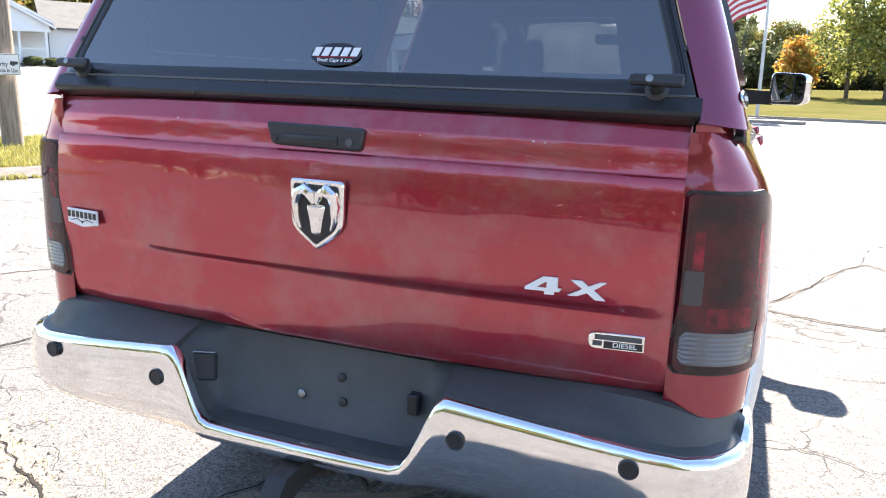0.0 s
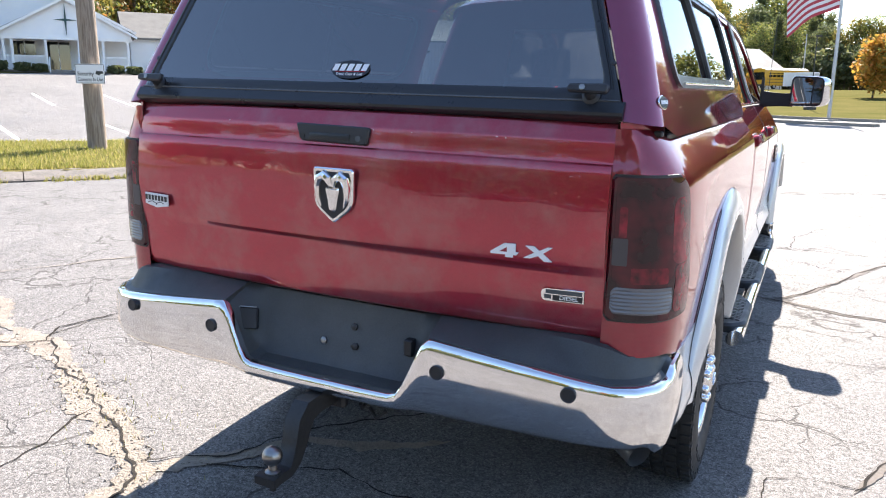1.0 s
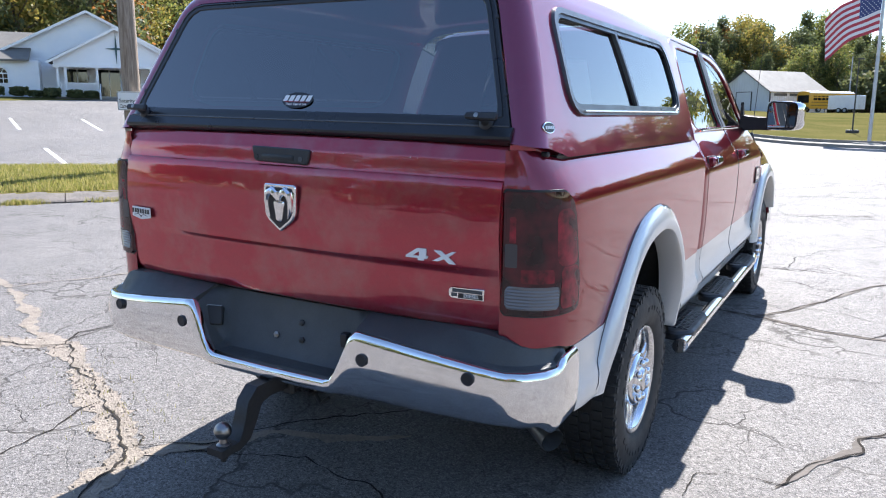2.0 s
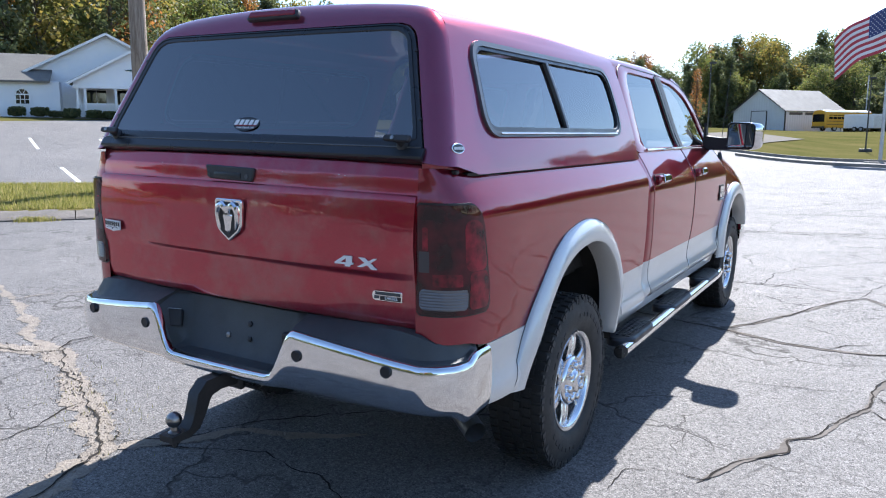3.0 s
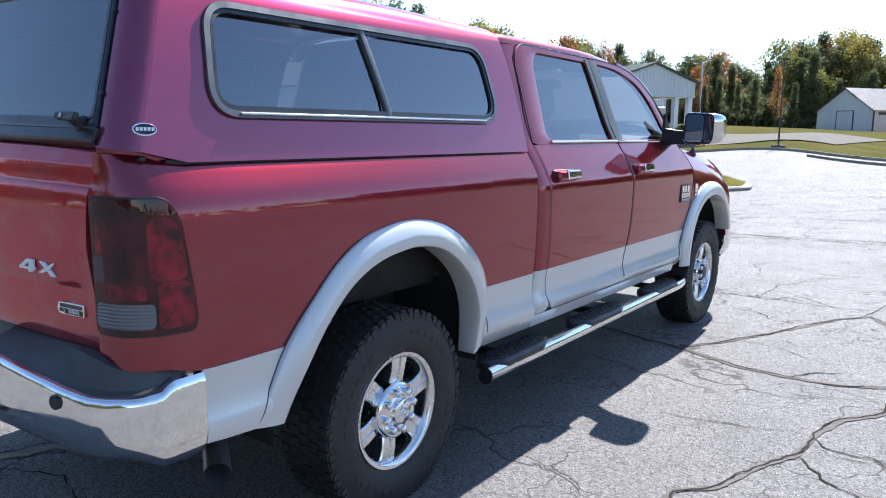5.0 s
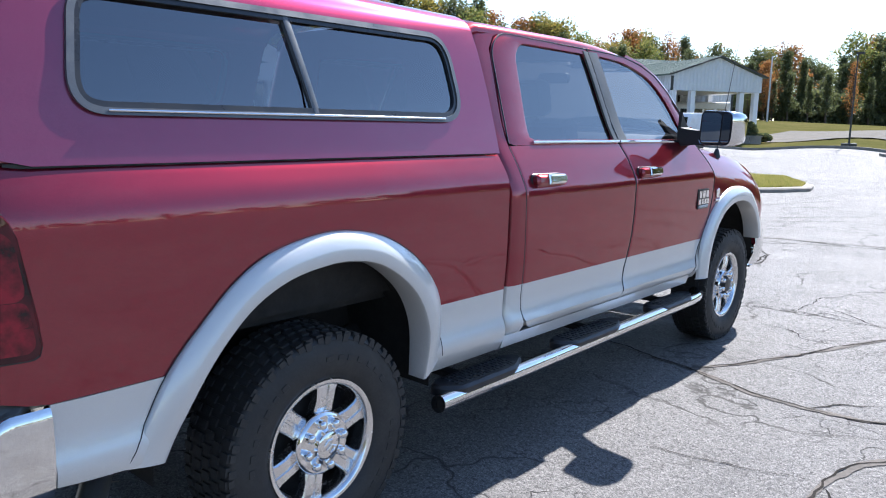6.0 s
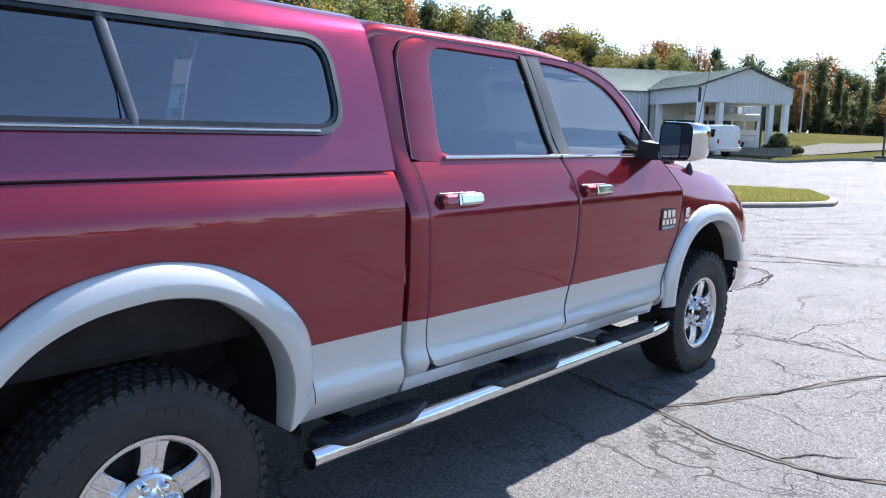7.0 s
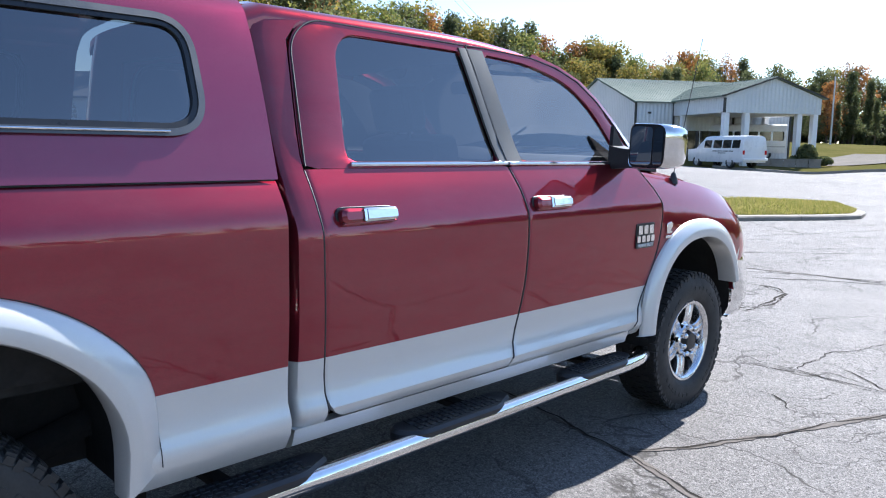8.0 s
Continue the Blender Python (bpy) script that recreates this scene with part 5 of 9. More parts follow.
# small lettered badges
for count, xx, zz, w, hgt in ((7, -0.722, 1.09, 0.060, 0.024),):
    ml = facing((xx, gate_y(xx, zz) - 0.0015, zz), (-0.13, -1, 0))
    bm = bmesh.new()
    prism(bm, [(-w, hgt), (w, hgt), (w, -hgt * 0.6), (0, -hgt), (-w, -hgt * 0.6)][::-1], 0.005, ml, 0.0015)
    b1 = part("trim_badge", bm, WHITE, gate, "small white trim-level badge")
    marks("badge_lettering", count, 0.024, ml @ Matrix.Translation((0, 0.009, 0.0055)), SATIN, b1, 0.0004, 0, 1.05)
    bm = bmesh.new()
    for s in (-1, 1):
        tube(bm, [ml @ Vector((s * x, y, 0.0055)) for x, y in ((0.003, -0.009), (0.02, -0.003), (0.044, -0.008))], 0.0012, 6)
    lathe(bm, [(0.004, 0), (0.003, 0.001), (0, 0.001)], 10, ml @ Matrix.Translation((0, -0.011, 0.005)))
    part("badge_motif", bm, SATIN, b1)
n4 = facing((0.604, gate_y(0.604, 1.075) - 0.002, 1.075), (0.12, -1, 0)) @ Matrix.Diagonal((0.82, 0.84, 0.7, 1))
bm = bmesh.new()
four = [(-0.105, -0.006), (-0.06, 0.023), (-0.022, 0.023), (-0.022, -0.004), (-0.012, -0.004), (-0.018, -0.013), (-0.03, -0.013), (-0.03, -0.021), (-0.055, -0.021), (-0.055, -0.013), (-0.105, -0.013)]
prism(bm, four[::-1], 0.008, n4)
prism(bm, [(-0.075, -0.004), (-0.05, 0.012), (-0.05, -0.004)], 0.0085, n4, mi=1)
part("four_numeral", bm, [WHITE, RED], gate, "chrome-white numeral badge")
bm = bmesh.new()
ex = [(0.01, 0.021), (0.038, 0.021), (0.055, 0.008), (0.082, 0.021), (0.098, 0.021), (0.068, 0.0), (0.098, -0.024), (0.072, -0.024), (0.052, -0.008), (0.028, -0.018), (0.004, -0.018), (0.04, 0.001)]
prism(bm, ex[::-1], 0.008, n4)
part("cross_letter", bm, WHITE, gate, "chrome-white letter badge")
md = facing((0.711, gate_y(0.711, 0.963) - 0.0015, 0.963), (0.13, -1, 0)) @ Matrix.Diagonal((0.88, 0.9, 1, 1))
bm = bmesh.new()
prism(bm, rounded([(-0.067, 0.02), (0.065, 0.02), (0.065, -0.02), (-0.067, -0.02)], [0.019, 0.003, 0.003, 0.019], 4)[::-1], 0.006, md, 0.0015)
db = part("engine_badge", bm, CHROME, gate, "chrome engine badge")
bm = bmesh.new()
box(bm, -0.030, 0.060, -0.0165, 0.0005, 0.004, 0.0067, m=md)
part("badge_field", bm, SATIN, db)
bm = bmesh.new()
box(bm, -0.052, 0.058, 0.003, 0.0155, 0.004, 0.0066, m=md)
box(bm, -0.056, -0.034, -0.012, 0.0005, 0.004, 0.0064, m=md)
part("badge_bar", bm, GREYTRIM, db)
words("badge_lettering", "DIESEL", 0.017, md @ Matrix.Translation((0.019, -0.0075, 0.007)), WHITE, db, 0.0003, 0, 1.15)
# stone chips on the upper edge
rng = random.Random(4)
bm = bmesh.new()
for k in range(9):
    x = rng.choice([rng.uniform(0.02, 0.32), rng.uniform(-0.4, 0.7)])
    z = rng.uniform(1.366, 1.380)
    y = gate_y(x, z) - 0.0012
    r = rng.uniform(0.0005, 0.0013)
    w = r * rng.choice([1, 1.4, 2.5])
    bm.faces.new([bm.verts.new((x + w * math.cos(a), y - 0.0006 + (0.55 * r * math.sin(a) if z > 1.39 else 0), z + r * math.sin(a))) for a in (2 * math.pi * j / 6 for j in range(6))])
tagged(part("stone_chips", bm, WHITE, gate, smooth=False), kind="stuff")

# --- rear bumper ---
BPLAN = [(0.997, -0.846), (0.998, -0.87), (0.998, -0.91), (0.998, -0.94), (0.997, -0.96), (0.996, -0.98), (0.992, -1.0), (0.985, -1.03), (0.972, -1.058), (0.93, -1.104), (0.875, -1.132), (0.80, -1.150), (0.70, -1.162), (0.58, -1.174), (0.46, -1.182), (0.40, -1.186), (0.372, -1.188), (0.352, -1.189),
         (0.335, -1.19), (0.315, -1.191), (0.295, -1.192), (0.275, -1.193), (0.25, -1.194), (0.15, -1.198), (0.0, -1.2)]
PLAN = [(-x, y) for x, y in BPLAN] + BPLAN[-2::-1]


def bump_top(x, y):
    a = abs(x)
    if a < 0.26:
        return 0.632
    if a < 0.372:
        t = (a - 0.26) / 0.112
        return 0.632 + 0.18 * t * t * (3 - 2 * t)
    if a > 0.86:
        # the top steps up where the bumper turns the corner
        return 0.755 + 0.026 * rise(-0.99, -0.945, y)
    return 0.812 - 0.055 * ((a - 0.372) / 0.488)


def bump_low(x, y):
    return 0.580 - 0.004 * max(0, min(1, (abs(x) - 0.45) / 0.4)) - 0.045 * rise(-1.06, -0.96, y)


bm = bmesh.new()
rows = []
for i, (x, y) in enumerate(PLAN):
    a, b = Vector(PLAN[max(0, i - 1)]), Vector(PLAN[min(len(PLAN) - 1, i + 1)])
    d = (b - a).normalized()
    nrm = Vector((d.y, -d.x))
    zt, zb = bump_top(x, y), bump_low(x, y)
    row = []
    for v, o in ((0, -0.10), (0.0, -0.035), (0.05, -0.014), (0.14, -0.002), (0.3, 0.006), (0.5, 0.009), (0.7, 0.008), (0.88, 0.005), (0.965, 0.001), (1.0, -0.007), (1.0, -0.026)):
        o = max(o, -0.03) if abs(x) > 0.9 else o
        p = Vector((x, y)) + nrm * o
        row.append((p.x, p.y, zb + (zt - zb) * v - (0.004 if o in (-0.10, -0.030) else 0)))
    rows.append(row)
rows = [[(x * 0.95, y, z) for x, y, z in rows[0]]] + rows + [[(x * 0.95, y, z) for x, y, z in rows[-1]]]
panel(bm, rows, 0.0)
bumper = part("rear_bumper", bm, CHROME, truck, "scuffed chrome step bumper", angle=40)
for xx in (-0.79, -0.405, 0.405, 0.768):
    yy = -1.19 if abs(xx) < 0.5 else -1.158
    bm = bmesh.new()
    lathe(bm, [(0.021, 0), (0.021, 0.0095), (0.019, 0.011), (0.017, 0.009), (0, 0.009)], 24, facing((xx, yy, 0.728), (0.1 * xx, -1, 0.02)))
    part("parking_sensor", bm, BLACK, bumper, "round black parking sensor")
# step pads and number-plate recess
for s in (-1, 1):
    bm = bmesh.new()
    outer_l = [(s * x * 0.985, y + 0.02) for x, y in BPLAN[3:17]]
    rings = []
    for x, y in outer_l:
        zt = bump_top(x, y)
        top = 0.862 - 0.034 * rise(0.83, 0.92, abs(x))
        rings.append([(x, y, zt - 0.02), (x, y, zt + 0.002), (x * 0.985, y + 0.014, zt + 0.010), (x * 0.972, max(-1.075, y + 0.04), top - 0.014), (x * 0.95, max(-1.0, y + 0.08), top), (x * 0.95, max(-1.0, y + 0.08), zt - 0.03)])
    sweep(bm, rings)
    part("step_pad", bm, LIFTED_BLACK, bumper, "textured black step pad")
    bm = bmesh.new()
    box(bm, 0.30 if s > 0 else -0.90, 0.90 if s > 0 else -0.30, -1.045, -0.85, 0.76, 0.80, 0.01)
    part("pad_backing", bm, BLACK, bumper)
bm = bmesh.new()
deep = [(0.602, -1.172), (0.632, -1.165), (0.640, -1.115), (0.66, -1.095), (0.80, -1.062), (0.838, -1.05), (0.858, -1.0)]
edge = [(0.785, -1.172), (0.797, -1.166), (0.812, -1.15), (0.824, -1.13), (0.836, -1.09), (0.846, -1.05), (0.858, -1.0)]
rows = []
for k in range(33):
    x = -0.378 + 0.756 * k / 32
    t = max(0, min(1, (abs(x) - 0.27) / 0.105))
    t = t * t * (3 - 2 * t)
    rows.append([(x, ya + (yb - ya) * t, za + (zb - za) * t) for (za, ya), (zb, yb) in zip(deep, edge)])
panel(bm, rows, 0.03, way=(0, 1, 0))
recess = part("plate_recess", bm, LIFTED_BLACK, bumper, "black number-plate recess, empty")
for xx, zz, yy in ((-0.045, 0.708, -1.084), (0.07, 0.708, -1.084), (0.06, 0.765, -1.070)):
    bm = bmesh.new()
    lathe(bm, [(0.012, 0), (0.012, 0.006), (0.007, 0.009), (0, 0.009)], 6, facing((xx, yy, zz), (0, -1, 0.25)))
    part("bolt", bm, BALL if xx < 0 else STEEL, recess)
m_so = facing((-0.322, -1.108, 0.742), (0.45, -1, 0.35))
bm = bmesh.new()
prism(bm, rounded([(-0.032, -0.036), (0.032, -0.036), (0.030, 0.034), (-0.030, 0.036)], 0.008, 3), 0.022, m_so, 0.004)
so = part("trailer_socket", bm, BLACK, recess, "black flap of the trailer socket")
bm = bmesh.new()
tube(bm, [m_so @ Vector(p) for p in ((-0.033, 0.004, 0.021), (-0.033, 0.030, 0.022), (-0.026, 0.037, 0.022), (0.028, 0.035, 0.022))], 0.0025, 6)
part("socket_rim", bm, BALL, so)
bm = bmesh.new()
box(bm, 0.245, 0.275, -1.098, -1.06, 0.715, 0.765, 0.004)
part("plate_lamp", bm, BLACK, recess)

# --- tow hitch ---
bm = bmesh.new()
box(bm, -0.45, 0.45, -0.92, -0.85, 0.49, 0.56, 0.01)
box(bm, -0.04, 0.04, -1.10, -0.85, 0.515, 0.595, 0.008)
box(bm, -0.05, 0.05, -1.12, -1.085, 0.505, 0.605, 0.01)
tube(bm, [(0.10, -1.05, 0.50), (0.13, -1.06, 0.475), (0.16, -1.05, 0.50)], 0.007, 8)
hitch = part("tow_hitch", bm, STEEL, truck, "black receiver tow hitch with drop ball mount")
bm = bmesh.new()
line = [(-1.10, 0.556), (-1.20, 0.558), (-1.252, 0.552), (-1.280, 0.525), (-1.300, 0.47), (-1.322, 0.428), (-1.36, 0.410), (-1.440, 0.408)]
hh = [0.027, 0.027, 0.034, 0.034, 0.028, 0.024, 0.015, 0.012]
rings = []
for i, (y, z) in enumerate(line):
    a, b = Vector(line[max(0, i - 1)]), Vector(line[min(len(line) - 1, i + 1)])
    d = (b - a).normalized()
    nn = Vector((-d.y, d.x)) * hh[i]
    w = 0.026 if i < 6 else 0.034
    rings.append([(-w, y + nn.x, z + nn.y), (w, y + nn.x, z + nn.y), (w, y - nn.x, z - nn.y), (-w, y - nn.x, z - nn.y)])
sweep(bm, rings)
part("ball_mount", bm, STEEL, hitch)
bm = bmesh.new()
lathe(bm, [(0.022, 0.0), (0.022, 0.006), (0.013, 0.012), (0.012, 0.024), (0.016, 0.028)] + [(0.029 * math.sin(a), 0.052 - 0.029 * math.cos(a)) for a in (0.6 + (math.pi - 0.6) * k / 10 for k in range(10))] + [(0, 0.081)], 24, Matrix.Translation((0, -1.402, 0.419)))
part("tow_ball", bm, BALL, hitch, "worn steel tow ball")
bm = bmesh.new()
lathe(bm, [(0.018, 0), (0.018, 0.022), (0.010, 0.022), (0.010, 0.035)], 6, Matrix.Translation((0, -1.402, 0.400)) @ Matrix.Rotation(math.pi, 4, "X"))
part("ball_nut", bm, STEEL, hitch)
bm = bmesh.new()
tube(bm, [(-0.075, -1.06, 0.555), (0.075, -1.06, 0.555), (0.10, -1.06, 0.545), (0.11, -1.06, 0.52)], 0.008, 10)
part("hitch_pin", bm, BALL, hitch, "bent steel hitch pin")
for cx in (-0.09, 0.09):
    bm = bmesh.new()
    tube(bm, [(cx, -1.04, 0.55), (cx * 1.05, -1.08, 0.548), (cx * 1.1, -1.10, 0.53), (cx * 1.05, -1.085, 0.512), (cx, -1.05, 0.515)], 0.007, 8)
    part("chain_loop", bm, STEEL, hitch)
# exhaust
bm = bmesh.new()
pp = [(0.58, -0.15, 0.52), (0.62, -0.44, 0.50), (0.70, -0.60, 0.452), (0.885, -0.73, 0.388)]
tube(bm, pp, [0.038, 0.040, 0.043, 0.044], 20, cap=False)
tube(bm, [pp[3], (0.80, -0.67, 0.417), (0.72, -0.614, 0.446)], [0.044, 0.039, 0.038], 20, cap=True)
bmesh.ops.delete(bm, geom=[f for f in bm.faces if len(f.verts) > 4 and f.calc_center_median().x > 0.8], context="FACES_ONLY")
part("exhaust_pipe", bm, TRIM, truck, "dull grey exhaust tail pipe")

# --- cab: doors, corner post, sill ---
REAR_SEAM = curve([(0.5, 1.222), (0.8, 1.216), (1.2, 1.208), (1.41, 1.205)])
MID_SEAM = curve([(0.55, 2.168), (0.65, 2.195), (0.78, 2.228), (0.95, 2.258), (1.12, 2.268), (1.28, 2.265), (1.41, 2.245)])
FRONT_SEAM = curve([(0.50, 3.13), (0.58, 3.165), (0.70, 3.225), (0.82, 3.285), (0.95, 3.345), (1.08, 3.378), (1.18, 3.385), (1.27, 3.35), (1.34, 3.30), (1.40, 3.26)])


def door_skin(bm, lo, hi, gap, round_lo, round_hi, bottom):
    zs = levels(bottom, 1.405, ZMARKS, 0.055)
    us = [0, 0.006, 0.015, 0.03, 0.05, 0.075, 0.10] + [0.14 + 0.72 * k / 12 for k in range(13)] + [0.90, 0.925, 0.95, 0.97, 0.985, 0.994, 1]
    rows = []
    for u in us:
        col = []
        for z in zs:
            yl, yr = lo(z) + gap, hi(z) - gap
            y = yl + (yr - yl) * u
            zz = z
            for d, r in ((y - yl, round_lo), (yr - y, round_hi)):
                if r and d < r:
                    zz = max(zz, bottom + r * (1 - math.sqrt(max(0, 1 - ((r - d) / r) ** 2))))
            edge = min(u, 1 - u) * (yr - yl)
            x = SIDE(zz) - 0.004 * max(0, 1 - edge / 0.008)
            col.append((x, (lo(zz) + gap) + ((hi(zz) - gap) - (lo(zz) + gap)) * u, zz))
        rows.append(col)
    panel(bm, rows, 0.035, mi=lambda i, j: 1 if zs[j + 1] <= SPLIT + 0.001 else 0)


rear_doors = both("rear_door", lambda bm: door_skin(bm, REAR_SEAM, MID_SEAM, 0.003, 0.085, 0.0, 0.567), [RED, SILVER], truck, "dark red rear door with silver lower band, closed", 28)
front_doors = both("front_door", lambda bm: door_skin(bm, MID_SEAM, FRONT_SEAM, 0.003, 0.0, 0.0, 0.563), [RED, SILVER], truck, "dark red front door with silver lower band, closed", 28)


def corner_post(bm):
    plan = [(0.13, 1.095), (0.075, 1.098), (0.035, 1.105), (0.014, 1.118), (0.005, 1.14), (0.002, 1.17), (0.0, 1.20)]
    zs = levels(0.50, 1.405, ZMARKS, 0.06) + [1.45, 1.52, 1.60, 1.68, 1.76, 1.84, 1.90, 1.935]
    rows = []
    for dx, y in plan:
        rows.append([((SIDE(z) if z < 1.41 else HOUSE(z)) - dx, y + (y - 1.095) / 0.105 * ((REAR_SEAM(z) - 1.204) if z < 1.41 else 0.104 * (z - 1.405) + 0.10 * max(0, (z - 1.83) / 0.1) ** 2), z) for z in zs])
    panel(bm, rows, 0.03, mi=lambda i, j: 1 if zs[j + 1] <= SPLIT + 0.001 else 0)


both("cab_corner", corner_post, [RED, SILVER], truck, "dark red cab corner post")


def sill(bm):
    zs = [0.485, 0.50, 0.515, 0.53, 0.545, 0.560]
    panel(bm, [[(SIDE(0.56) - (0.56 - z) * 0.3 - (0.0 if z > 0.49 else 0.02), y, z) for z in zs] for y in levels(1.10, 3.13, [1.13], 0.2)], 0.05)


both("sill_panel", sill, SILVER, truck, "silver sill panel under the doors")
both("sill_skirt", lambda bm: box(bm, 0.74, 0.90, 1.12, 3.10, 0.47, 0.56, 0.02), DARK, truck)


# window frames of the doors
def ring_frame(bm, outer_o, inner_o, centre, n, off=0.0, deep=0.02, proud=0.0):
    a, b = around(outer_o, centre, n), around(inner_o, centre, n)
    rings = [[(HOUSE(z) - deep, y, z) for y, z in a]]
    for t in (0.0, 0.04, 0.5, 0.94, 1.0):
        o = off + (proud if 0.01 < t < 0.99 else -0.003)
        rings.append([(HOUSE(za + (zb - za) * t) + o, ya + (yb - ya) * t, za + (zb - za) * t) for (ya, za), (yb, zb) in zip(a, b)])
    rings.append([(HOUSE(z) - deep, y, z) for y, z in b])
    sweep(bm, rings, cap=False)


R_OUT = rounded([(1.208, 1.405), (2.242, 1.405), (2.150, 1.918), (1.36, 1.93), (1.255, 1.85)], [0.01, 0.01, 0.02, 0.1, 0.1], 5)
R_IN = rounded([(1.398, 1.43), (2.205, 1.43), (2.118, 1.882), (1.52, 1.888), (1.45, 1.83)], [0.03, 0.02, 0.02, 0.07, 0.06], 5)
F_OUT = rounded([(2.250, 1.405), (3.33, 1.400), (3.14, 1.655), (2.93, 1.822), (2.62, 1.905), (2.158, 1.920)], [0.01, 0.02, 0.3, 0.3, 0.2, 0.02], 5)
F_IN = rounded([(2.345, 1.43), (3.16, 1.425), (3.04, 1.64), (2.86, 1.79), (2.58, 1.868), (2.262, 1.884)], [0.02, 0.03, 0.25, 0.25, 0.15, 0.02], 5)
both("window_frame", lambda bm: ring_frame(bm, R_OUT, R_IN, (1.75, 1.66), 90), RED, rear_doors)
both("window_frame", lambda bm: ring_frame(bm, F_OUT, F_IN, (2.65, 1.62), 110), RED, front_doors)


def fill(bm, outline, centre, n, inset):
    rim_ = around(outline, centre, n)
    rings = []
    for t in (0.25, 0.5, 0.75, 1.0):
        rings.append([(HOUSE(centre[1] + (z - centre[1]) * t) - inset, centre[0] + (y - centre[0]) * t, centre[1] + (z - centre[1]) * t) for y, z in rim_])
    vr = sweep(bm, rings, cap=False)
    c = bm.verts.new((HOUSE(centre[1]) - inset, *centre))
    for i in range(n):
        bm.faces.new((vr[0][i], vr[0][(i + 1) % n], c))


for outline, cen, doors, gmat in ((R_IN, (1.75, 1.66), rear_doors, GLASS_DARK), (F_IN, (2.65, 1.62), front_doors, GLASS_LIGHT)):
    for ob in both("door_window", lambda bm: fill(bm, outline, cen, 60, 0.012), gmat, doors, "tinted door window, closed"):
        ob.visible_shadow = False


def pillar_trim(bm, y0, y1, lean, z0=1.428, z1=1.90):
    rows = []
    for k in range(8):
        z = z0 + (z1 - z0) * k / 7
        sh = -lean * (z - z0)
        rows.append([(HOUSE(z) + 0.005, y0 + sh, z), (HOUSE(z) + 0.007, (y0 + y1) / 2 + sh, z), (HOUSE(z) + 0.005, y1 + sh, z)])
    panel(bm, rows, 0.012)


both("pillar_trim", lambda bm: pillar_trim(bm, 2.196, 2.240, 0.185), GREYTRIM, rear_doors, "grey pillar trim")
both("pillar_trim", lambda bm: pillar_trim(bm, 2.250, 2.344, 0.185), GREYTRIM, front_doors, "grey pillar trim")
both("belt_strip", lambda bm: tube(bm, [(HOUSE(1.42) + 0.006, y, 1.421) for y in (1.40, 1.7, 2.0, 2.236)], 0.0085, 8), CHROME, rear_doors, "bright belt strip")
both("belt_strip", lambda bm: tube(bm, [(HOUSE(1.42) + 0.006, y, 1.42 - 0.004 * (y - 2.25)) for y in (2.25, 2.6, 2.9, 3.17)], 0.0085, 8), CHROME, front_doors, "bright belt strip")

# dark rubber in the shut lines
for seam, parent in ((REAR_SEAM, rear_doors), (MID_SEAM, front_doors), (FRONT_SEAM, front_doors)):
    both("shut_line", lambda bm: tube(bm, [(SIDE(z) - 0.0035, seam(z), z) for z in levels(0.58 if seam is FRONT_SEAM else 0.60, 1.40, ZMARKS, 0.04)], 0.0042, 6), BLACK, parent)
# shut lines round the upper door frames
both("door_seal", lambda bm: tube(bm, [(HOUSE(z) + 0.0005, y, z) for y, z in rounded([(1.214, 1.41), (1.214, 1.42), (1.262, 1.846), (1.362, 1.924), (2.148, 1.913), (2.148, 1.912)], [0, 0.02, 0.09, 0.09, 0.0, 0.0], 5)[6:-6]], 0.0036, 6), BLACK, rear_doors)
both("door_seal", lambda bm: tube(bm, [(HOUSE(z) + 0.0005, y, z) for y, z in ((2.162, 1.914), (2.4, 1.910), (2.6, 1.900), (2.78, 1.868), (2.93, 1.812), (3.06, 1.722), (3.17, 1.61), (3.26, 1.49))], 0.0036, 6), BLACK, front_doors)
both("door_gap", lambda bm: tube(bm, [(HOUSE(z) + 0.002, 2.247 - 0.178 * (z - 1.405), z) for z in (1.41, 1.55, 1.7, 1.91)], 0.004, 6), BLACK, rear_doors)


HANDLE_Z = 1.250


def handle_frame(y, out):
    return facing((SIDE(HANDLE_Z) + out, y, HANDLE_Z), (1, 0, 0.22))


def handle_cup(bm, y):
    prism(bm, rounded([(-0.128, -0.033), (0.128, -0.030), (0.128, 0.031), (-0.128, 0.034)], 0.028, 5), 0.006, handle_frame(y, -0.003), 0.002)


def handle_bar(bm, y):
    prism(bm, rounded([(-0.120, -0.025), (-0.031, -0.024), (-0.031, 0.025), (-0.120, 0.027)], [0.024, 0.004, 0.004, 0.024], 5), 0.034, handle_frame(y, 0.004), 0.012)
    prism(bm, rounded([(-0.115, -0.030), (0.118, -0.028), (0.118, -0.019), (-0.115, -0.019)], 0.004, 3), 0.020, handle_frame(y, 0.004), 0.004)


def handle_chrome(bm, y):
    prism(bm, rounded([(-0.029, -0.022), (0.121, -0.020), (0.121, 0.024), (-0.029, 0.025)], [0.004, 0.016, 0.016, 0.004], 5), 0.037, handle_frame(y, 0.004), 0.009)


for doors, y in ((rear_doors, 1.395), (front_doors, 2.43)):
    both("handle_recess", lambda bm: handle_cup(bm, y), SATIN, doors)
    hs = both("door_handle", lambda bm: handle_bar(bm, y), RED, doors, "red door handle with chrome cover")
    both("handle_cover", lambda bm: handle_chrome(bm, y), CHROME, hs, "chrome handle cover")

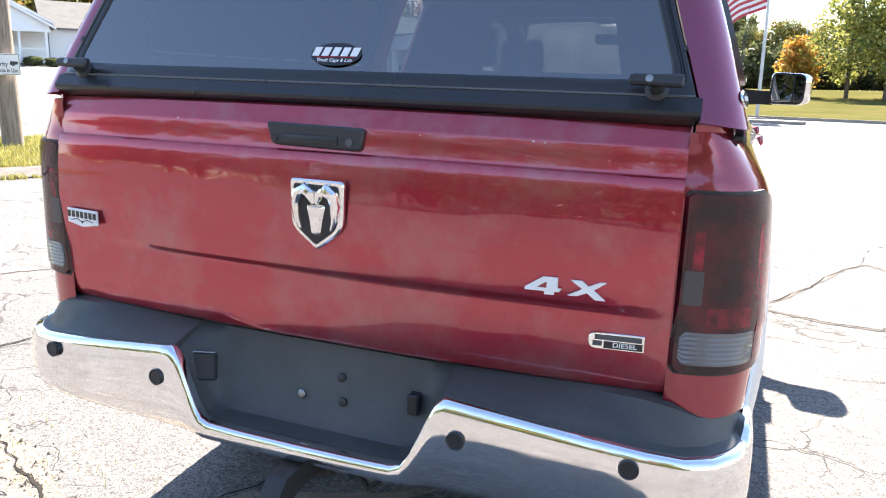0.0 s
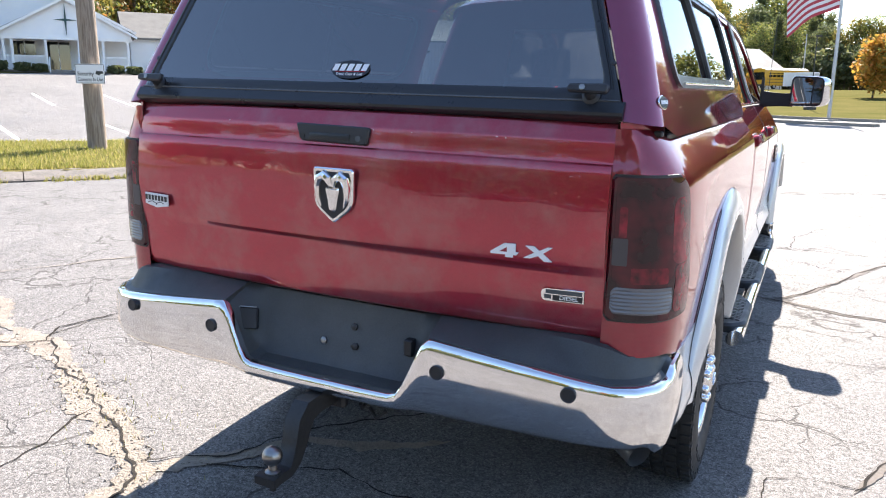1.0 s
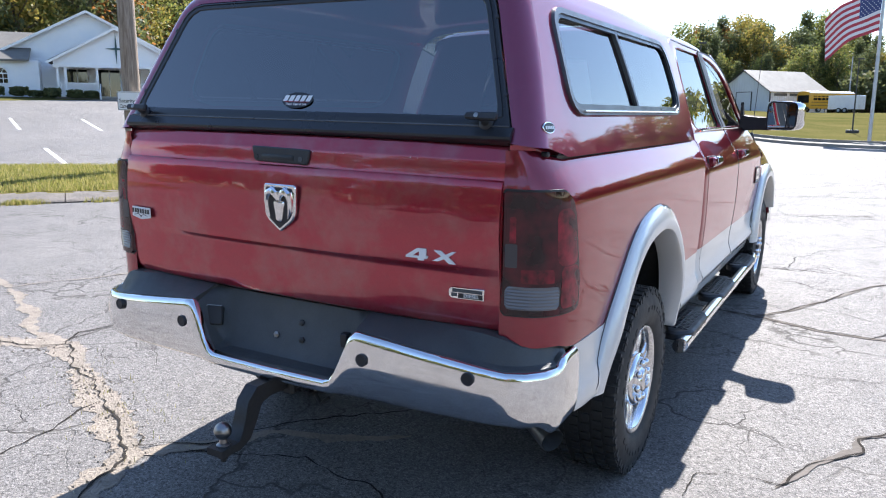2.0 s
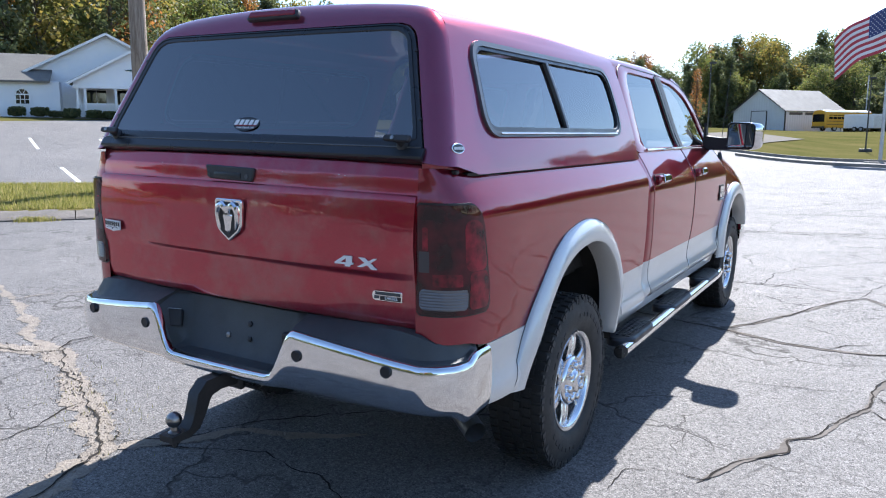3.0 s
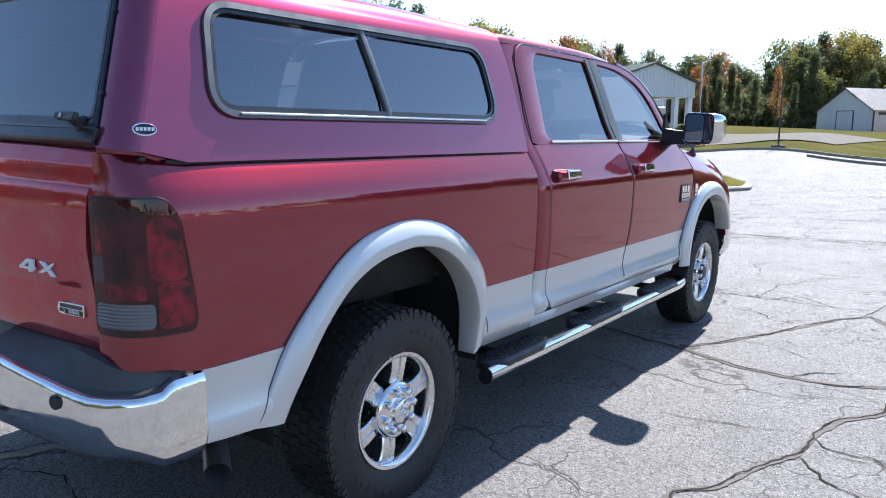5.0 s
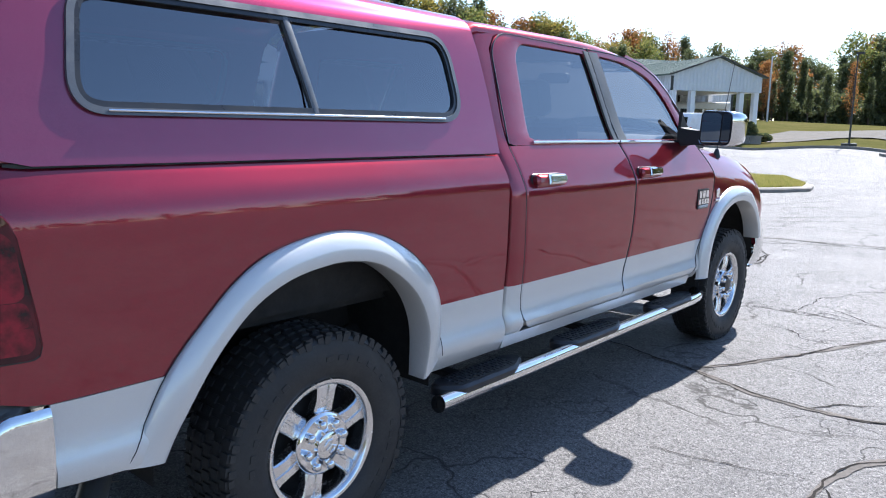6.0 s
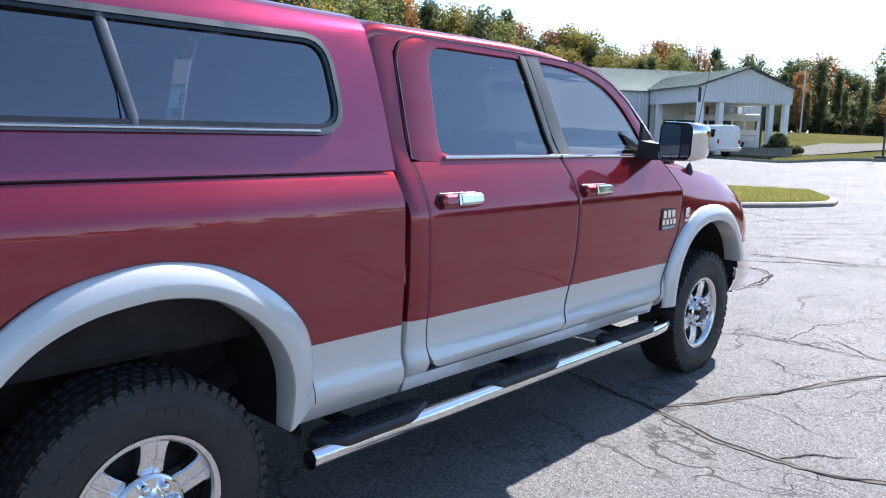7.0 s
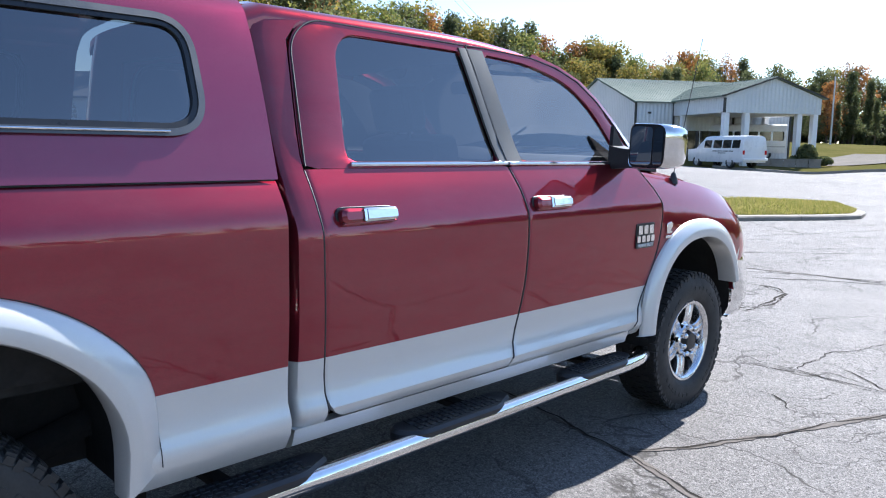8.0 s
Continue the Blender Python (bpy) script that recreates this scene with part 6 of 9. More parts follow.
# roof, windscreen, rear wall
ROOFX = [(0.683, 1.914), (0.680, 1.928), (0.668, 1.944), (0.640, 1.959), (0.57, 1.972), (0.42, 1.982), (0.2, 1.987), (0.0, 1.989)]
bm = bmesh.new()
prof = ROOFX + [(-x, z) for x, z in ROOFX[-2::-1]]
rows = []
for k in range(21):
    t = k / 20
    row = []
    for x, z in prof:
        crown = 1 - (x / 0.70) ** 2
        yf = 2.60 + 0.10 * crown
        y = 1.105 + (yf - 1.105) * t
        dz = -0.035 * max(0, (t - 0.55) / 0.45) ** 2 - 0.03 * max(0, 1 - t / 0.06) ** 2
        row.append((x * (1 - 0.03 * max(0, (t - 0.5) / 0.5) ** 2), y, z + dz))
    rows.append(row)
panel(bm, rows, 0.03, way=(0, 0, -1))
part("cab_roof", bm, RED, truck, "dark red cab roof")
DOOR_EDGE = [(2.60, 1.905), (2.80, 1.868), (2.95, 1.812), (3.07, 1.725), (3.16, 1.63), (3.25, 1.515), (3.34, 1.395)]
SCREEN = [(0.645, 2.63, 1.915), (0.655, 2.82, 1.865), (0.675, 2.98, 1.80), (0.69, 3.12, 1.72), (0.705, 3.24, 1.63), (0.73, 3.37, 1.515), (0.76, 3.50, 1.39)]


def a_pillar(bm):
    rings = []
    for (y, z), (sx, sy, sz) in zip(DOOR_EDGE, SCREEN):
        a, b = Vector((HOUSE(z) - 0.004, y, z)), Vector((sx, sy, sz))
        m_ = (a + b) / 2 + Vector((0.014, 0.012, 0.012))
        rings.append([a + Vector((-0.03, 0, -0.02)), a, m_, b, b + Vector((-0.02, -0.03, -0.02))])
    sweep(bm, rings, closed_ring=False)


def pillar_lining(bm):
    sweep(bm, [[Vector((HOUSE(z) - 0.038, y, z - 0.022)), Vector((sx - 0.026, sy - 0.034, sz - 0.022))] for (y, z), (sx, sy, sz) in zip(DOOR_EDGE, SCREEN)], closed_ring=False)


pillars = both("windscreen_pillar", a_pillar, RED, truck)
both("pillar_lining", pillar_lining, DASH, pillars, "dark inner lining")
bm = bmesh.new()
rows = []
for sx, sy, sz in SCREEN:
    rows.append([(sx * u, sy - 0.004 + 0.16 * (1 - u * u) * (0.65 + 0.35 * (1.95 - sz) / 0.55), sz - 0.004 + 0.01 * (1 - u * u)) for u in (-1 + 2 * k / 14 for k in range(15))])
panel(bm, rows, 0)
part("windscreen", bm, GLASS_LIGHT, truck, "clear windscreen").visible_shadow = False
bm = bmesh.new()
rows = []
for z in (0.52, 1.0, 1.40, 1.45, 1.80, 1.93):
    w = (SIDE(z) if z < 1.41 else HOUSE(z)) - 0.12
    rows.append([(-w, 1.096, z), (-w * 0.5, 1.094, z), (w * 0.5, 1.094, z), (w, 1.096, z)])
panel(bm, rows, 0.02, way=(0, 1, 0), skip=lambda i, j: i == 3 and j == 1)
part("cab_back", bm, RED, truck)
bm = bmesh.new()
panel(bm, [[(x, 1.10, z) for x in (-0.40, 0, 0.40)] for z in (1.44, 1.62, 1.81)], 0)
part("rear_window", bm, GLASS_LIGHT, truck).visible_shadow = False
bm = bmesh.new()
box(bm, -0.86, 0.86, 1.14, 3.30, 0.58, 0.66, 0.02)
for s in (-1, 1):
    box(bm, s * 0.88 - 0.02, s * 0.88 + 0.02, 1.20, 3.25, 0.62, 1.36, 0.01)
part("cab_floor", bm, DASH, truck)
both("door_lining", lambda bm: panel(bm, [[(x, y, z) for z, x in ((1.30, 0.87), (1.38, 0.862), (1.412, 0.845), (1.416, 0.83))] for y in (1.22, 1.8, 2.24, 2.6, 3.2)], 0.02), DASH, truck)
both("frame_lining", lambda bm: ring_frame(bm, R_OUT, R_IN, (1.75, 1.66), 60, -0.024, 0.03), LINING, rear_doors)
both("frame_lining", lambda bm: ring_frame(bm, F_OUT, F_IN, (2.65, 1.62), 70, -0.024, 0.03), LINING, front_doors)
bm = bmesh.new()
rows = []
for k in range(9):
    y = 1.13 + 1.47 * k / 8
    rows.append([(0.665 * u, y, 1.93 - 0.03 * u * u - 0.03 * max(0, (k - 5) / 3) ** 2) for u in (-1 + 2 * i / 10 for i in range(11))])
panel(bm, rows, 0)
part("roof_lining", bm, LINING, truck)
bm = bmesh.new()
rows = []
for z, y in ((1.02, 3.0), (1.20, 2.93), (1.33, 2.92), (1.405, 2.96), (1.44, 3.06), (1.445, 3.22), (1.42, 3.38)):
    rows.append([(0.83 * u * (1 - 0.08 * (y - 2.9)), y + 0.07 * (1 - u * u), z + (0.03 if -0.8 < u < -0.2 and z > 1.3 else 0)) for u in (-1 + 2 * k / 12 for k in range(13))])
panel(bm, rows, 0.05, way=(0, 1, -0.5))
part("dashboard", bm, DASH, truck, "dark dashboard")
bm = bmesh.new()
mw = Matrix.Translation((-0.40, 2.80, 1.26)) @ Matrix.Rotation(radians(62), 4, "X")
ring = [[mw @ Vector(((0.19 + 0.016 * math.cos(b)) * math.cos(a), (0.19 + 0.016 * math.cos(b)) * math.sin(a), 0.016 * math.sin(b))) for b in (2 * math.pi * j / 8 for j in range(8))] for a in (2 * math.pi * i / 32 for i in range(32))]
sweep(bm, ring, loop=True)
for a in (0.2, math.pi - 0.2, -math.pi / 2):
    tube(bm, [mw @ Vector((0, 0, -0.02)), mw @ Vector((0.185 * math.cos(a), 0.185 * math.sin(a), 0))], 0.016, 8)
tube(bm, [mw @ Vector((0, 0, 0)), (-0.40, 3.1, 1.12)], 0.035, 10)
part("steering_wheel", bm, BLACK, truck)


def seat(bm, x, y, w, lean, head=True):
    box(bm, x - w / 2, x + w / 2, y, y + 0.50, 0.78, 0.98, 0.05, 3)
    m = Matrix.Translation((x, y + 0.04, 0.95)) @ Matrix.Rotation(radians(lean), 4, "X")
    box(bm, -w / 2, w / 2, -0.09, 0.07, 0, 0.60, 0.05, 3, m)
    if head:
        for hx in ((0,) if w < 0.8 else (-0.45, 0.45)):
            box(bm, hx - 0.13, hx + 0.13, -0.09, 0.03, 0.63, 0.83, 0.045, 3, m)
            for q in (-0.05, 0.05):
                tube(bm, [m @ Vector((hx + q, -0.03, 0.55)), m @ Vector((hx + q, -0.03, 0.68))], 0.008, 6)


for sx in (-0.40, 0.40):
    bm = bmesh.new()
    seat(bm, sx, 2.22, 0.52, 16)
    part("front_seat", bm, SEAT, truck, "dark leather front seat")
bm = bmesh.new()
seat(bm, 0, 1.35, 1.4, 10)
part("rear_bench", bm, SEAT, truck, "dark leather rear bench")
bm = bmesh.new()
prism(bm, rounded([(-0.12, -0.03), (0.12, -0.03), (0.12, 0.04), (-0.12, 0.04)], 0.03, 3), 0.03, facing((0, 2.92, 1.80), (0, -1, 0)))
part("rear_view_mirror", bm, BLACK, truck)

# --- front wings, bonnet, nose ---
WING_TOP = curve([(3.2, 1.385), (3.45, 1.358), (3.8, 1.314), (4.1, 1.268), (4.35, 1.208), (4.6, 1.13), (4.7, 1.09)])


def wing_low(y):
    f = arch(3.80, 0.525, 0.53, 0.52)(y)
    return f if f else (0.53 if y < 3.8 else 0.80)


def wing(bm):
    ys = [3.14, 3.17, 3.20, 3.24, 3.28, 3.31, 3.34, 3.37, 3.40] + [3.40 + 1.02 * k / 20 for k in range(1, 21)] + [4.46, 4.50, 4.54, 4.58]
    vs = [k / 16 for k in range(17)]
    rows = []
    for y in ys:
        top = WING_TOP(y)
        lo = wing_low(y)
        col = []
        nose = max(0, (y - 4.3) / 0.3)
        for v in vs:
            z = lo + (top - lo) * v
            u = max(0, (z - (top - 0.32)) / 0.32)
            x = min(SIDE(min(z, 1.12)), 0.994) - 0.14 * u ** 2.3 - 0.075 * nose ** 2
            yy = y
            if y < 3.40:
                yy = max(y, FRONT_SEAM(z) + 0.003) if y > 3.141 else FRONT_SEAM(z) + 0.003
            col.append((x, yy, z))
        rows.append(col)
    panel(bm, rows, 0.03, mi=lambda i, j: 1 if rows[i][j + 1][2] <= SPLIT + 0.02 else 0)


both("front_wing", wing, [RED, SILVER], truck, "dark red front wing with silver lower edge")


def bonnet(bm):
    rows = []
    for k in range(25):
        y = 3.53 + 1.20 * k / 24
        t = k / 24
        edge = WING_TOP(min(y, 4.55)) + 0.012 + 0.018 * (1 - t)
        row = []
        for i in range(17):
            u = -1 + i / 8
            a = abs(u)
            w = 0.835 - 0.03 * t - 0.10 * max(0, t - 0.75) * 4 * 0.25
            bulge = 0.055 * (1 - min(1, max(0, (a - 0.45) / 0.35))) ** 1.0
            dropf = 0.16 * max(0, (t - 0.82) / 0.18) ** 2
            yy = y + 0.12 * (1 - u * u) * t + (0.10 * (1 - u * u) * (1 - t))
            z = edge + 0.02 * (1 - u * u) + bulge * rise(0.0, 0.3, t) * (1 - 0.2 * t) - dropf - 0.03 * max(0, a - 0.9) * 10
            row.append((u * w, yy, z))
        rows.append(row)
    panel(bm, rows, 0.04, way=(0, 0, -1))


bm = bmesh.new()
bonnet(bm)
part("bonnet", bm, RED, truck, "dark red bonnet with raised centre", angle=40)
bm = bmesh.new()
rows = []
for y, z in ((3.43, 1.405), (3.52, 1.40), (3.62, 1.39)):
    rows.append([(0.80 * u, y + 0.14 * (1 - u * u), z + 0.012 * (1 - u * u)) for u in (-1 + k / 6 for k in range(13))])
panel(bm, rows, 0.03, way=(0, 0, -1))
part("scuttle", bm, BLACK, truck)
for s in (-1, 1):
    bm = bmesh.new()
    tube(bm, [(s * 0.1 - 0.45, 3.62, 1.42), (s * 0.25 - 0.1, 3.58, 1.45), (s * 0.3 + 0.15, 3.52, 1.47)], 0.008, 6)
    part("wiper", bm, BLACK, truck)
bm = bmesh.new()
box(bm, -0.62, 0.62, 4.58, 4.76, 0.86, 1.08, 0.04, 2)
grille = part("grille", bm, SATIN, truck)
bm = bmesh.new()
for a, b in (((-0.62, 4.76, 1.06), (0.62, 4.76, 1.06)), ((-0.60, 4.80, 0.86), (0.60, 4.80, 0.86)), ((-0.62, 4.75, 1.06), (-0.60, 4.78, 0.86)), ((0.62, 4.75, 1.06), (0.60, 4.78, 0.86))):
    tube(bm, [a, b], 0.045, 10)
part("grille_surround", bm, CHROME, grille)
bm = bmesh.new()
for k in range(7):
    tube(bm, [(-0.58, 4.78, 0.89 + 0.024 * k), (0.58, 4.78, 0.89 + 0.024 * k)], 0.008, 6)
part("grille_bars", bm, CHROME, grille)


def head_lamp(bm):
    rows = []
    for v in range(7):
        z = 0.86 + 0.22 * v / 6
        rows.append([(x, y - 0.06 * (v / 6), z) for x, y in ((0.66, 4.72), (0.74, 4.70), (0.82, 4.66), (0.88, 4.60), (0.91, 4.54))])
    panel(bm, rows, 0.05, way=(0, -1, 0))


HEAD = glass("headlamp cover", (0.75, 0.77, 0.78), 1.5)
hl = both("head_lamp", lambda bm: box(bm, 0.66, 0.86, 4.46, 4.62, 0.86, 1.06, 0.03, 2), CHROME, truck, "clear headlamp")
both("lamp_cover", head_lamp, HEAD, hl)


def front_bumper_half(bm):
    plan = [(0.0, 4.93), (0.3, 4.92), (0.6, 4.88), (0.8, 4.80), (0.92, 4.68), (0.985, 4.52), (1.0, 4.40), (0.985, 4.34)]
    rows = []
    for x, y in plan:
        rows.append([(x - (0.02 if x > 0.5 else 0) * (o > 0), y - o, z) for z, o in ((0.47, 0.05), (0.50, 0.012), (0.56, 0.0), (0.68, 0.0), (0.76, 0.006), (0.80, 0.02), (0.82, 0.06))])
    panel(bm, rows, 0.03, way=(0, -1, 0))


both("front_bumper", front_bumper_half, CHROME, truck, "chrome front bumper")

# --- wheels ---
TYRE_W = 0.265


LUG = None


def lug_caps(hub, ring):
    """Eight separate nut caps on one shared mesh."""
    global LUG
    if LUG is None:
        bm = bmesh.new()
        lathe(bm, [(0.0175, 0.095), (0.0175, 0.124), (0.015, 0.132), (0.009, 0.137), (0, 0.138)], 14)
        LUG = finish("lug_cap", bm, CHROME)
    for k in range(8):
        a = 2 * math.pi * (k + 0.5) / 8
        ob = new("lug_cap", LUG)
        ob.parent = hub
        ob.location = (ring * math.cos(a), ring * math.sin(a), 0)


def build_wheel(cover):
    w = new("wheel")
    w.parent = truck
    prof = []
    half = TYRE_W / 2
    shape = [(0.232, 0.098), (0.240, 0.112), (0.262, 0.124), (0.30, 0.1325), (0.335, 0.131), (0.362, 0.125), (0.374, 0.121), (0.376, 0.124), (0.384, 0.121), (0.393, 0.110), (0.396, 0.098), (0.397, 0.06), (0.398, 0.0)]
    prof = [(r, h) for r, h in shape] + [(r, -h) for r, h in shape[-2::-1]]
    bm = bmesh.new()
    lathe(bm, prof + [(0.225, -0.09), (0.225, 0.09)], 72, closed=True)
    tyre = part("tyre", bm, RUBBER, w, "black all-terrain tyre", angle=40)
    bm = bmesh.new()
    n = 58
    for k in range(n):
        a = 2 * math.pi * k / n
        for h, wd, dz, r0, r1 in ((0.102, 0.034, 0.0, 0.385, 0.4035), (0.055, 0.036, 0.5, 0.394, 0.4045), (0.006, 0.036, 0.0, 0.394, 0.405), (-0.043, 0.036, 0.5, 0.394, 0.4045), (-0.102, 0.034, 0.5, 0.385, 0.4035)):
            m = Matrix.Rotation(a + dz * 2 * math.pi / n, 4, "Z")
            box(bm, r0, r1, -0.0135, 0.0135, h - wd / 2, h + wd / 2, 0.0, 1, m @ Matrix.Rotation(0.0, 4, "X"))
        for sgn in (1, -1):
            m = Matrix.Rotation(a + (0.25 if k % 2 else 0) * 2 * math.pi / n, 4, "Z")
            r0 = 0.366 if k % 2 else 0.374
            box(bm, r0, 0.395, -0.012, 0.012, sgn * 0.119 - 0.006, sgn * 0.119 + 0.006, 0.0, 1, m)
    tagged(part("tread", bm, RUBBER, tyre, smooth=False), kind="stuff")
    # sidewall rib and a broken raised ring
    bm = bmesh.new()
    for k in range(40):
        if k % 10 in (0, 1, 2, 3, 4, 5, 6):
            a0 = 2 * math.pi * k / 40
            box(bm, 0.305, 0.325, -0.014, 0.014 * (1 - 0.4 * (k % 3 == 0)), 0.131, 0.1345, 0.001, 1, Matrix.Rotation(a0, 4, "Z"))
    tagged(part("sidewall_lettering", bm, RUBBER, tyre, smooth=False), kind="stuff")
    bm = bmesh.new()
    lathe(bm, [(0.232, 0.100), (0.236, 0.108), (0.233, 0.114), (0.222, 0.113), (0.213, 0.106), (0.207, 0.085), (0.203, 0.05), (0.205, -0.09), (0.232, -0.10)], 64)
    rim = part("rim", bm, POLISHED, w, "polished alloy wheel rim", angle=50)
    for k in range(6):
        bm = bmesh.new()
        a = 2 * math.pi * k / 6 + 0.26
        m = Matrix.Rotation(a, 4, "Z")
        rings = []
        for r, wd, h in ((0.085, 0.044, 0.074), (0.11, 0.041, 0.086), (0.15, 0.039, 0.091), (0.188, 0.042, 0.090), (0.205, 0.050, 0.088), (0.218, 0.062, 0.084)):
            g = 0.006
            rings.append([m @ Vector(p) for p in ((r, -wd, h - 0.04), (r, -wd, h - 0.006), (r, -wd + 0.006, h), (r, -0.008, h), (r, -0.004, h - g), (r, 0.004, h - g), (r, 0.008, h), (r, wd - 0.006, h), (r, wd, h - 0.006), (r, wd, h - 0.04))])
        sweep(bm, rings)
        part("spoke", bm, POLISHED, rim, angle=30)
    bm = bmesh.new()
    lathe(bm, [(0.21, -0.02), (0.0, -0.02)], 32)
    lathe(bm, [(0.165, -0.019), (0.165, 0.012), (0.10, 0.016), (0.06, 0.03)], 32)
    part("brake_disc", bm, DARK, w)
    bm = bmesh.new()
    if cover:
        lathe(bm, [(0.116, 0.066), (0.116, 0.096), (0.112, 0.105), (0.104, 0.110), (0.096, 0.108), (0.060, 0.116), (0.052, 0.122), (0.048, 0.134), (0.040, 0.139), (0.0, 0.142)], 48)
        hub = part("hub_cover", bm, CHROME, w, "chrome eight-nut hub cover")
        lug_caps(hub, 0.080)
        bm = bmesh.new()
        for s in (-1, 1):
            tube(bm, [(0.004 * s, 0.01, 0.142), (0.015 * s, 0.018, 0.1425), (0.024 * s, 0.006, 0.142), (0.02 * s, -0.014, 0.1415)], [0.003, 0.006, 0.005, 0.002], 8)
        tube(bm, [(0, 0.01, 0.142), (0, -0.018, 0.142)], [0.008, 0.004], 8)
        part("hub_motif", bm, POLISHED, hub)
    else:
        lathe(bm, [(0.100, 0.062), (0.100, 0.096), (0.094, 0.104), (0.062, 0.106), (0.058, 0.092)], 40)
        hub = part("hub_cover", bm, CHROME, w, "chrome hub ring")
        lug_caps(hub, 0.079)
        bm = bmesh.new()
        lathe(bm, [(0.055, 0.05), (0.055, 0.118), (0.048, 0.128), (0.03, 0.13), (0, 0.13)], 24)
        part("axle_hub", bm, STEEL, hub)
    return w


for x, y, turn, cover in ((0.866, 0.055, 90, True), (-0.866, 0.055, -90, True), (0.872, 3.79, 90, False), (-0.872, 3.79, -90, False)):
    wh = build_wheel(cover)
    wh.matrix_basis = Matrix.Translation((x, y, 0.385 if y < 1 else 0.393)) @ Matrix.Rotation(radians(turn), 4, "Y") @ Matrix.Rotation(0.615, 4, "Z")


# --- side steps ---
def step_tube(bm):
    tube(bm, [(1.03, 0.60, 0.394), (1.03, 1.2, 0.397), (1.03, 2.4, 0.403), (1.03, 3.04, 0.406), (1.022, 3.16, 0.407), (1.0, 3.25, 0.408), (0.95, 3.30, 0.409)], 0.041, 20, squash=0.85)


steps_ = both("side_step", step_tube, CHROME, truck, "chrome tubular side step with black pads", 60)
for y0, y1 in ((0.64, 1.22), (1.53, 2.17), (2.56, 3.13)):
    def pad(bm):
        o = rounded([(y0, 0.02), (y0 + 0.07, -0.044), (y1 - 0.13, -0.044), (y1, 0.02), (y1, 0.075), (y1 - 0.05, 0.105), (y0 + 0.05, 0.105), (y0, 0.075)], 0.035, 4)
        m = Matrix(((0, -1, 0, 1.022), (1, 0, 0, 0), (0, 0, 1, 0.405), (0, 0, 0, 1)))
        prism(bm, o, 0.042, m, 0.012)
    pads = both("step_pad", pad, BLACK, steps_, "black ribbed step pad")

    def ribs(bm):
        n = 15
        for k in range(n):
            y = y0 + 0.09 + (y1 - y0 - 0.20) * k / (n - 1)
            for j, x in enumerate((0.945, 0.972, 0.999, 1.026)):
                w = 0.012 if (k + j) % 2 else 0.007
                box(bm, x - 0.010, x + 0.010, y - w, y + w, 0.446, 0.4515, 0.001)
    tagged(both("tread_ribs", ribs, SATIN, pads)[0], kind="stuff")
for by in (0.9, 2.0, 2.95):
    both("step_bracket", lambda bm: box(bm, 0.70, 1.02, by - 0.03, by + 0.03, 0.385, 0.415, 0.005), DARK, steps_)


# --- door mirrors ---
def mirror_shell(bm):
    """Rounded housing: a rearward glass, with the outer end of the shell bulging out and forward past it."""
    out = rounded([(1.052, 1.405), (1.262, 1.405), (1.268, 1.605), (1.060, 1.612)], [0.035, 0.05, 0.05, 0.035], 6)
    c = (1.16, 1.507)
    o = around(out, c, 48)
    rings = []
    for y, k, push in ((2.890, 0.93, 0.0), (2.882, 0.985, 0.0), (2.888, 1.0, 0.006), (2.905, 1.0, 0.022), (2.93, 0.995, 0.037), (2.965, 0.97, 0.048), (3.00, 0.92, 0.05), (3.035, 0.80, 0.045), (3.055, 0.60, 0.04), (3.06, 0.3, 0.02)):
        rings.append([(c[0] + (x - c[0]) * k + push * min(1, max(0, (x - 1.06) / 0.2)), y - 0.2 * (x - c[0]) * k, c[1] + (z - c[1]) * k) for x, z in o])
    sweep(bm, rings)


mirrors = both("door_mirror", mirror_shell, CHROME, truck, "large chrome-backed door mirror", 60)
MIRROR_PLANE = Matrix(((1, 0, 0, 0), (-0.2, 0, -1, 3.1165), (0, 1, 0, 0), (0, 0, 0, 1)))


def mirror_sheet(bm, x0, x1, z0, z1, lift, r):
    prism(bm, rounded([(x0, z0), (x1, z0), (x1 + 0.004, z1 - 0.005), (x0 + 0.006, z1)], r, 5), 0.002, MIRROR_PLANE @ Matrix.Translation((0, 0, lift)))


both("mirror_bezel", lambda bm: mirror_sheet(bm, 1.056, 1.258, 1.411, 1.606, 0.0, 0.04), SATIN, mirrors)
both("mirror_pane", lambda bm: mirror_sheet(bm, 1.066, 1.190, 1.420, 1.598, 0.003, 0.025), MIRROR, mirrors, "mirror glass")
both("mirror_pane", lambda bm: mirror_sheet(bm, 1.197, 1.250, 1.420, 1.594, 0.003, 0.02), DARKMIRROR, mirrors, "convex blind-spot mirror glass")


def mirror_arm(bm):
    rings = []
    for x, y, h, d in ((0.865, 3.10, 0.06, 0.07), (0.93, 3.06, 0.05, 0.055), (1.0, 3.02, 0.045, 0.045), (1.08, 2.98, 0.045, 0.045)):
        rings.append([(x, y - d, 1.445 - h), (x, y + d, 1.445 - h), (x, y + d, 1.445 + h), (x, y - d, 1.445 + h)])
    sweep(bm, rings)
    prism(bm, [(3.04, 1.42), (3.22, 1.42), (3.05, 1.60)], 0.02, Matrix(((0, 0, 1, 0.855), (1, 0, 0, 0), (0, 1, 0, 0), (0, 0, 0, 1))))


both("mirror_arm", mirror_arm, BLACK, mirrors)

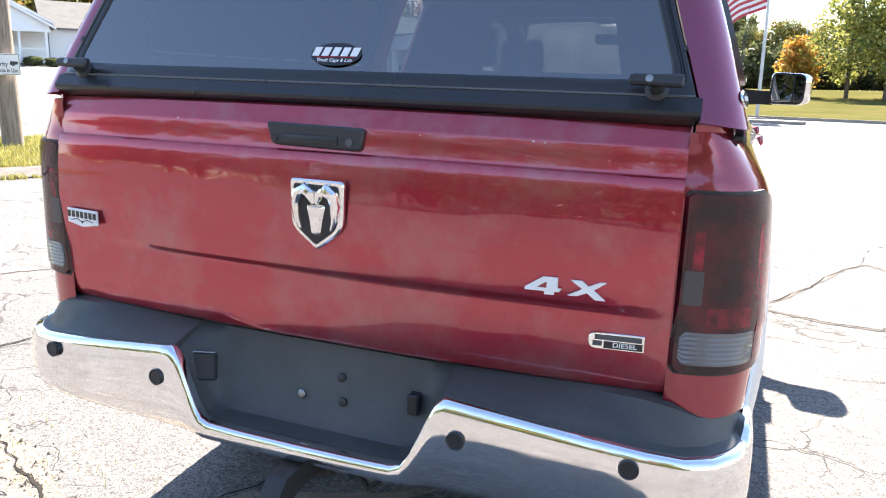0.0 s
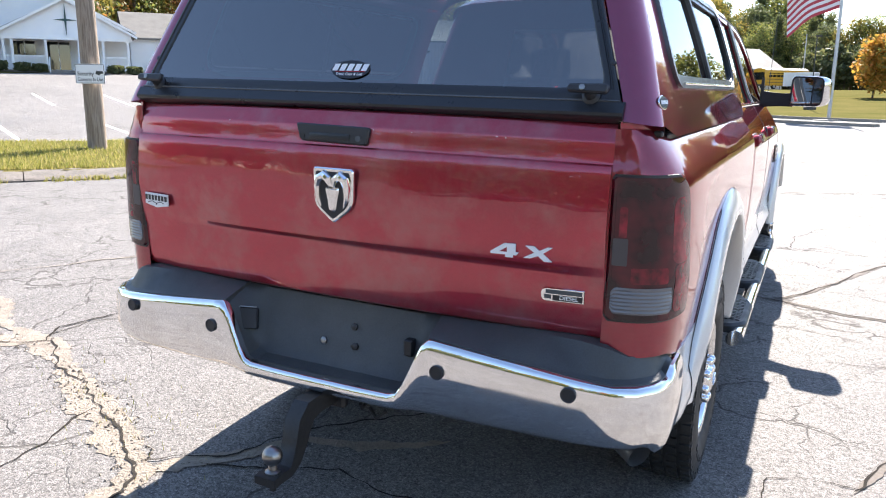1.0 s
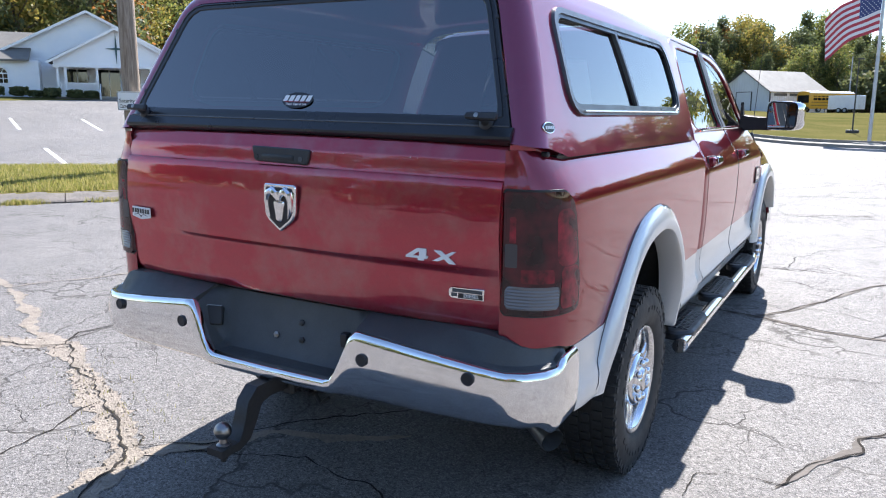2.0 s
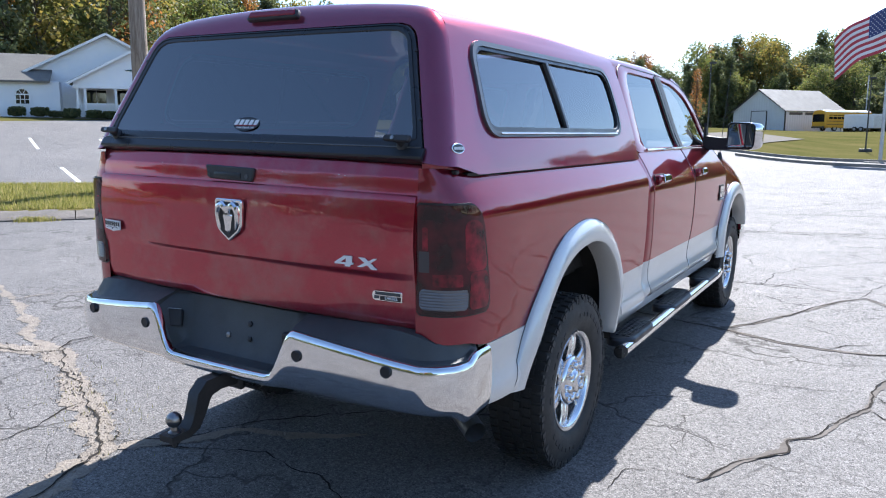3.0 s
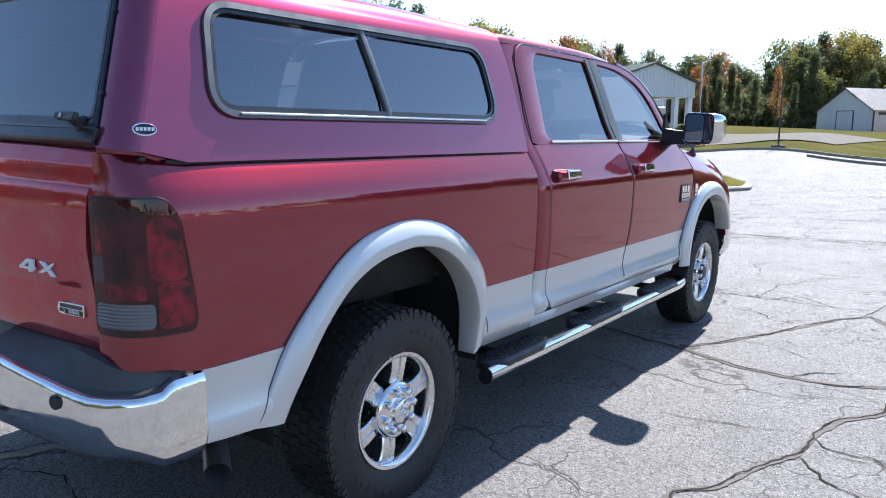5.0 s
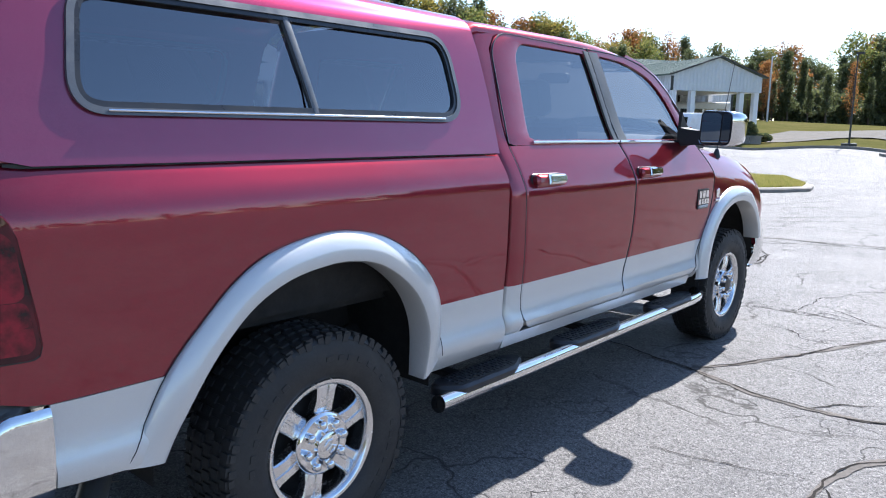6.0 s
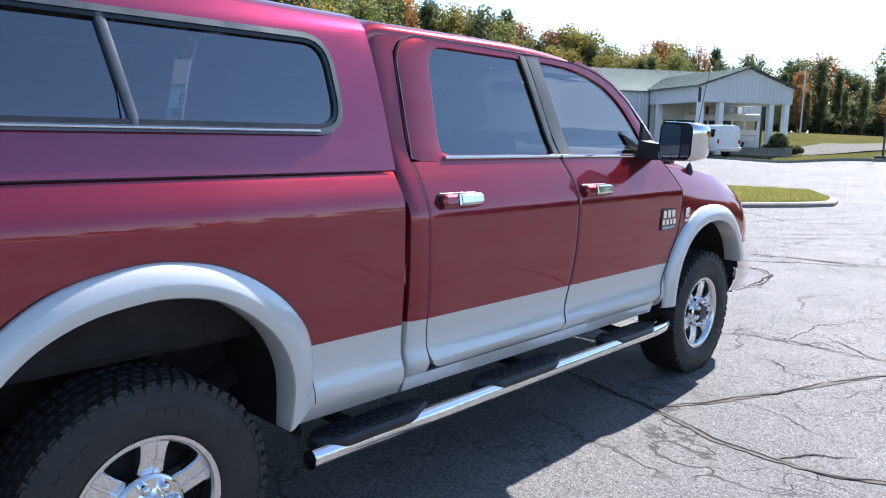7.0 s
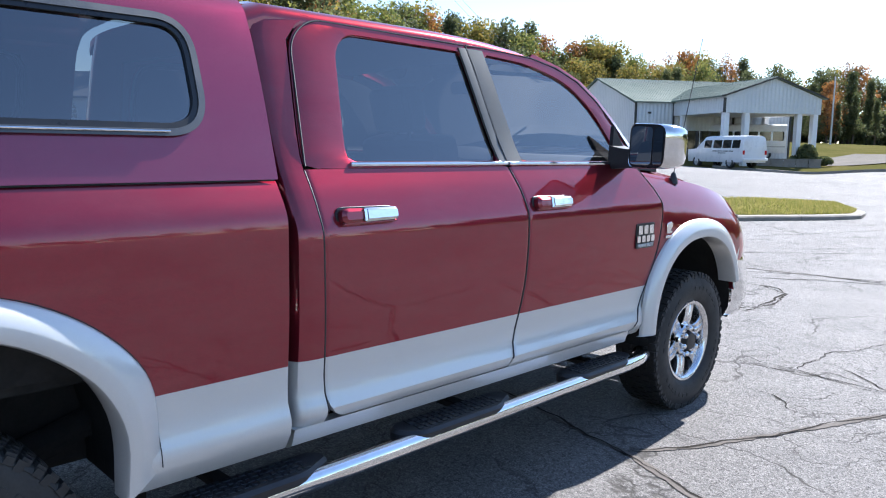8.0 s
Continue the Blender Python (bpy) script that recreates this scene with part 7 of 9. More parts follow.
# badges on the front doors and wings, antenna
for s in (1, -1):
    nx = (s, 0, 0.04)
    mb = facing((s * (SIDE(1.05) + 0.001), 3.205, 1.055), nx)
    host = front_doors[0 if s > 0 else 1]
    bm = bmesh.new()
    prism(bm, rounded([(-0.088, -0.066), (0.088, -0.066), (0.092, 0.062), (-0.084, 0.062)], 0.01, 3), 0.004, mb, 0.001)
    part("badge_plate", bm, SATIN, host, "dark plate behind the model badge")
    for text, dz, size, squeeze, material in ((3, 0.028, 0.062, 1.25, CHROME), (4, -0.018, 0.045, 1.45, CHROME), ("HEAVY DUTY", -0.052, 0.024, 1.0, WHITE)):
        write = words if text == "HEAVY DUTY" else marks
        write("badge_lettering", text, size, mb @ Matrix.Translation((0, dz, 0.006)), material, host, 0.004, 0, squeeze, "chrome model badge")
    mc = facing((s * (SIDE(1.06) + 0.002), 3.455, 1.065), nx)
    bm = bmesh.new()
    prism(bm, rounded([(-0.03, 0.035), (0.02, 0.045), (0.03, 0.012), (0.005, 0.0), (0.03, -0.008), (0.02, -0.018), (-0.03, -0.018)], 0.008, 3)[::-1], 0.006, mc, 0.002)
    box(bm, -0.042, 0.042, -0.044, -0.028, 0.0, 0.005, 0.001, 1, mc)
    part("engine_badge", bm, CHROME, truck, "chrome engine badge")
bm = bmesh.new()
lathe(bm, [(0.028, 0), (0.024, 0.02), (0.012, 0.06), (0.006, 0.065)], 16, Matrix.Translation((0.865, 3.70, 1.298)))
ant = part("antenna", bm, BLACK, truck, "thin whip antenna")
bm = bmesh.new()
tube(bm, [(0.865, 3.70, 1.35), (0.865, 3.93, 2.12)], [0.003, 0.0018], 6)
part("whip", bm, STEEL, ant)


# ---- church ----
def gable_roof(bm, x0, x1, y0, y1, eave, peak, over=0.35, thick=0.12, axis="y"):
    """Two roof slabs; axis is the way of the ridge."""
    if axis == "y":
        xm = (x0 + x1) / 2
        sl = (peak - eave) / (xm - x0)
        pts = [(x0 - over, eave - over * sl), (xm, peak), (x1 + over, eave - over * sl), (x1 + over, eave - over * sl + thick), (xm, peak + thick), (x0 - over, eave - over * sl + thick)]
        rings = [[(x, y, z) for x, z in pts] for y in (y0 - over, y1 + over)]
    else:
        ym = (y0 + y1) / 2
        sl = (peak - eave) / (ym - y0)
        pts = [(y0 - over, eave - over * sl), (ym, peak), (y1 + over, eave - over * sl), (y1 + over, eave - over * sl + thick), (ym, peak + thick), (y0 - over, eave - over * sl + thick)]
        rings = [[(x, y, z) for y, z in pts] for x in (x0 - over, x1 + over)]
    sweep(bm, rings)


def gable_wall(bm, x0, x1, y, eave, peak, base=0.0, thick=0.2):
    pts = [(x0, base), (x1, base), (x1, eave), ((x0 + x1) / 2, peak), (x0, eave)]
    sweep(bm, [[(x, yy, z) for x, z in pts] for yy in (y, y + thick)])


def laps(bm, x0, x1, y, z0, z1, step=0.2, cut=None):
    """Lap siding boards, each proud at its foot."""
    z = z0
    while z < z1 - 0.01:
        t = min(z + step, z1)
        a, b = (x0, x1) if not cut else cut(z, t)
        if b > a:
            sweep(bm, [[(x, y, z), (x, y - 0.022, z), (x, y - 0.004, t), (x, y, t)] for x in (a, b)])
        z = t


def window_unit(parent, x, z, w, h, y, panes=(2, 2), arched=False, name="window"):
    bm = bmesh.new()
    fr = 0.07
    for a, b, c, d in ((x - w / 2 - fr, x + w / 2 + fr, z - fr, z), (x - w / 2 - fr, x + w / 2 + fr, z + h, z + h + fr), (x - w / 2 - fr, x - w / 2, z, z + h), (x + w / 2, x + w / 2 + fr, z, z + h)):
        box(bm, a, b, y - 0.06, y + 0.02, c, d)
    for k in range(1, panes[0]):
        box(bm, x - w / 2 + w * k / panes[0] - 0.02, x - w / 2 + w * k / panes[0] + 0.02, y - 0.05, y + 0.01, z, z + h)
    for k in range(1, panes[1]):
        box(bm, x - w / 2, x + w / 2, y - 0.048, y + 0.01, z + h * k / panes[1] - 0.02, z + h * k / panes[1] + 0.02)
    if arched:
        tube(bm, [(x + (w / 2 + 0.03) * math.cos(a), y - 0.03, z + h + (w / 2 + 0.03) * math.sin(a)) for a in (math.pi * k / 12 for k in range(13))], 0.045, 6)
        for a in (math.pi / 3, 2 * math.pi / 3):
            tube(bm, [(x, y - 0.03, z + h), (x + w / 2 * math.cos(a), y - 0.03, z + h + w / 2 * math.sin(a))], 0.02, 6)
    fr_ob = part(name, bm, WHITEPAINT, parent, "white framed window", smooth=False)
    bm = bmesh.new()
    o = [(x - w / 2, z), (x + w / 2, z), (x + w / 2, z + h)] + ([(x + w / 2 * math.cos(a), z + h + w / 2 * math.sin(a)) for a in (math.pi * k / 10 for k in range(1, 10))] if arched else []) + [(x - w / 2, z + h)]
    prism(bm, o, 0.02, Matrix(((1, 0, 0, 0), (0, 0, 1, y - 0.03), (0, 1, 0, 0), (0, 0, 0, 1))))
    part("pane", bm, DARKGLASS, fr_ob, smooth=False)


DARKGLASS = mat("dark window glass", (0.012, 0.014, 0.016), 0.04, 0, 0, spec=0.8)
church = thing("church", (-41.5, 32.35, 2.3), "white church with gabled porch, cross and grey shingle roof", "church", turn=52)
# main hall behind the porch
bm = bmesh.new()
gable_wall(bm, -7.1, 3.7, 3.2, 2.84, 5.6, -0.4)
sweep(bm, [[(x, y, z) for y, z in ((3.4, -0.4), (22, -0.4), (22, 2.7), (3.4, 2.7))] for x in (-7.1, -6.9)])
sweep(bm, [[(x, y, z) for y, z in ((3.4, -0.4), (22, -0.4), (22, 2.7), (3.4, 2.7))] for x in (3.5, 3.7)])
part("main_wall", bm, SIDING, church, smooth=False)
bm = bmesh.new()
xm = -1.7


def main_cut(z, t):
    k = max(0, min(1, (t - 2.84) / 2.76))
    return xm - 5.4 * (1 - k), xm + 5.4 * (1 - k)


laps(bm, -7.1, 3.7, 3.2, -0.3, 5.55, 0.2, main_cut)
part("gable_siding", bm, SIDING, church, smooth=False)
bm = bmesh.new()
gable_roof(bm, -7.1, 3.7, 3.2, 22, 2.84, 5.6, 0.4)
part("main_roof", bm, SHINGLE, church, smooth=False)
bm = bmesh.new()
for s in (-1, 1):
    tube(bm, [(xm + s * 5.85, 2.78, 2.62), (xm, 2.78, 5.66)], 0.11, 4)
part("gable_trim", bm, WHITEPAINT, church, smooth=False)
# side wings
for x0, x1, name in ((-26, -4.6, "left"), (3.8, 17.0, "right")):
    y0 = 1.6 if x0 < -10 else 3.6
    bm = bmesh.new()
    box(bm, x0, x1, y0, y0 + 9, -0.5, 2.4)
    w = part("wing_wall", bm, SIDING, church, smooth=False)
    bm = bmesh.new()
    laps(bm, x0, x1, y0, -0.3, 2.4)
    part("siding", bm, SIDING, w, smooth=False)
    bm = bmesh.new()
    gable_roof(bm, x0, x1 - (0.9 if x0 < -10 else 0), y0, y0 + 9, 2.45, 4.35, 0.4, axis="x")
    part("wing_roof", bm, SHINGLE, church, smooth=False)
for wx in (-6.75, -11.2, -15.6, -20.0):
    window_unit(church, wx, 0.95, 0.75, 0.55, 1.56, (3, 2), True)
for wx in (7.5, 11.5):
    window_unit(church, wx, 0.75, 0.95, 0.9, 3.58, (3, 2), True)
# porch
bm = bmesh.new()
gable_wall(bm, -3.65, 3.65, 0.0, 2.35, 4.3, 2.05, 0.15)
part("porch_gable", bm, SIDING, church, smooth=False)
bm = bmesh.new()
gable_roof(bm, -3.65, 3.65, 0.0, 3.6, 2.35, 4.3, 0.3)
part("porch_roof", bm, SHINGLE, church, smooth=False)
bm = bmesh.new()
for s in (-1, 1):
    tube(bm, [(s * 4.0, -0.33, 2.16), (0, -0.33, 4.36)], 0.1, 4)
box(bm, -3.7, 3.7, -0.05, 0.15, 1.93, 2.1)
part("porch_trim", bm, WHITEPAINT, church, smooth=False)
bm = bmesh.new()
box(bm, -3.7, 3.7, 0.0, 3.3, -0.45, 0.12)
for k in range(3):
    box(bm, -1.0, 0.5, -0.3 * (3 - k), 0.05, -0.45, -0.3 + 0.16 * k)
part("porch_floor", bm, CONCRETE, church, smooth=False)
for px in (-3.45, -3.0, -1.2, 0.62, 2.0, 3.45):
    bm = bmesh.new()
    box(bm, px - 0.07, px + 0.07, 0.02, 0.16, 0.1, 1.95, 0.01)
    box(bm, px - 0.1, px + 0.1, -0.01, 0.19, 0.1, 0.2)
    box(bm, px - 0.1, px + 0.1, -0.01, 0.19, 1.85, 1.95)
    part("porch_post", bm, WHITEPAINT, church, smooth=False)
for r0, r1 in ((-3.4, -1.15), (0.65, 3.4)):
    bm = bmesh.new()
    box(bm, r0, r1, 0.05, 0.12, 0.90, 0.99)
    box(bm, r0, r1, 0.05, 0.12, 0.2, 0.27)
    rail = part("porch_rail", bm, WHITEPAINT, church, smooth=False)
    for k in range(int((r1 - r0) / 0.16)):
        bm = bmesh.new()
        box(bm, r0 + 0.1 + 0.16 * k, r0 + 0.15 + 0.16 * k, 0.065, 0.105, 0.25, 0.92)
        part("baluster", bm, WHITEPAINT, rail, smooth=False)
for s in (-1.05, 0.55):
    bm = bmesh.new()
    tube(bm, [(s, 0.05, 0.9), (s, -1.0, 0.35)], 0.04, 4)
    tube(bm, [(s, -1.0, 0.38), (s, -1.0, -0.45)], 0.04, 4)
    for k in range(5):
        y = -0.1 - 0.18 * k
        tube(bm, [(s, y, 0.86 + 0.55 * y), (s, y, -0.1 + 0.5 * y)], 0.02, 4)
    part("stair_rail", bm, WHITEPAINT, church, smooth=False)
window_unit(church, -2.5, 1.1, 1.2, 0.85, 3.16, (2, 1))
window_unit(church, -0.55, 0.2, 1.3, 1.75, 3.16, (2, 1), name="glass_door")
window_unit(church, 1.1, 1.0, 0.6, 0.95, 3.16, (1, 1))
bm = bmesh.new()
star = []
for k in range(4):
    for r, da in ((0.95 if k % 2 else 0.62, 0), (0.09, 45)):
        a = radians(90 * k + da)
        star.append((r * math.cos(a), r * math.sin(a) * 1.05))
prism(bm, star, 0.06, Matrix(((1, 0, 0, 0.0), (0, 0, -1, -0.02), (0, 1, 0, 3.12), (0, 0, 0, 1))))
part("cross", bm, CROSS, church, "dark green four-point cross", smooth=False)


def shrub(place, w, h, label="clipped dark green shrub", box_form=False, seed=0, group=""):
    rng = random.Random(seed)
    ob = thing("shrub", place, label, "shrub", group)
    verts, faces = [], []
    for _ in range(int(700 * max(1, w))):
        a, b = rng.uniform(0, 2 * math.pi), math.acos(rng.uniform(-0.4, 1))
        d = Vector((math.sin(b) * math.cos(a), math.sin(b) * math.sin(a), math.cos(b)))
        if box_form:
            d = d / max(abs(d.x), abs(d.y), abs(d.z)) * 0.95
        r = rng.uniform(0.82, 1.04)
        p = Vector((d.x * w / 2 * r, d.y * w / 2 * r, h / 2 + d.z * h / 2 * r))
        p.z = max(p.z, 0.05)
        u = Vector((rng.gauss(0, 1), rng.gauss(0, 1), rng.gauss(0, 1))).normalized()
        v = u.orthogonal().normalized()
        s = 0.09 * rng.uniform(0.7, 1.4)
        i = len(verts)
        verts += [p - u * s, p + v * s * 0.7, p + u * s, p - v * s * 0.7]
        faces.append((i, i + 1, i + 2, i + 3))
    me = bpy.data.meshes.new("leaves")
    me.from_pydata(verts, [], faces)
    me.materials.append(LEAF_DARK)
    lv = new("leaves", me)
    lv.parent = ob
    bm = bmesh.new()
    bmesh.ops.create_icosphere(bm, subdivisions=2, radius=1)
    for v in bm.verts:
        c = v.co.copy()
        if box_form:
            c = c / max(abs(c.x), abs(c.y), abs(c.z)) * 0.92
        v.co = Vector((c.x * w * 0.42, c.y * w * 0.42, max(0.0, h / 2 + c.z * h * 0.42)))
    part("inner_growth", bm, LEAF_DARK, ob)
    return ob


cm = church.matrix_basis
for k, (sx, sy, w, h) in enumerate(((-3.75, -0.6, 0.85, 0.85), (-2.5, -0.6, 0.8, 0.75), (-1.6, -0.6, 0.75, 0.7), (1.3, -0.6, 0.8, 0.8), (2.6, -0.6, 0.9, 0.75), (3.7, -0.6, 0.8, 0.7), (-4.75, 0.4, 0.8, 0.55), (-5.7, 0.5, 0.95, 0.85), (-7.0, 0.5, 0.9, 0.85), (-9.2, 0.5, 0.9, 0.85), (-11.5, 0.5, 0.9, 0.8))):
    p = cm @ Vector((sx, sy, 0))
    shrub((p.x, p.y, height(p.x, p.y) - 0.05), w * 0.85, h * 0.72, "clipped green shrub in front of the church", True, k, "shrubs at the church")

# ---- utility pole with sign ----
pole = thing("utility_pole", (-12.75, 10.55, height(-12.75, 10.55)), "weathered wooden utility pole on the grass strip", "utility pole")
bm = bmesh.new()
tube(bm, [(0.02, 0, -0.2), (0.01, 0, 2), (0, 0, 5), (-0.08, 0.02, 10.5)], [0.185, 0.175, 0.165, 0.13], 20)
part("pole_shaft", bm, WOOD, pole)
bm = bmesh.new()
box(bm, -1.1, 1.1, -0.06, 0.06, 9.7, 9.82)
part("cross_arm", bm, WOOD, pole, smooth=False)
sm = facing((0.16, -0.13, 1.62), (0.60, -0.79, 0.0))
bm = bmesh.new()
prism(bm, rounded([(-0.27, -0.19), (0.27, -0.19), (0.27, 0.19), (-0.27, 0.19)], 0.02, 2), 0.008, sm @ Matrix.Translation((0, 0, 0.05)))
sign = part("camera_sign", bm, WHITEPAINT, pole, "small white security notice sign")
bm = bmesh.new()
for a, b, c, d in ((-0.265, 0.265, 0.172, 0.18), (-0.265, 0.265, -0.18, -0.172), (-0.265, -0.257, -0.18, 0.18), (0.257, 0.265, -0.18, 0.18)):
    box(bm, a, b, c, d, 0.058, 0.061, m=sm)
part("sign_border", bm, DARKPOST, sign, smooth=False)
words("sign_lettering", "Security", 0.11, sm @ Matrix.Translation((-0.08, 0.0, 0.06)), DARKPOST, sign, 0.001, 0, 0.85)
words("sign_lettering", "Cameras In Use", 0.10, sm @ Matrix.Translation((0, -0.11, 0.06)), DARKPOST, sign, 0.001, 0, 0.72)
bm = bmesh.new()
prism(bm, [(0.10, 0.0), (0.17, -0.03), (0.20, 0.0), (0.24, 0.0), (0.24, 0.05), (0.12, 0.06)], 0.002, sm @ Matrix.Translation((0, 0, 0.058)))
part("sign_symbol", bm, DARKPOST, sign, smooth=False)
bm = bmesh.new()
box(bm, -0.05, 0.05, -0.03, 0.03, -0.005, 0.05, m=sm)
part("sign_bracket", bm, GALV, sign)

# ---- hall with drive-through porch ----
hall = thing("hall_building", (-27.4, 57.0, 1.0), "white metal hall with green roof and drive-through porch", "building", turn=58)
# local x runs along the long wall, local -y out under the porch


def ribs_wall(bm, a, b, z0, z1, step=0.3, top=None):
    """Ribbed sheet wall between two plan points, ribs proud towards the right-hand side of a-b."""
    a, b = Vector(a), Vector(b)
    d = (b - a)
    n = max(1, int(d.length / step))
    nn = Vector((d.y, -d.x)).normalized()
    zt = top or (lambda t: z1)
    prev = None
    for k in range(n * 4 + 1):
        t = k / (n * 4)
        o = 0.03 if k % 4 in (1, 2) else 0.0
        p = a + d * t + nn * o
        pair = (bm.verts.new((p.x, p.y, z0)), bm.verts.new((p.x, p.y, zt(t))))
        if prev:
            bm.faces.new((prev[0], pair[0], pair[1], prev[1]))
        prev = pair


W, DP = 7.7, 6.8
bm = bmesh.new()
ribs_wall(bm, (-3.2, 0), (0, 0), -0.5, 4.25)
ribs_wall(bm, (0, 0), (10.4, 0), -0.5, 4.25)
ribs_wall(bm, (-3.2, 14), (-3.2, 0), -0.5, 4.2, 0.3, lambda t: 4.2 + 2.3 * (1 - abs(2 * t - 1)))
ribs_wall(bm, (10.4, 0), (10.4, 14), -0.5, 4.2, 0.6, lambda t: 4.2 + 2.3 * (1 - abs(2 * t - 1)))
ribs_wall(bm, (10.4, 14), (-3.2, 14), -0.5, 4.2, 0.6)
part("hall_wall", bm, METAL_WALL, hall, smooth=False)
bm = bmesh.new()
gable_roof(bm, -3.2, 10.4, 0, 14, 4.25, 6.5, 0.25, 0.1, "x")
part("hall_roof", bm, GREENROOF, hall, smooth=False)
bm = bmesh.new()
for k in range(60):
    x = -3.4 + 14.0 * k / 59
    for s0, s1 in (((-0.25, 4.27), (7, 6.62)),):
        tube(bm, [(x, s0[0], s0[1]), (x, s1[0], s1[1])], 0.03, 4)
tagged(part("roof_ribbing", bm, GREENROOF, hall, smooth=False), kind="stuff")
bm = bmesh.new()
xm2 = W / 2
sweep(bm, [[(x, y, z) for x, z in ((-0.3, 4.25), (xm2, 5.62), (W + 0.3, 4.25), (W + 0.3, 4.37), (xm2, 5.74), (-0.3, 4.37))] for y in (-DP - 0.2, 4.5)])
part("porch_roof", bm, GREENROOF, hall, smooth=False)
bm = bmesh.new()
for k in range(20):
    y = -DP - 0.1 + 11 * k / 19 * 0.95
    tube(bm, [(-0.3, y, 4.39), (xm2, y, 5.76)], 0.025, 4)
    tube(bm, [(W + 0.3, y, 4.39), (xm2, y, 5.76)], 0.025, 4)
tagged(part("roof_ribbing", bm, GREENROOF, hall, smooth=False), kind="stuff")
bm = bmesh.new()
ribs_wall(bm, (0, -DP), (W, -DP), 3.2, 4.4, 0.3, lambda t: 4.3 + 1.3 * (1 - abs(2 * t - 1)))
ribs_wall(bm, (0, 0), (0, -DP), 3.2, 4.3)
ribs_wall(bm, (W, -DP), (W, 0), 3.2, 4.3)
part("porch_fascia", bm, METAL_WALL, hall, smooth=False)
bm = bmesh.new()
box(bm, 0.02, W - 0.02, -DP + 0.02, 0, 3.2, 3.26)
part("porch_ceiling", bm, WHITEPAINT, hall, smooth=False)
bm = bmesh.new()
for a, b in (((-0.34, -DP - 0.22, 4.3), (xm2, -DP - 0.22, 5.68)), ((W + 0.34, -DP - 0.22, 4.3), (xm2, -DP - 0.22, 5.68))):
    tube(bm, [a, b], 0.07, 4)
part("roof_edge_trim", bm, DARKPOST, hall, smooth=False)
bm = bmesh.new()
tube(bm, [(-3.3, 0, 4.2), (-3.3, 7, 6.55)], 0.07, 4)
part("verge_trim", bm, DARKPOST, hall, smooth=False)
for px, py in ((-3.2, 0), (0, -DP), (5.2, -0.05), (10.4, 0)):
    bm = bmesh.new()
    box(bm, px - 0.07, px + 0.07, py - 0.07, py + 0.07, -0.4 if py > -1 else 3.2, 4.2)
    part("corner_trim", bm, DARKPOST, hall, smooth=False)
bm = bmesh.new()
box(bm, -0.07, 0.07, -0.07, 0.07, -0.4, 4.2)
part("downpipe", bm, DARKPOST, hall, smooth=False)
for px, py in ((0.3, -DP + 0.3), (1.9, -DP + 0.3), (W - 1.6, -DP + 0.3), (W - 0.3, -DP + 0.3), (0.3, -1.0), (W - 0.3, -1.0)):
    bm = bmesh.new()
    box(bm, px - 0.2, px + 0.2, py - 0.2, py + 0.2, -0.5, 3.2, 0.02)
    part("porch_column", bm, WHITEPAINT, hall, "white square porch column", smooth=False)
bm = bmesh.new()
box(bm, 1.2, 3.4, -0.10, 0.02, -0.2, 2.1)
dd = part("entrance", bm, DARKGLASS, hall, "dark glazed entrance", smooth=False)
bm = bmesh.new()
for x in (1.15, 2.25, 3.4):
    box(bm, x, x + 0.06, -0.13, -0.05, -0.2, 2.15)
part("door_frame", bm, WHITEPAINT, dd, smooth=False)
bm = bmesh.new()
box(bm, -2.2, -1.95, -0.12, 0.0, 3.35, 3.5)
part("wall_lamp", bm, DARKPOST, hall)


# ---- vehicles ----
def small_wheel(parent, x, y, r, w, side):
    bm = bmesh.new()
    m = Matrix.Translation((x, y, r)) @ Matrix.Rotation(radians(90 * side), 4, "Y")
    lathe(bm, [(r * 0.6, w / 2), (r * 0.9, w / 2), (r, w / 2 - 0.03), (r, -w / 2 + 0.03), (r * 0.9, -w / 2), (r * 0.6, -w / 2)], 24, m)
    wl = part("wheel", bm, RUBBER, parent)
    bm = bmesh.new()
    lathe(bm, [(r * 0.62, w / 2 - 0.02), (r * 0.5, w / 2 - 0.06), (r * 0.2, w / 2 - 0.03), (0, w / 2 - 0.03)], 18, m)
    part("rim", bm, GALV, wl)


def slab_body(bm, stations):
    """Skin through cross-sections given as (y, [(half width, height), ...]) from sill to roof."""
    rings = []
    for y, half in stations:
        rings.append([(x, y, z) for x, z in half] + [(-x, y, z) for x, z in half[::-1]])
    sweep(bm, rings)


def side_panes(parent, x_at, spans, z0, z1, material=None):
    for y0, y1 in spans:
        for s in (1, -1):
            bm = bmesh.new()
            o = rounded([(y0, z0), (y1, z0), (y1, z1), (y0, z1)], 0.07, 3)
            n = len(o)
            ring = [bm.verts.new((s * (x_at(z) + 0.008), y, z)) for y, z in o]
            bm.faces.new(ring)
            back = [bm.verts.new((s * (x_at(z) - 0.02), y, z)) for y, z in o]
            for i in range(n):
                j = (i + 1) % n
                bm.faces.new((ring[i], ring[j], back[j], back[i]))
            part("pane", bm, material or DARKGLASS, parent, smooth=False)


van = thing("passenger_van", (-20.5, 51.5, height(-20.5, 51.5)), "white passenger van with dark windows, parked by the planter", "van", turn=math.degrees(math.atan2(0.90, 0.43)))
VX = curve([(0.35, 0.93), (0.6, 0.98), (0.95, 1.0), (1.2, 0.985), (1.9, 0.86), (2.02, 0.78), (2.08, 0.6)])


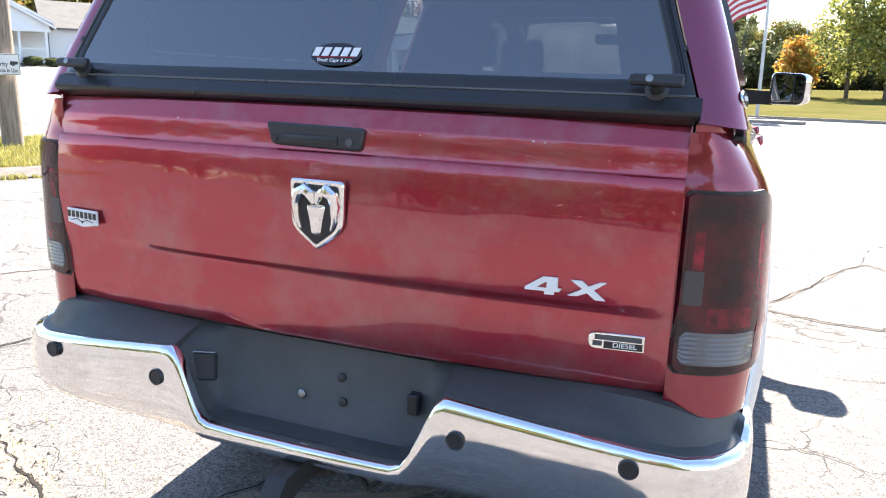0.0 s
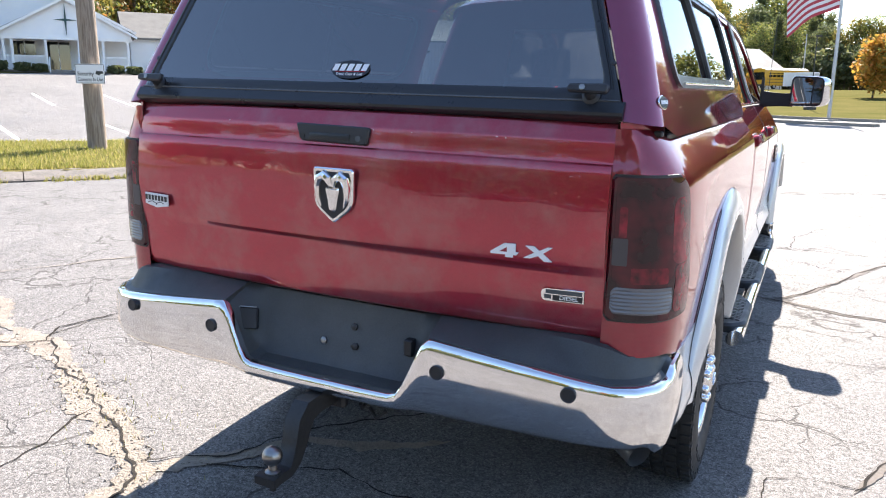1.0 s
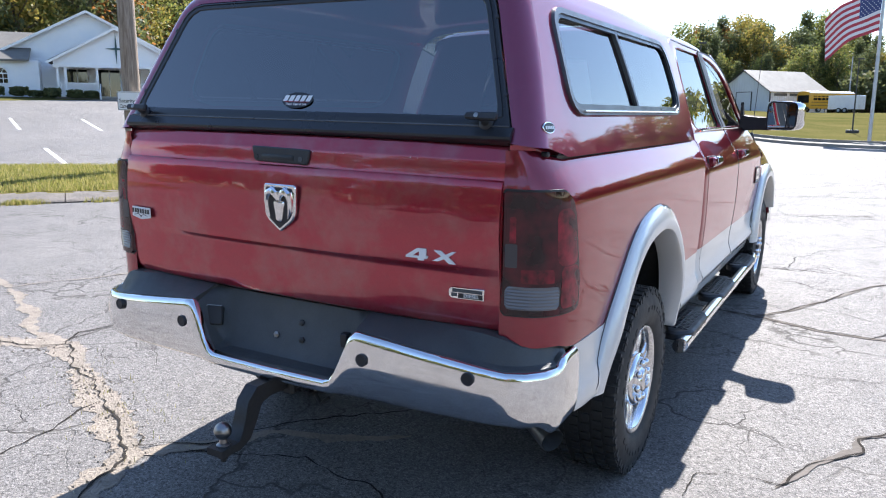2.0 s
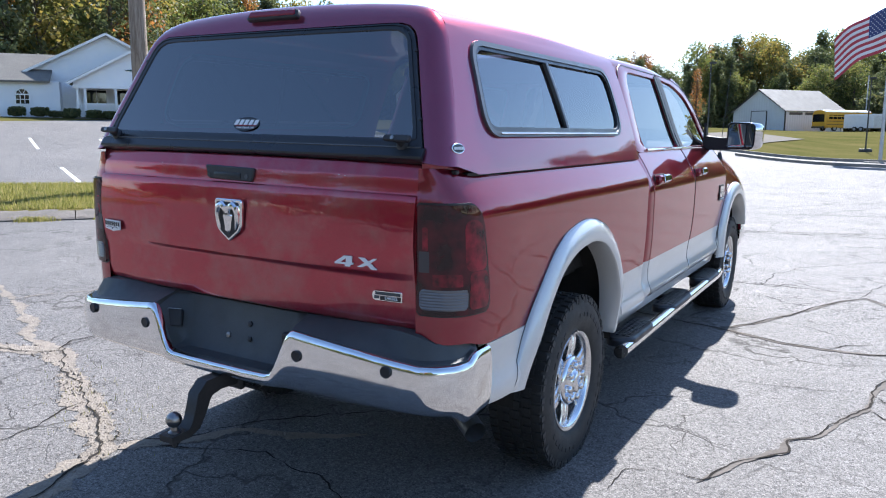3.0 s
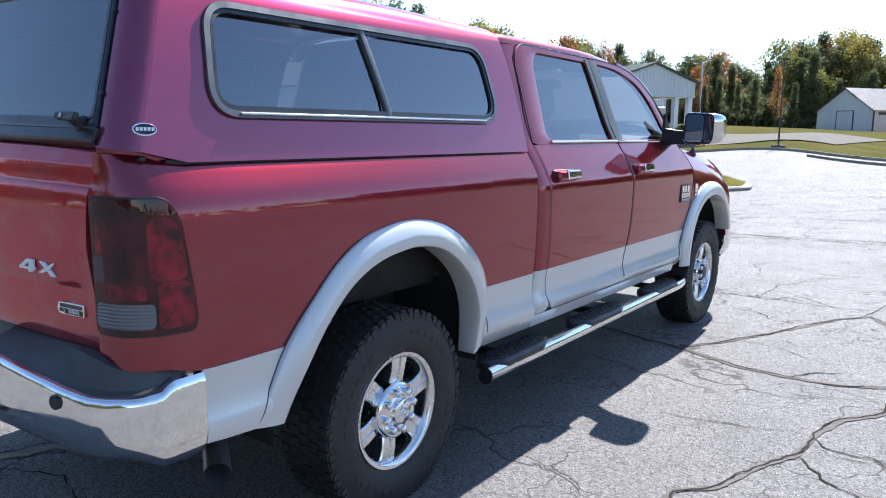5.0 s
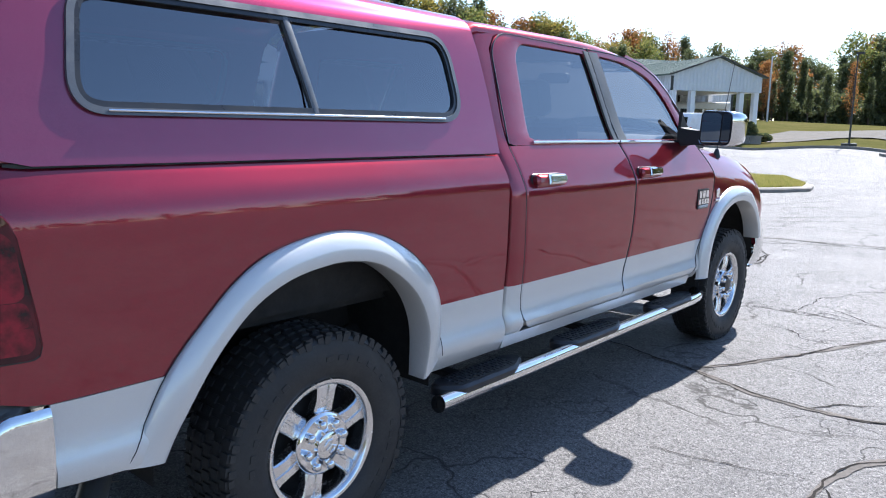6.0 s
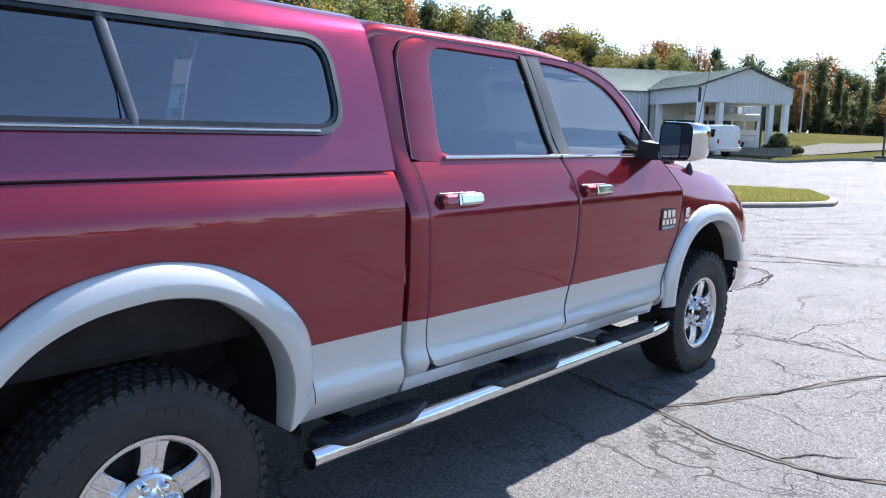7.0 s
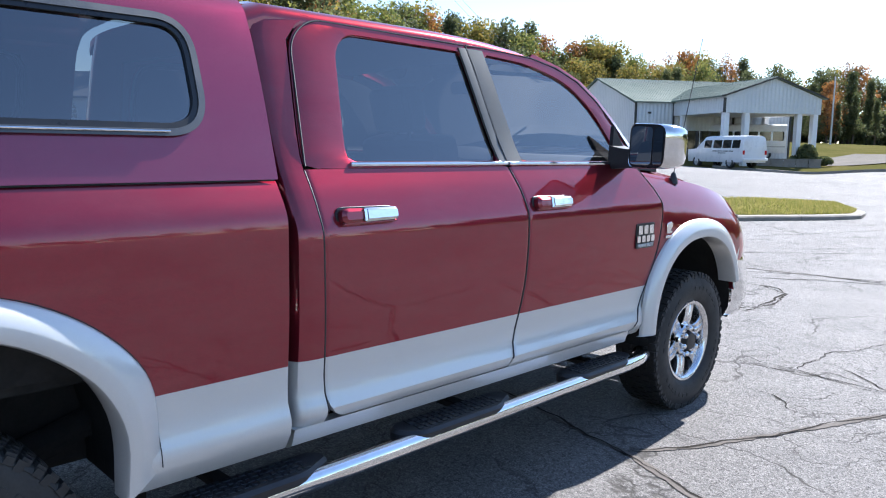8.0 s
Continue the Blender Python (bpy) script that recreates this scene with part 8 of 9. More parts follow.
def van_ring(y, top, k=1.0, low=0.38):
    zs = [low, 0.6, 0.95, 1.2, 1.2 + (top - 1.2) * 0.5, top - 0.14, top - 0.05, top]
    return y, [(VX(min(2.08, 1.2 + (z - 1.2) * 0.88 / max(0.05, top - 1.2)) if z > 1.2 else z) * k, z) for z in zs]


bm = bmesh.new()
slab_body(bm, [van_ring(-2.72, 1.95, 0.95), van_ring(-2.68, 2.04, 0.985), van_ring(-2.4, 2.08), van_ring(0.6, 2.08), van_ring(1.05, 2.04), van_ring(1.5, 1.66, 0.99), van_ring(1.85, 1.27, 0.98), van_ring(2.5, 1.21, 0.95), van_ring(2.75, 1.21, 0.9)])
part("van_body", bm, VANWHITE, van)
side_panes(van, lambda z: VX(z), [(-2.45, -1.75), (-1.65, -0.85), (-0.75, 0.05), (0.25, 0.95)], 1.28, 1.80)
for x0, x1 in ((-0.72, -0.06), (0.06, 0.72)):
    bm = bmesh.new()
    prism(bm, rounded([(x0, 1.25), (x1, 1.25), (x1 * 0.95, 1.80), (x0 * 0.95, 1.80)], 0.06, 3), 0.02, Matrix(((1, 0, 0, 0), (0, 0, -1, -2.69), (0, 1, 0, 0), (0, 0, 0, 1))))
    part("rear_pane", bm, DARKGLASS, van, smooth=False)
for s in (-1, 1):
    bm = bmesh.new()
    box(bm, s * 0.86 - 0.08, s * 0.86 + 0.08, -2.75, -2.70, 0.88, 1.14, 0.02)
    part("tail_lamp", bm, RED_LENS, van)
    for y in (-1.55, 1.75):
        small_wheel(van, s * 0.84, y, 0.38, 0.24, s)
bm = bmesh.new()
box(bm, -0.98, 0.98, -2.86, -2.70, 0.48, 0.66, 0.03)
part("rear_bumper", bm, WHITEPAINT, van)
bm = bmesh.new()
for k, (y0, y1) in enumerate(((-1.9, -1.5), (-1.42, -0.95), (-0.88, -0.4), (-0.32, 0.1))):
    for s in (1, -1):
        box(bm, s * 0.995 - 0.006, s * 0.995 + 0.008, y0, y1, 1.06, 1.12)
for s in (1, -1):
    box(bm, s * 0.997 - 0.006, s * 0.997 + 0.008, -1.2, -0.5, 0.94, 0.99)
part("side_writing", bm, DARKPOST, van, "dark writing, too small to read", smooth=False)

shuttle = thing("shuttle_bus", (-24.4, 61.6, height(-24.4, 61.6) + 0.0), "white shuttle bus parked under the porch", "bus", turn=116)
bm = bmesh.new()
slab_body(bm, [(-3.6, [(1.1, 0.5), (1.18, 0.7), (1.18, 2.3), (1.08, 2.62), (0.9, 2.7)]), (3.0, [(1.1, 0.5), (1.18, 0.7), (1.18, 2.3), (1.08, 2.62), (0.9, 2.7)]), (3.5, [(1.0, 0.5), (1.05, 0.7), (1.05, 1.9), (0.98, 2.2), (0.8, 2.4)]), (4.3, [(0.95, 0.5), (1.0, 0.7), (1.0, 1.1), (0.95, 1.2), (0.8, 1.25)])])
part("bus_body", bm, VANWHITE, shuttle)
side_panes(shuttle, lambda z: 1.18, [(-3.4 + 0.92 * k, -2.62 + 0.92 * k) for k in range(7)], 1.45, 2.15)
for s in (-1, 1):
    for y in (-2.2, 3.2):
        small_wheel(shuttle, s * 0.98, y, 0.4, 0.25, s)
bm = bmesh.new()
for s in (-1, 1):
    box(bm, s * 1.185 - 0.01, s * 1.185 + 0.01, -3.5, 3.0, 0.95, 1.05)
part("side_band", bm, GALV, shuttle, smooth=False)

# ---- shed, school bus, trailer ----
shed = thing("metal_shed", (-22.0, 133.0, height(-18, 130) - 0.1), "white metal shed with grey roof and wide doors", "shed", turn=-35)
bm = bmesh.new()
SW, SD = 10.5, 13.0
ribs_wall(bm, (0, 0), (SW, 0), -0.5, 3.0, 0.5, lambda t: 3.0 + 3.3 * (1 - abs(2 * t - 1)))
ribs_wall(bm, (SW, 0), (SW, SD), -0.5, 3.0, 0.5)
ribs_wall(bm, (SW, SD), (0, SD), -0.5, 3.0, 0.5, lambda t: 3.0 + 3.3 * (1 - abs(2 * t - 1)))
ribs_wall(bm, (0, SD), (0, 0), -0.5, 3.0, 0.5)
part("shed_wall", bm, METAL_WALL, shed, smooth=False)
bm = bmesh.new()
gable_roof(bm, 0, SW, 0, SD, 3.0, 6.3, 0.3, 0.12)
part("shed_roof", bm, TANROOF, shed, smooth=False)
bm = bmesh.new()
box(bm, 3.9, 6.9, -0.08, 0.0, 0.0, 2.9)
part("shed_door", bm, METAL_WALL, shed, smooth=False)
bm = bmesh.new()
for a, b, c, d in ((3.8, 3.92, 0, 2.95), (6.88, 7.0, 0, 2.95), (3.8, 7.0, 2.9, 3.0)):
    box(bm, a, b, -0.12, 0.0, c, d)
box(bm, SW - 0.1, SW + 0.06, -0.08, 0.08, -0.3, 3.0)
tube(bm, [(-0.3, -0.33, 2.85), (SW / 2, -0.33, 6.3)], 0.08, 4)
tube(bm, [(SW + 0.3, -0.33, 2.85), (SW / 2, -0.33, 6.3)], 0.08, 4)
part("shed_trim", bm, DARKPOST, shed, smooth=False)
bm = bmesh.new()
for y0, y1 in ((0.8, 3.6), (4.2, 6.5), (7.2, 10.6)):
    box(bm, SW + 0.03, SW + 0.06, y0, y1, 2.3, 2.7)
part("wall_writing", bm, GREYTRIM, shed, "grey writing, too worn to read", smooth=False)

school = thing("school_bus", (-5.65, 127.4, height(-5.65, 127.4)), "yellow school bus parked beside the shed", "bus", turn=math.degrees(math.atan2(0.62, -0.78)))
SECT = [(1.1, 0.5), (1.2, 0.8), (1.2, 2.2), (1.14, 2.7), (0.85, 2.98), (0.4, 3.05)]
bm = bmesh.new()
slab_body(bm, [(-4.6, [(x * 0.96, z) for x, z in SECT]), (-4.4, SECT), (4.3, SECT), (4.6, [(x * 0.95, z * 0.985) for x, z in SECT])])
part("bus_body", bm, YELLOW, school)
side_panes(school, lambda z: 1.2 - max(0, z - 2.2) * 0.12, [(-4.2 + 0.82 * k, -3.5 + 0.82 * k) for k in range(10)], 1.75, 2.35)
bm = bmesh.new()
prism(bm, rounded([(-1.05, 1.35), (1.05, 1.35), (1.0, 2.45), (-1.0, 2.45)], 0.12, 3), 0.02, Matrix(((-1, 0, 0, 0), (0, 0, 1, 4.6), (0, 1, 0, 0), (0, 0, 0, 1))))
part("windscreen", bm, DARKGLASS, school, smooth=False)
bm = bmesh.new()
rings = []
for y in (-4.5, 4.5):
    rings.append([(1.1, y, 2.76), (0.85, y, 2.99), (0.4, y, 3.065), (-0.4, y, 3.065), (-0.85, y, 2.99), (-1.1, y, 2.76)])
sweep(bm, rings)
part("white_roof", bm, WHITEPAINT, school, "white painted bus roof", smooth=False)
bm = bmesh.new()
for s in (-1, 1):
    for z in (0.95, 1.4):
        box(bm, s * 1.2 - 0.015, s * 1.2 + 0.015, -4.4, 4.3, z, z + 0.07)
box(bm, -1.15, 1.15, 4.58, 4.72, 0.45, 0.7, 0.03)
part("rub_rails", bm, DARKPOST, school, smooth=False)
for s in (-1, 1):
    for y in (-2.6, 2.6):
        small_wheel(school, s * 1.0, y, 0.48, 0.28, s)
trailer = thing("cargo_trailer", (-2.7, 119.6, height(-2.7, 119.6)), "white box cargo trailer on the lawn", "trailer", turn=62)
bm = bmesh.new()
box(bm, -1.0, 1.0, -2.1, 2.1, 0.45, 2.35, 0.05)
part("trailer_box", bm, VANWHITE, trailer)
for s in (-1, 1):
    for y in (-0.45, 0.45):
        small_wheel(trailer, s * 1.05, y, 0.33, 0.2, s)
bm = bmesh.new()
tube(bm, [(0, 2.1, 0.5), (0, 3.3, 0.5)], 0.05, 6)
tube(bm, [(0, 3.1, 0.5), (0, 3.1, 0.0)], 0.04, 6)
part("drawbar", bm, DARKPOST, trailer)

# ---- flagpole, lamp posts, planter ----
fz = height(0.74, 43.8)
fp = thing("flagpole", (0.74, 43.8, fz), "tall grey metal flagpole at the lawn's edge", "flagpole")
bm = bmesh.new()
tube(bm, [(0, 0, -0.2), (0, 0, 4), (0, 0, 9.4)], [0.095, 0.085, 0.06], 16)
bmesh.ops.create_uvsphere(bm, u_segments=12, v_segments=8, radius=0.09, matrix=Matrix.Translation((0, 0, 9.47)))
part("pole_shaft", bm, GALV, fp)
bm = bmesh.new()
lathe(bm, [(0.16, 0), (0.15, 0.04), (0.08, 0.1)], 20)
lathe(bm, [(0.75, -0.02), (0.72, 0.05), (0.0, 0.06)], 28)
part("pole_base", bm, CONCRETE, fp)
bm = bmesh.new()
FW, FH, NX, NZ = 3.05, 2.15, 26, 26


def flag_point(u, v):
    s = u * FW
    return Vector((0.66 - s * (0.80 - 0.05 * v), 43.8 - 0.28 * u * math.sin(3.2 * u + 0.8) - 0.12 * u * math.sin(9 * u + 3 * v + 0.5), fz + 7.7 - v * FH * (1 - 0.10 * u) - 1.45 * u ** 1.25 - 0.16 * u * math.sin(6.5 * u + 1.5 * v)))


grid_ = [[bm.verts.new(flag_point(i / NX, j / NZ)) for j in range(NZ + 1)] for i in range(NX + 1)]
for i in range(NX):
    for j in range(NZ):
        f = bm.faces.new((grid_[i][j], grid_[i + 1][j], grid_[i + 1][j + 1], grid_[i][j + 1]))
        f.material_index = 2 if (i < 10 and j < 14) else (0 if (j // 2) % 2 == 0 else 1)
flag = single("flag", bm, [FLAGRED, FLAGWHITE, FLAGBLUE], "red, white and blue flag flying from the pole", "flag")
bm = bmesh.new()
for r in range(9):
    for c in range(6 if r % 2 == 0 else 5):
        u = (c + (0.5 if r % 2 == 0 else 1.0)) / 6 * (10 / 26)
        v = (r + 0.7) / 9.4 * (14 / 26)
        p = flag_point(u, v) + Vector((0, -0.012, 0))
        bm.faces.new([bm.verts.new(p + Vector((0.026 * math.cos(a), 0, 0.026 * math.sin(a)))) for a in (2 * math.pi * k / 5 + 0.3 for k in range(5))])
part("stars", bm, FLAGWHITE, flag, smooth=False)


def lamp_post(x, y, tall, label):
    ob = thing("lamp_post", (x, y, height(x, y) - 0.05), label, "lamp post", "lamp posts on the lawn")
    bm = bmesh.new()
    tube(bm, [(0, 0, 0), (0, 0, tall)], [0.055, 0.035], 10)
    part("post_shaft", bm, DARKPOST, ob)
    bm = bmesh.new()
    lathe(bm, [(0.42, 0), (0.42, 0.18), (0.38, 0.22), (0, 0.22)], 12)
    part("post_base", bm, DARKPOST, ob)
    bm = bmesh.new()
    box(bm, -0.10, 0.32, -0.1, 0.1, tall - 0.02, tall + 0.1, 0.02)
    part("lamp_head", bm, DARKPOST, ob)
    return ob


lamp_post(-8.9, 49.4, 5.2, "thin dark lamp post with a round base")
lamp_post(-0.4, 60.0, 5.0, "thin dark lamp post with a round base")
planter = thing("planter", (-19.4, 57.5, height(-19.4, 57.5)), "low grey block planter with shrubs behind", "planter", turn=20)
for k in range(7):
    bm = bmesh.new()
    box(bm, -2.8 + 0.8 * k, -2.02 + 0.8 * k, -0.15, 0.15, -0.2, 0.42, 0.02)
    part("block", bm, CONCRETE, planter, smooth=False)
bm = bmesh.new()
box(bm, -2.85, 2.85, -0.18, 0.18, 0.42, 0.5, 0.01)
part("coping", bm, CONCRETE, planter, smooth=False)
for k, (x, y, w, h) in enumerate(((-22.2, 57.2, 1.5, 1.6), (-21.2, 57.7, 1.2, 1.0), (-18.6, 58.6, 1.0, 0.7), (-17.9, 58.8, 1.35, 1.55), (-16.9, 59.2, 1.2, 0.7))):
    shrub((x, y, height(x, y)), w, h, "rounded dark green shrub behind the planter", False, 30 + k, "shrubs at the planter")
lane = thing("power_line", (0, 0, 0), "two thin power wires across the sky", "power line")
for dx in (0, 0.9):
    bm = bmesh.new()
    a, b = Vector((-12.8 + dx * 0.5, 10.6, 9.95)), Vector((-70 + dx, 95, 13.0))
    tube(bm, [a.lerp(b, t) + Vector((0, 0, -1.4 * 4 * t * (1 - t))) for t in (k / 24 for k in range(25))], 0.012, 5)
    part("wire", bm, DARKPOST, lane)
for x, y, h in ((-3.0, 139, 9), (7.6, 124, 9), (-29.3, 98, 8)):
    up = thing("utility_pole", (x, y, height(x, y) - 0.2), "distant plain grey utility pole before the trees", "utility pole", "distant utility poles")
    bm = bmesh.new()
    tube(bm, [(0, 0, 0), (0, 0, h)], [0.13, 0.08], 8)
    part("pole_shaft", bm, GALV, up)


# ---- trees ----
def make_tree(name, seed, tall, spread, leafmat, leaf=0.27, count=2500, slim=False, label="", bare=0.0):
    """A tapered trunk with limbs and a crown of leaf clumps with gaps."""
    rng = random.Random(seed)
    ob = thing(name, (0, 0, -50), label, "tree", "trees at the edge of the wood")
    bm = bmesh.new()
    base = 0.018 * tall
    tube(bm, [(0, 0, -0.3), (0.1, 0, tall * 0.3), (-0.1, 0.1, tall * 0.6), (0, 0, tall * 0.93)], [base, base * 0.8, base * 0.5, base * 0.12], 7)
    lumps = []
    n = 20 if not slim else 22
    for k in range(n):
        t = 0.18 + 0.78 * (k + rng.random() * 0.6) / n
        a = k * 2.4 + rng.uniform(-0.4, 0.4)
        prof = math.sin(math.pi * (0.18 + 0.78 * t)) if not slim else (1.05 - t)
        reach = spread * 0.5 * prof * rng.uniform(0.55, 1.0)
        p0 = Vector((0, 0, tall * t * 0.86))
        p1 = Vector((reach * math.cos(a), reach * math.sin(a), tall * t + reach * 0.25))
        tube(bm, [p0, p0.lerp(p1, 0.5) + Vector((0, 0, -0.1)), p1], [base * 0.4 * (1 - t * 0.6), base * 0.22, base * 0.06], 5)
        lumps.append((p1, spread * rng.uniform(0.10, 0.19) * (0.8 if slim else 1)))
        lumps.append((p0.lerp(p1, rng.uniform(0.35, 0.7)), spread * rng.uniform(0.09, 0.17)))
    lumps.append((Vector((0, 0, tall * 0.95)), spread * 0.14))
    part("trunk", bm, BARK, ob)
    verts, faces = [], []
    wts = [r * r for _, r in lumps]
    for _ in range(int(count * (1 - bare))):
        c, r = rng.choices(lumps, wts)[0]
        d = Vector((rng.gauss(0, 1), rng.gauss(0, 1), rng.gauss(0, 0.75)))
        d = d.normalized() * r * rng.uniform(0.35, 1.08) ** 0.6
        p = c + d
        p.z = max(p.z, tall * 0.06)
        for q in range(2):
            nrm = (d.normalized() * 0.6 + Vector((rng.gauss(0, 1), rng.gauss(0, 1), rng.gauss(0, 1))).normalized()).normalized()
            u = nrm.orthogonal().normalized()
            u.rotate(Matrix.Rotation(rng.uniform(0, 6.28), 3, nrm))
            v = nrm.cross(u)
            s = leaf * rng.uniform(0.45, 1.0)
            o = p + Vector((rng.gauss(0, 0.2), rng.gauss(0, 0.2), rng.gauss(0, 0.2)))
            i = len(verts)
            verts += [o - u * s, o - v * s * 0.55, o + u * s * 0.8, o + v * s * 0.6]
            faces.append((i, i + 1, i + 2, i + 3))
    me = bpy.data.meshes.new("crown")
    me.from_pydata(verts, [], faces)
    me.materials.append(leafmat)
    cr = new("crown", me)
    cr.parent = ob
    return ob


KINDS = [
    make_tree("tree", 1, 15, 9.0, LEAF_GREEN, label="tall green broadleaf tree at the wood's edge"),
    make_tree("tree", 2, 14, 8.0, LEAF_DARK, label="dark green leafy tree at the wood's edge"),
    make_tree("tree", 3, 13.5, 8.0, LEAF_GOLD, label="tree with yellowing autumn leaves at the wood's edge"),
    make_tree("tree", 4, 12.5, 6.5, LEAF_RUST, count=1700, label="tree with rust orange autumn leaves at the wood's edge"),
    make_tree("tree", 5, 15.5, 5.5, LEAF_DARK, slim=True, label="slim dark evergreen tree at the wood's edge"),
    make_tree("tree", 6, 15, 6.0, LEAF_RUST, count=650, slim=True, label="thin half-bare autumn tree at the wood's edge"),
]
HEIGHTS = (15, 14, 13.5, 12.5, 15.5, 15)
LAWN_TREE = make_tree("tree", 9, 11.5, 7.5, LEAF_GREEN_LIT, label="green broadleaf tree on the lawn, leaf colour brightened")
AMBER_TREE = make_tree("tree", 8, 5.5, 4.6, LEAF_AMBER, 0.3, 1500, label="small round amber tree on the lawn")
BUSH = make_tree("bush", 7, 4.2, 5.5, LEAF_DARK, 0.3, 900, label="dense dark undergrowth below the trees")
rng = random.Random(11)
first_use = set()


def plant(kind, x, y, size):
    m = Matrix.LocRotScale((x, y, height(x, y) - 0.1), Euler((0, 0, rng.uniform(0, 6.28))), Vector((size * rng.uniform(0.9, 1.15), size * rng.uniform(0.9, 1.15), size)))
    if kind not in first_use:
        first_use.add(kind)
        kind.matrix_basis = m
    else:
        kind_m = m
        c = copy_thing(kind, Matrix())
        c.matrix_basis = kind_m


def wood(a, b, n, depth, sizes, mix, bushes=0):
    """A belt of trees from a to b."""
    a, b = Vector(a), Vector(b)
    d = (b - a)
    nn = Vector((-d.y, d.x)).normalized()
    for k in range(n):
        p = a + d * ((k + rng.uniform(-0.3, 0.3)) / max(1, n - 1)) + nn * rng.uniform(0, depth)
        plant(KINDS[rng.choices(range(6), mix)[0]], p.x, p.y, rng.uniform(*sizes))
    for k in range(bushes):
        p = a + d * (k / max(1, bushes - 1)) + nn * rng.uniform(-2, 1)
        plant(BUSH, p.x, p.y, rng.uniform(1.0, 1.7))


#         green dark gold rust slim bare; the belts to the side and behind stand far off
wood((-60, 30), (-78, 62), 14, -9, (1.0, 1.25), (4, 3, 3, 0.5, 1, 0.3), 10)
wood((-74, 40), (-92, 72), 9, -9, (1.05, 1.3), (4, 4, 2, 0.5, 1, 0.3))
# how high the wood's edge stands over the horizon, in degrees, by the bearing in degrees west of north
CREST_LINE = curve([(0, 5.2), (2, 5.6), (4.4, 6.5), (5.6, 5.0), (8, 6.2), (10, 6.3), (13, 5.6), (14.4, 4.3), (17, 5.8), (19.8, 4.9), (21, 5.9), (22.5, 5.3),
                    (24, 6.4), (25.5, 5.8), (27.5, 6.7), (30, 6.3), (33, 7.2), (36.5, 7.5), (39.5, 8.9), (42, 8.6), (46, 9.6), (52, 9.4)])
WOOD_EDGE = curve([(0, 150), (9, 150), (15, 126), (20, 112), (30, 104), (40, 102), (52, 101)])
for row, (n, back, lo, hi, mix) in enumerate(((84, 16, 0.88, 1.05, (4, 3, 5, 0.7, 3, 4)), (48, 8, 0.72, 0.98, (4, 3, 5, 0.9, 6, 3)), (50, 0, 0.5, 0.85, (3, 4, 4, 1.2, 9, 2)))):
    for k in range(n):
        az = 52 * (k + rng.uniform(0.1, 0.9)) / n
        r = WOOD_EDGE(az) + back + rng.uniform(-3, 3)
        x, y = 1.5 - r * math.sin(radians(az)), 1.0 + r * math.cos(radians(az))
        pick = rng.choices(range(6), [m * w for m, w in zip(mix, (0.6, 1.5, 0.35, 2.2, 2.6, 1.2) if 13.5 < az < 24 else (1.5, 1, 1, 0.05, 1, 0.3) if az < 8 else (1, 1, 1, 1, 1, 1))])[0]
        top = 1.5 + r * math.tan(radians(CREST_LINE(az) * 1.05)) * rng.uniform(lo, hi)
        plant(KINDS[pick], x, y, (top - height(x, y)) / HEIGHTS[pick])
for k in range(56):
    az = 52 * k / 55
    r = WOOD_EDGE(az) + 6 + rng.uniform(-3, 3)
    x, y = 1.5 - r * math.sin(radians(az)), 1.0 + r * math.cos(radians(az))
    plant(BUSH, x, y, rng.uniform(0.6, 1.2))
wood((-2, 146), (26, 128), 20, 9, (0.68, 0.86), (5, 6, 2, 0, 0.6, 0), 20)
wood((22, 126), (96, 120), 18, 9, (0.9, 1.2), (4, 4, 2, 0.5, 2, 0.5), 10)
wood((96, 122), (150, 40), 16, -9, (0.75, 1.05), (4, 4, 2, 1, 1, 0.5), 8)
wood((150, 38), (146, -60), 14, -9, (0.6, 0.9), (4, 4, 2, 1, 1, 0.5), 8)
# unseen wood nearer to the north-east, added to darken the doors' reflections
wood((21, 84), (58, 66), 16, 7, (0.85, 1.15), (4, 5, 3, 0.8, 2, 1), 10)
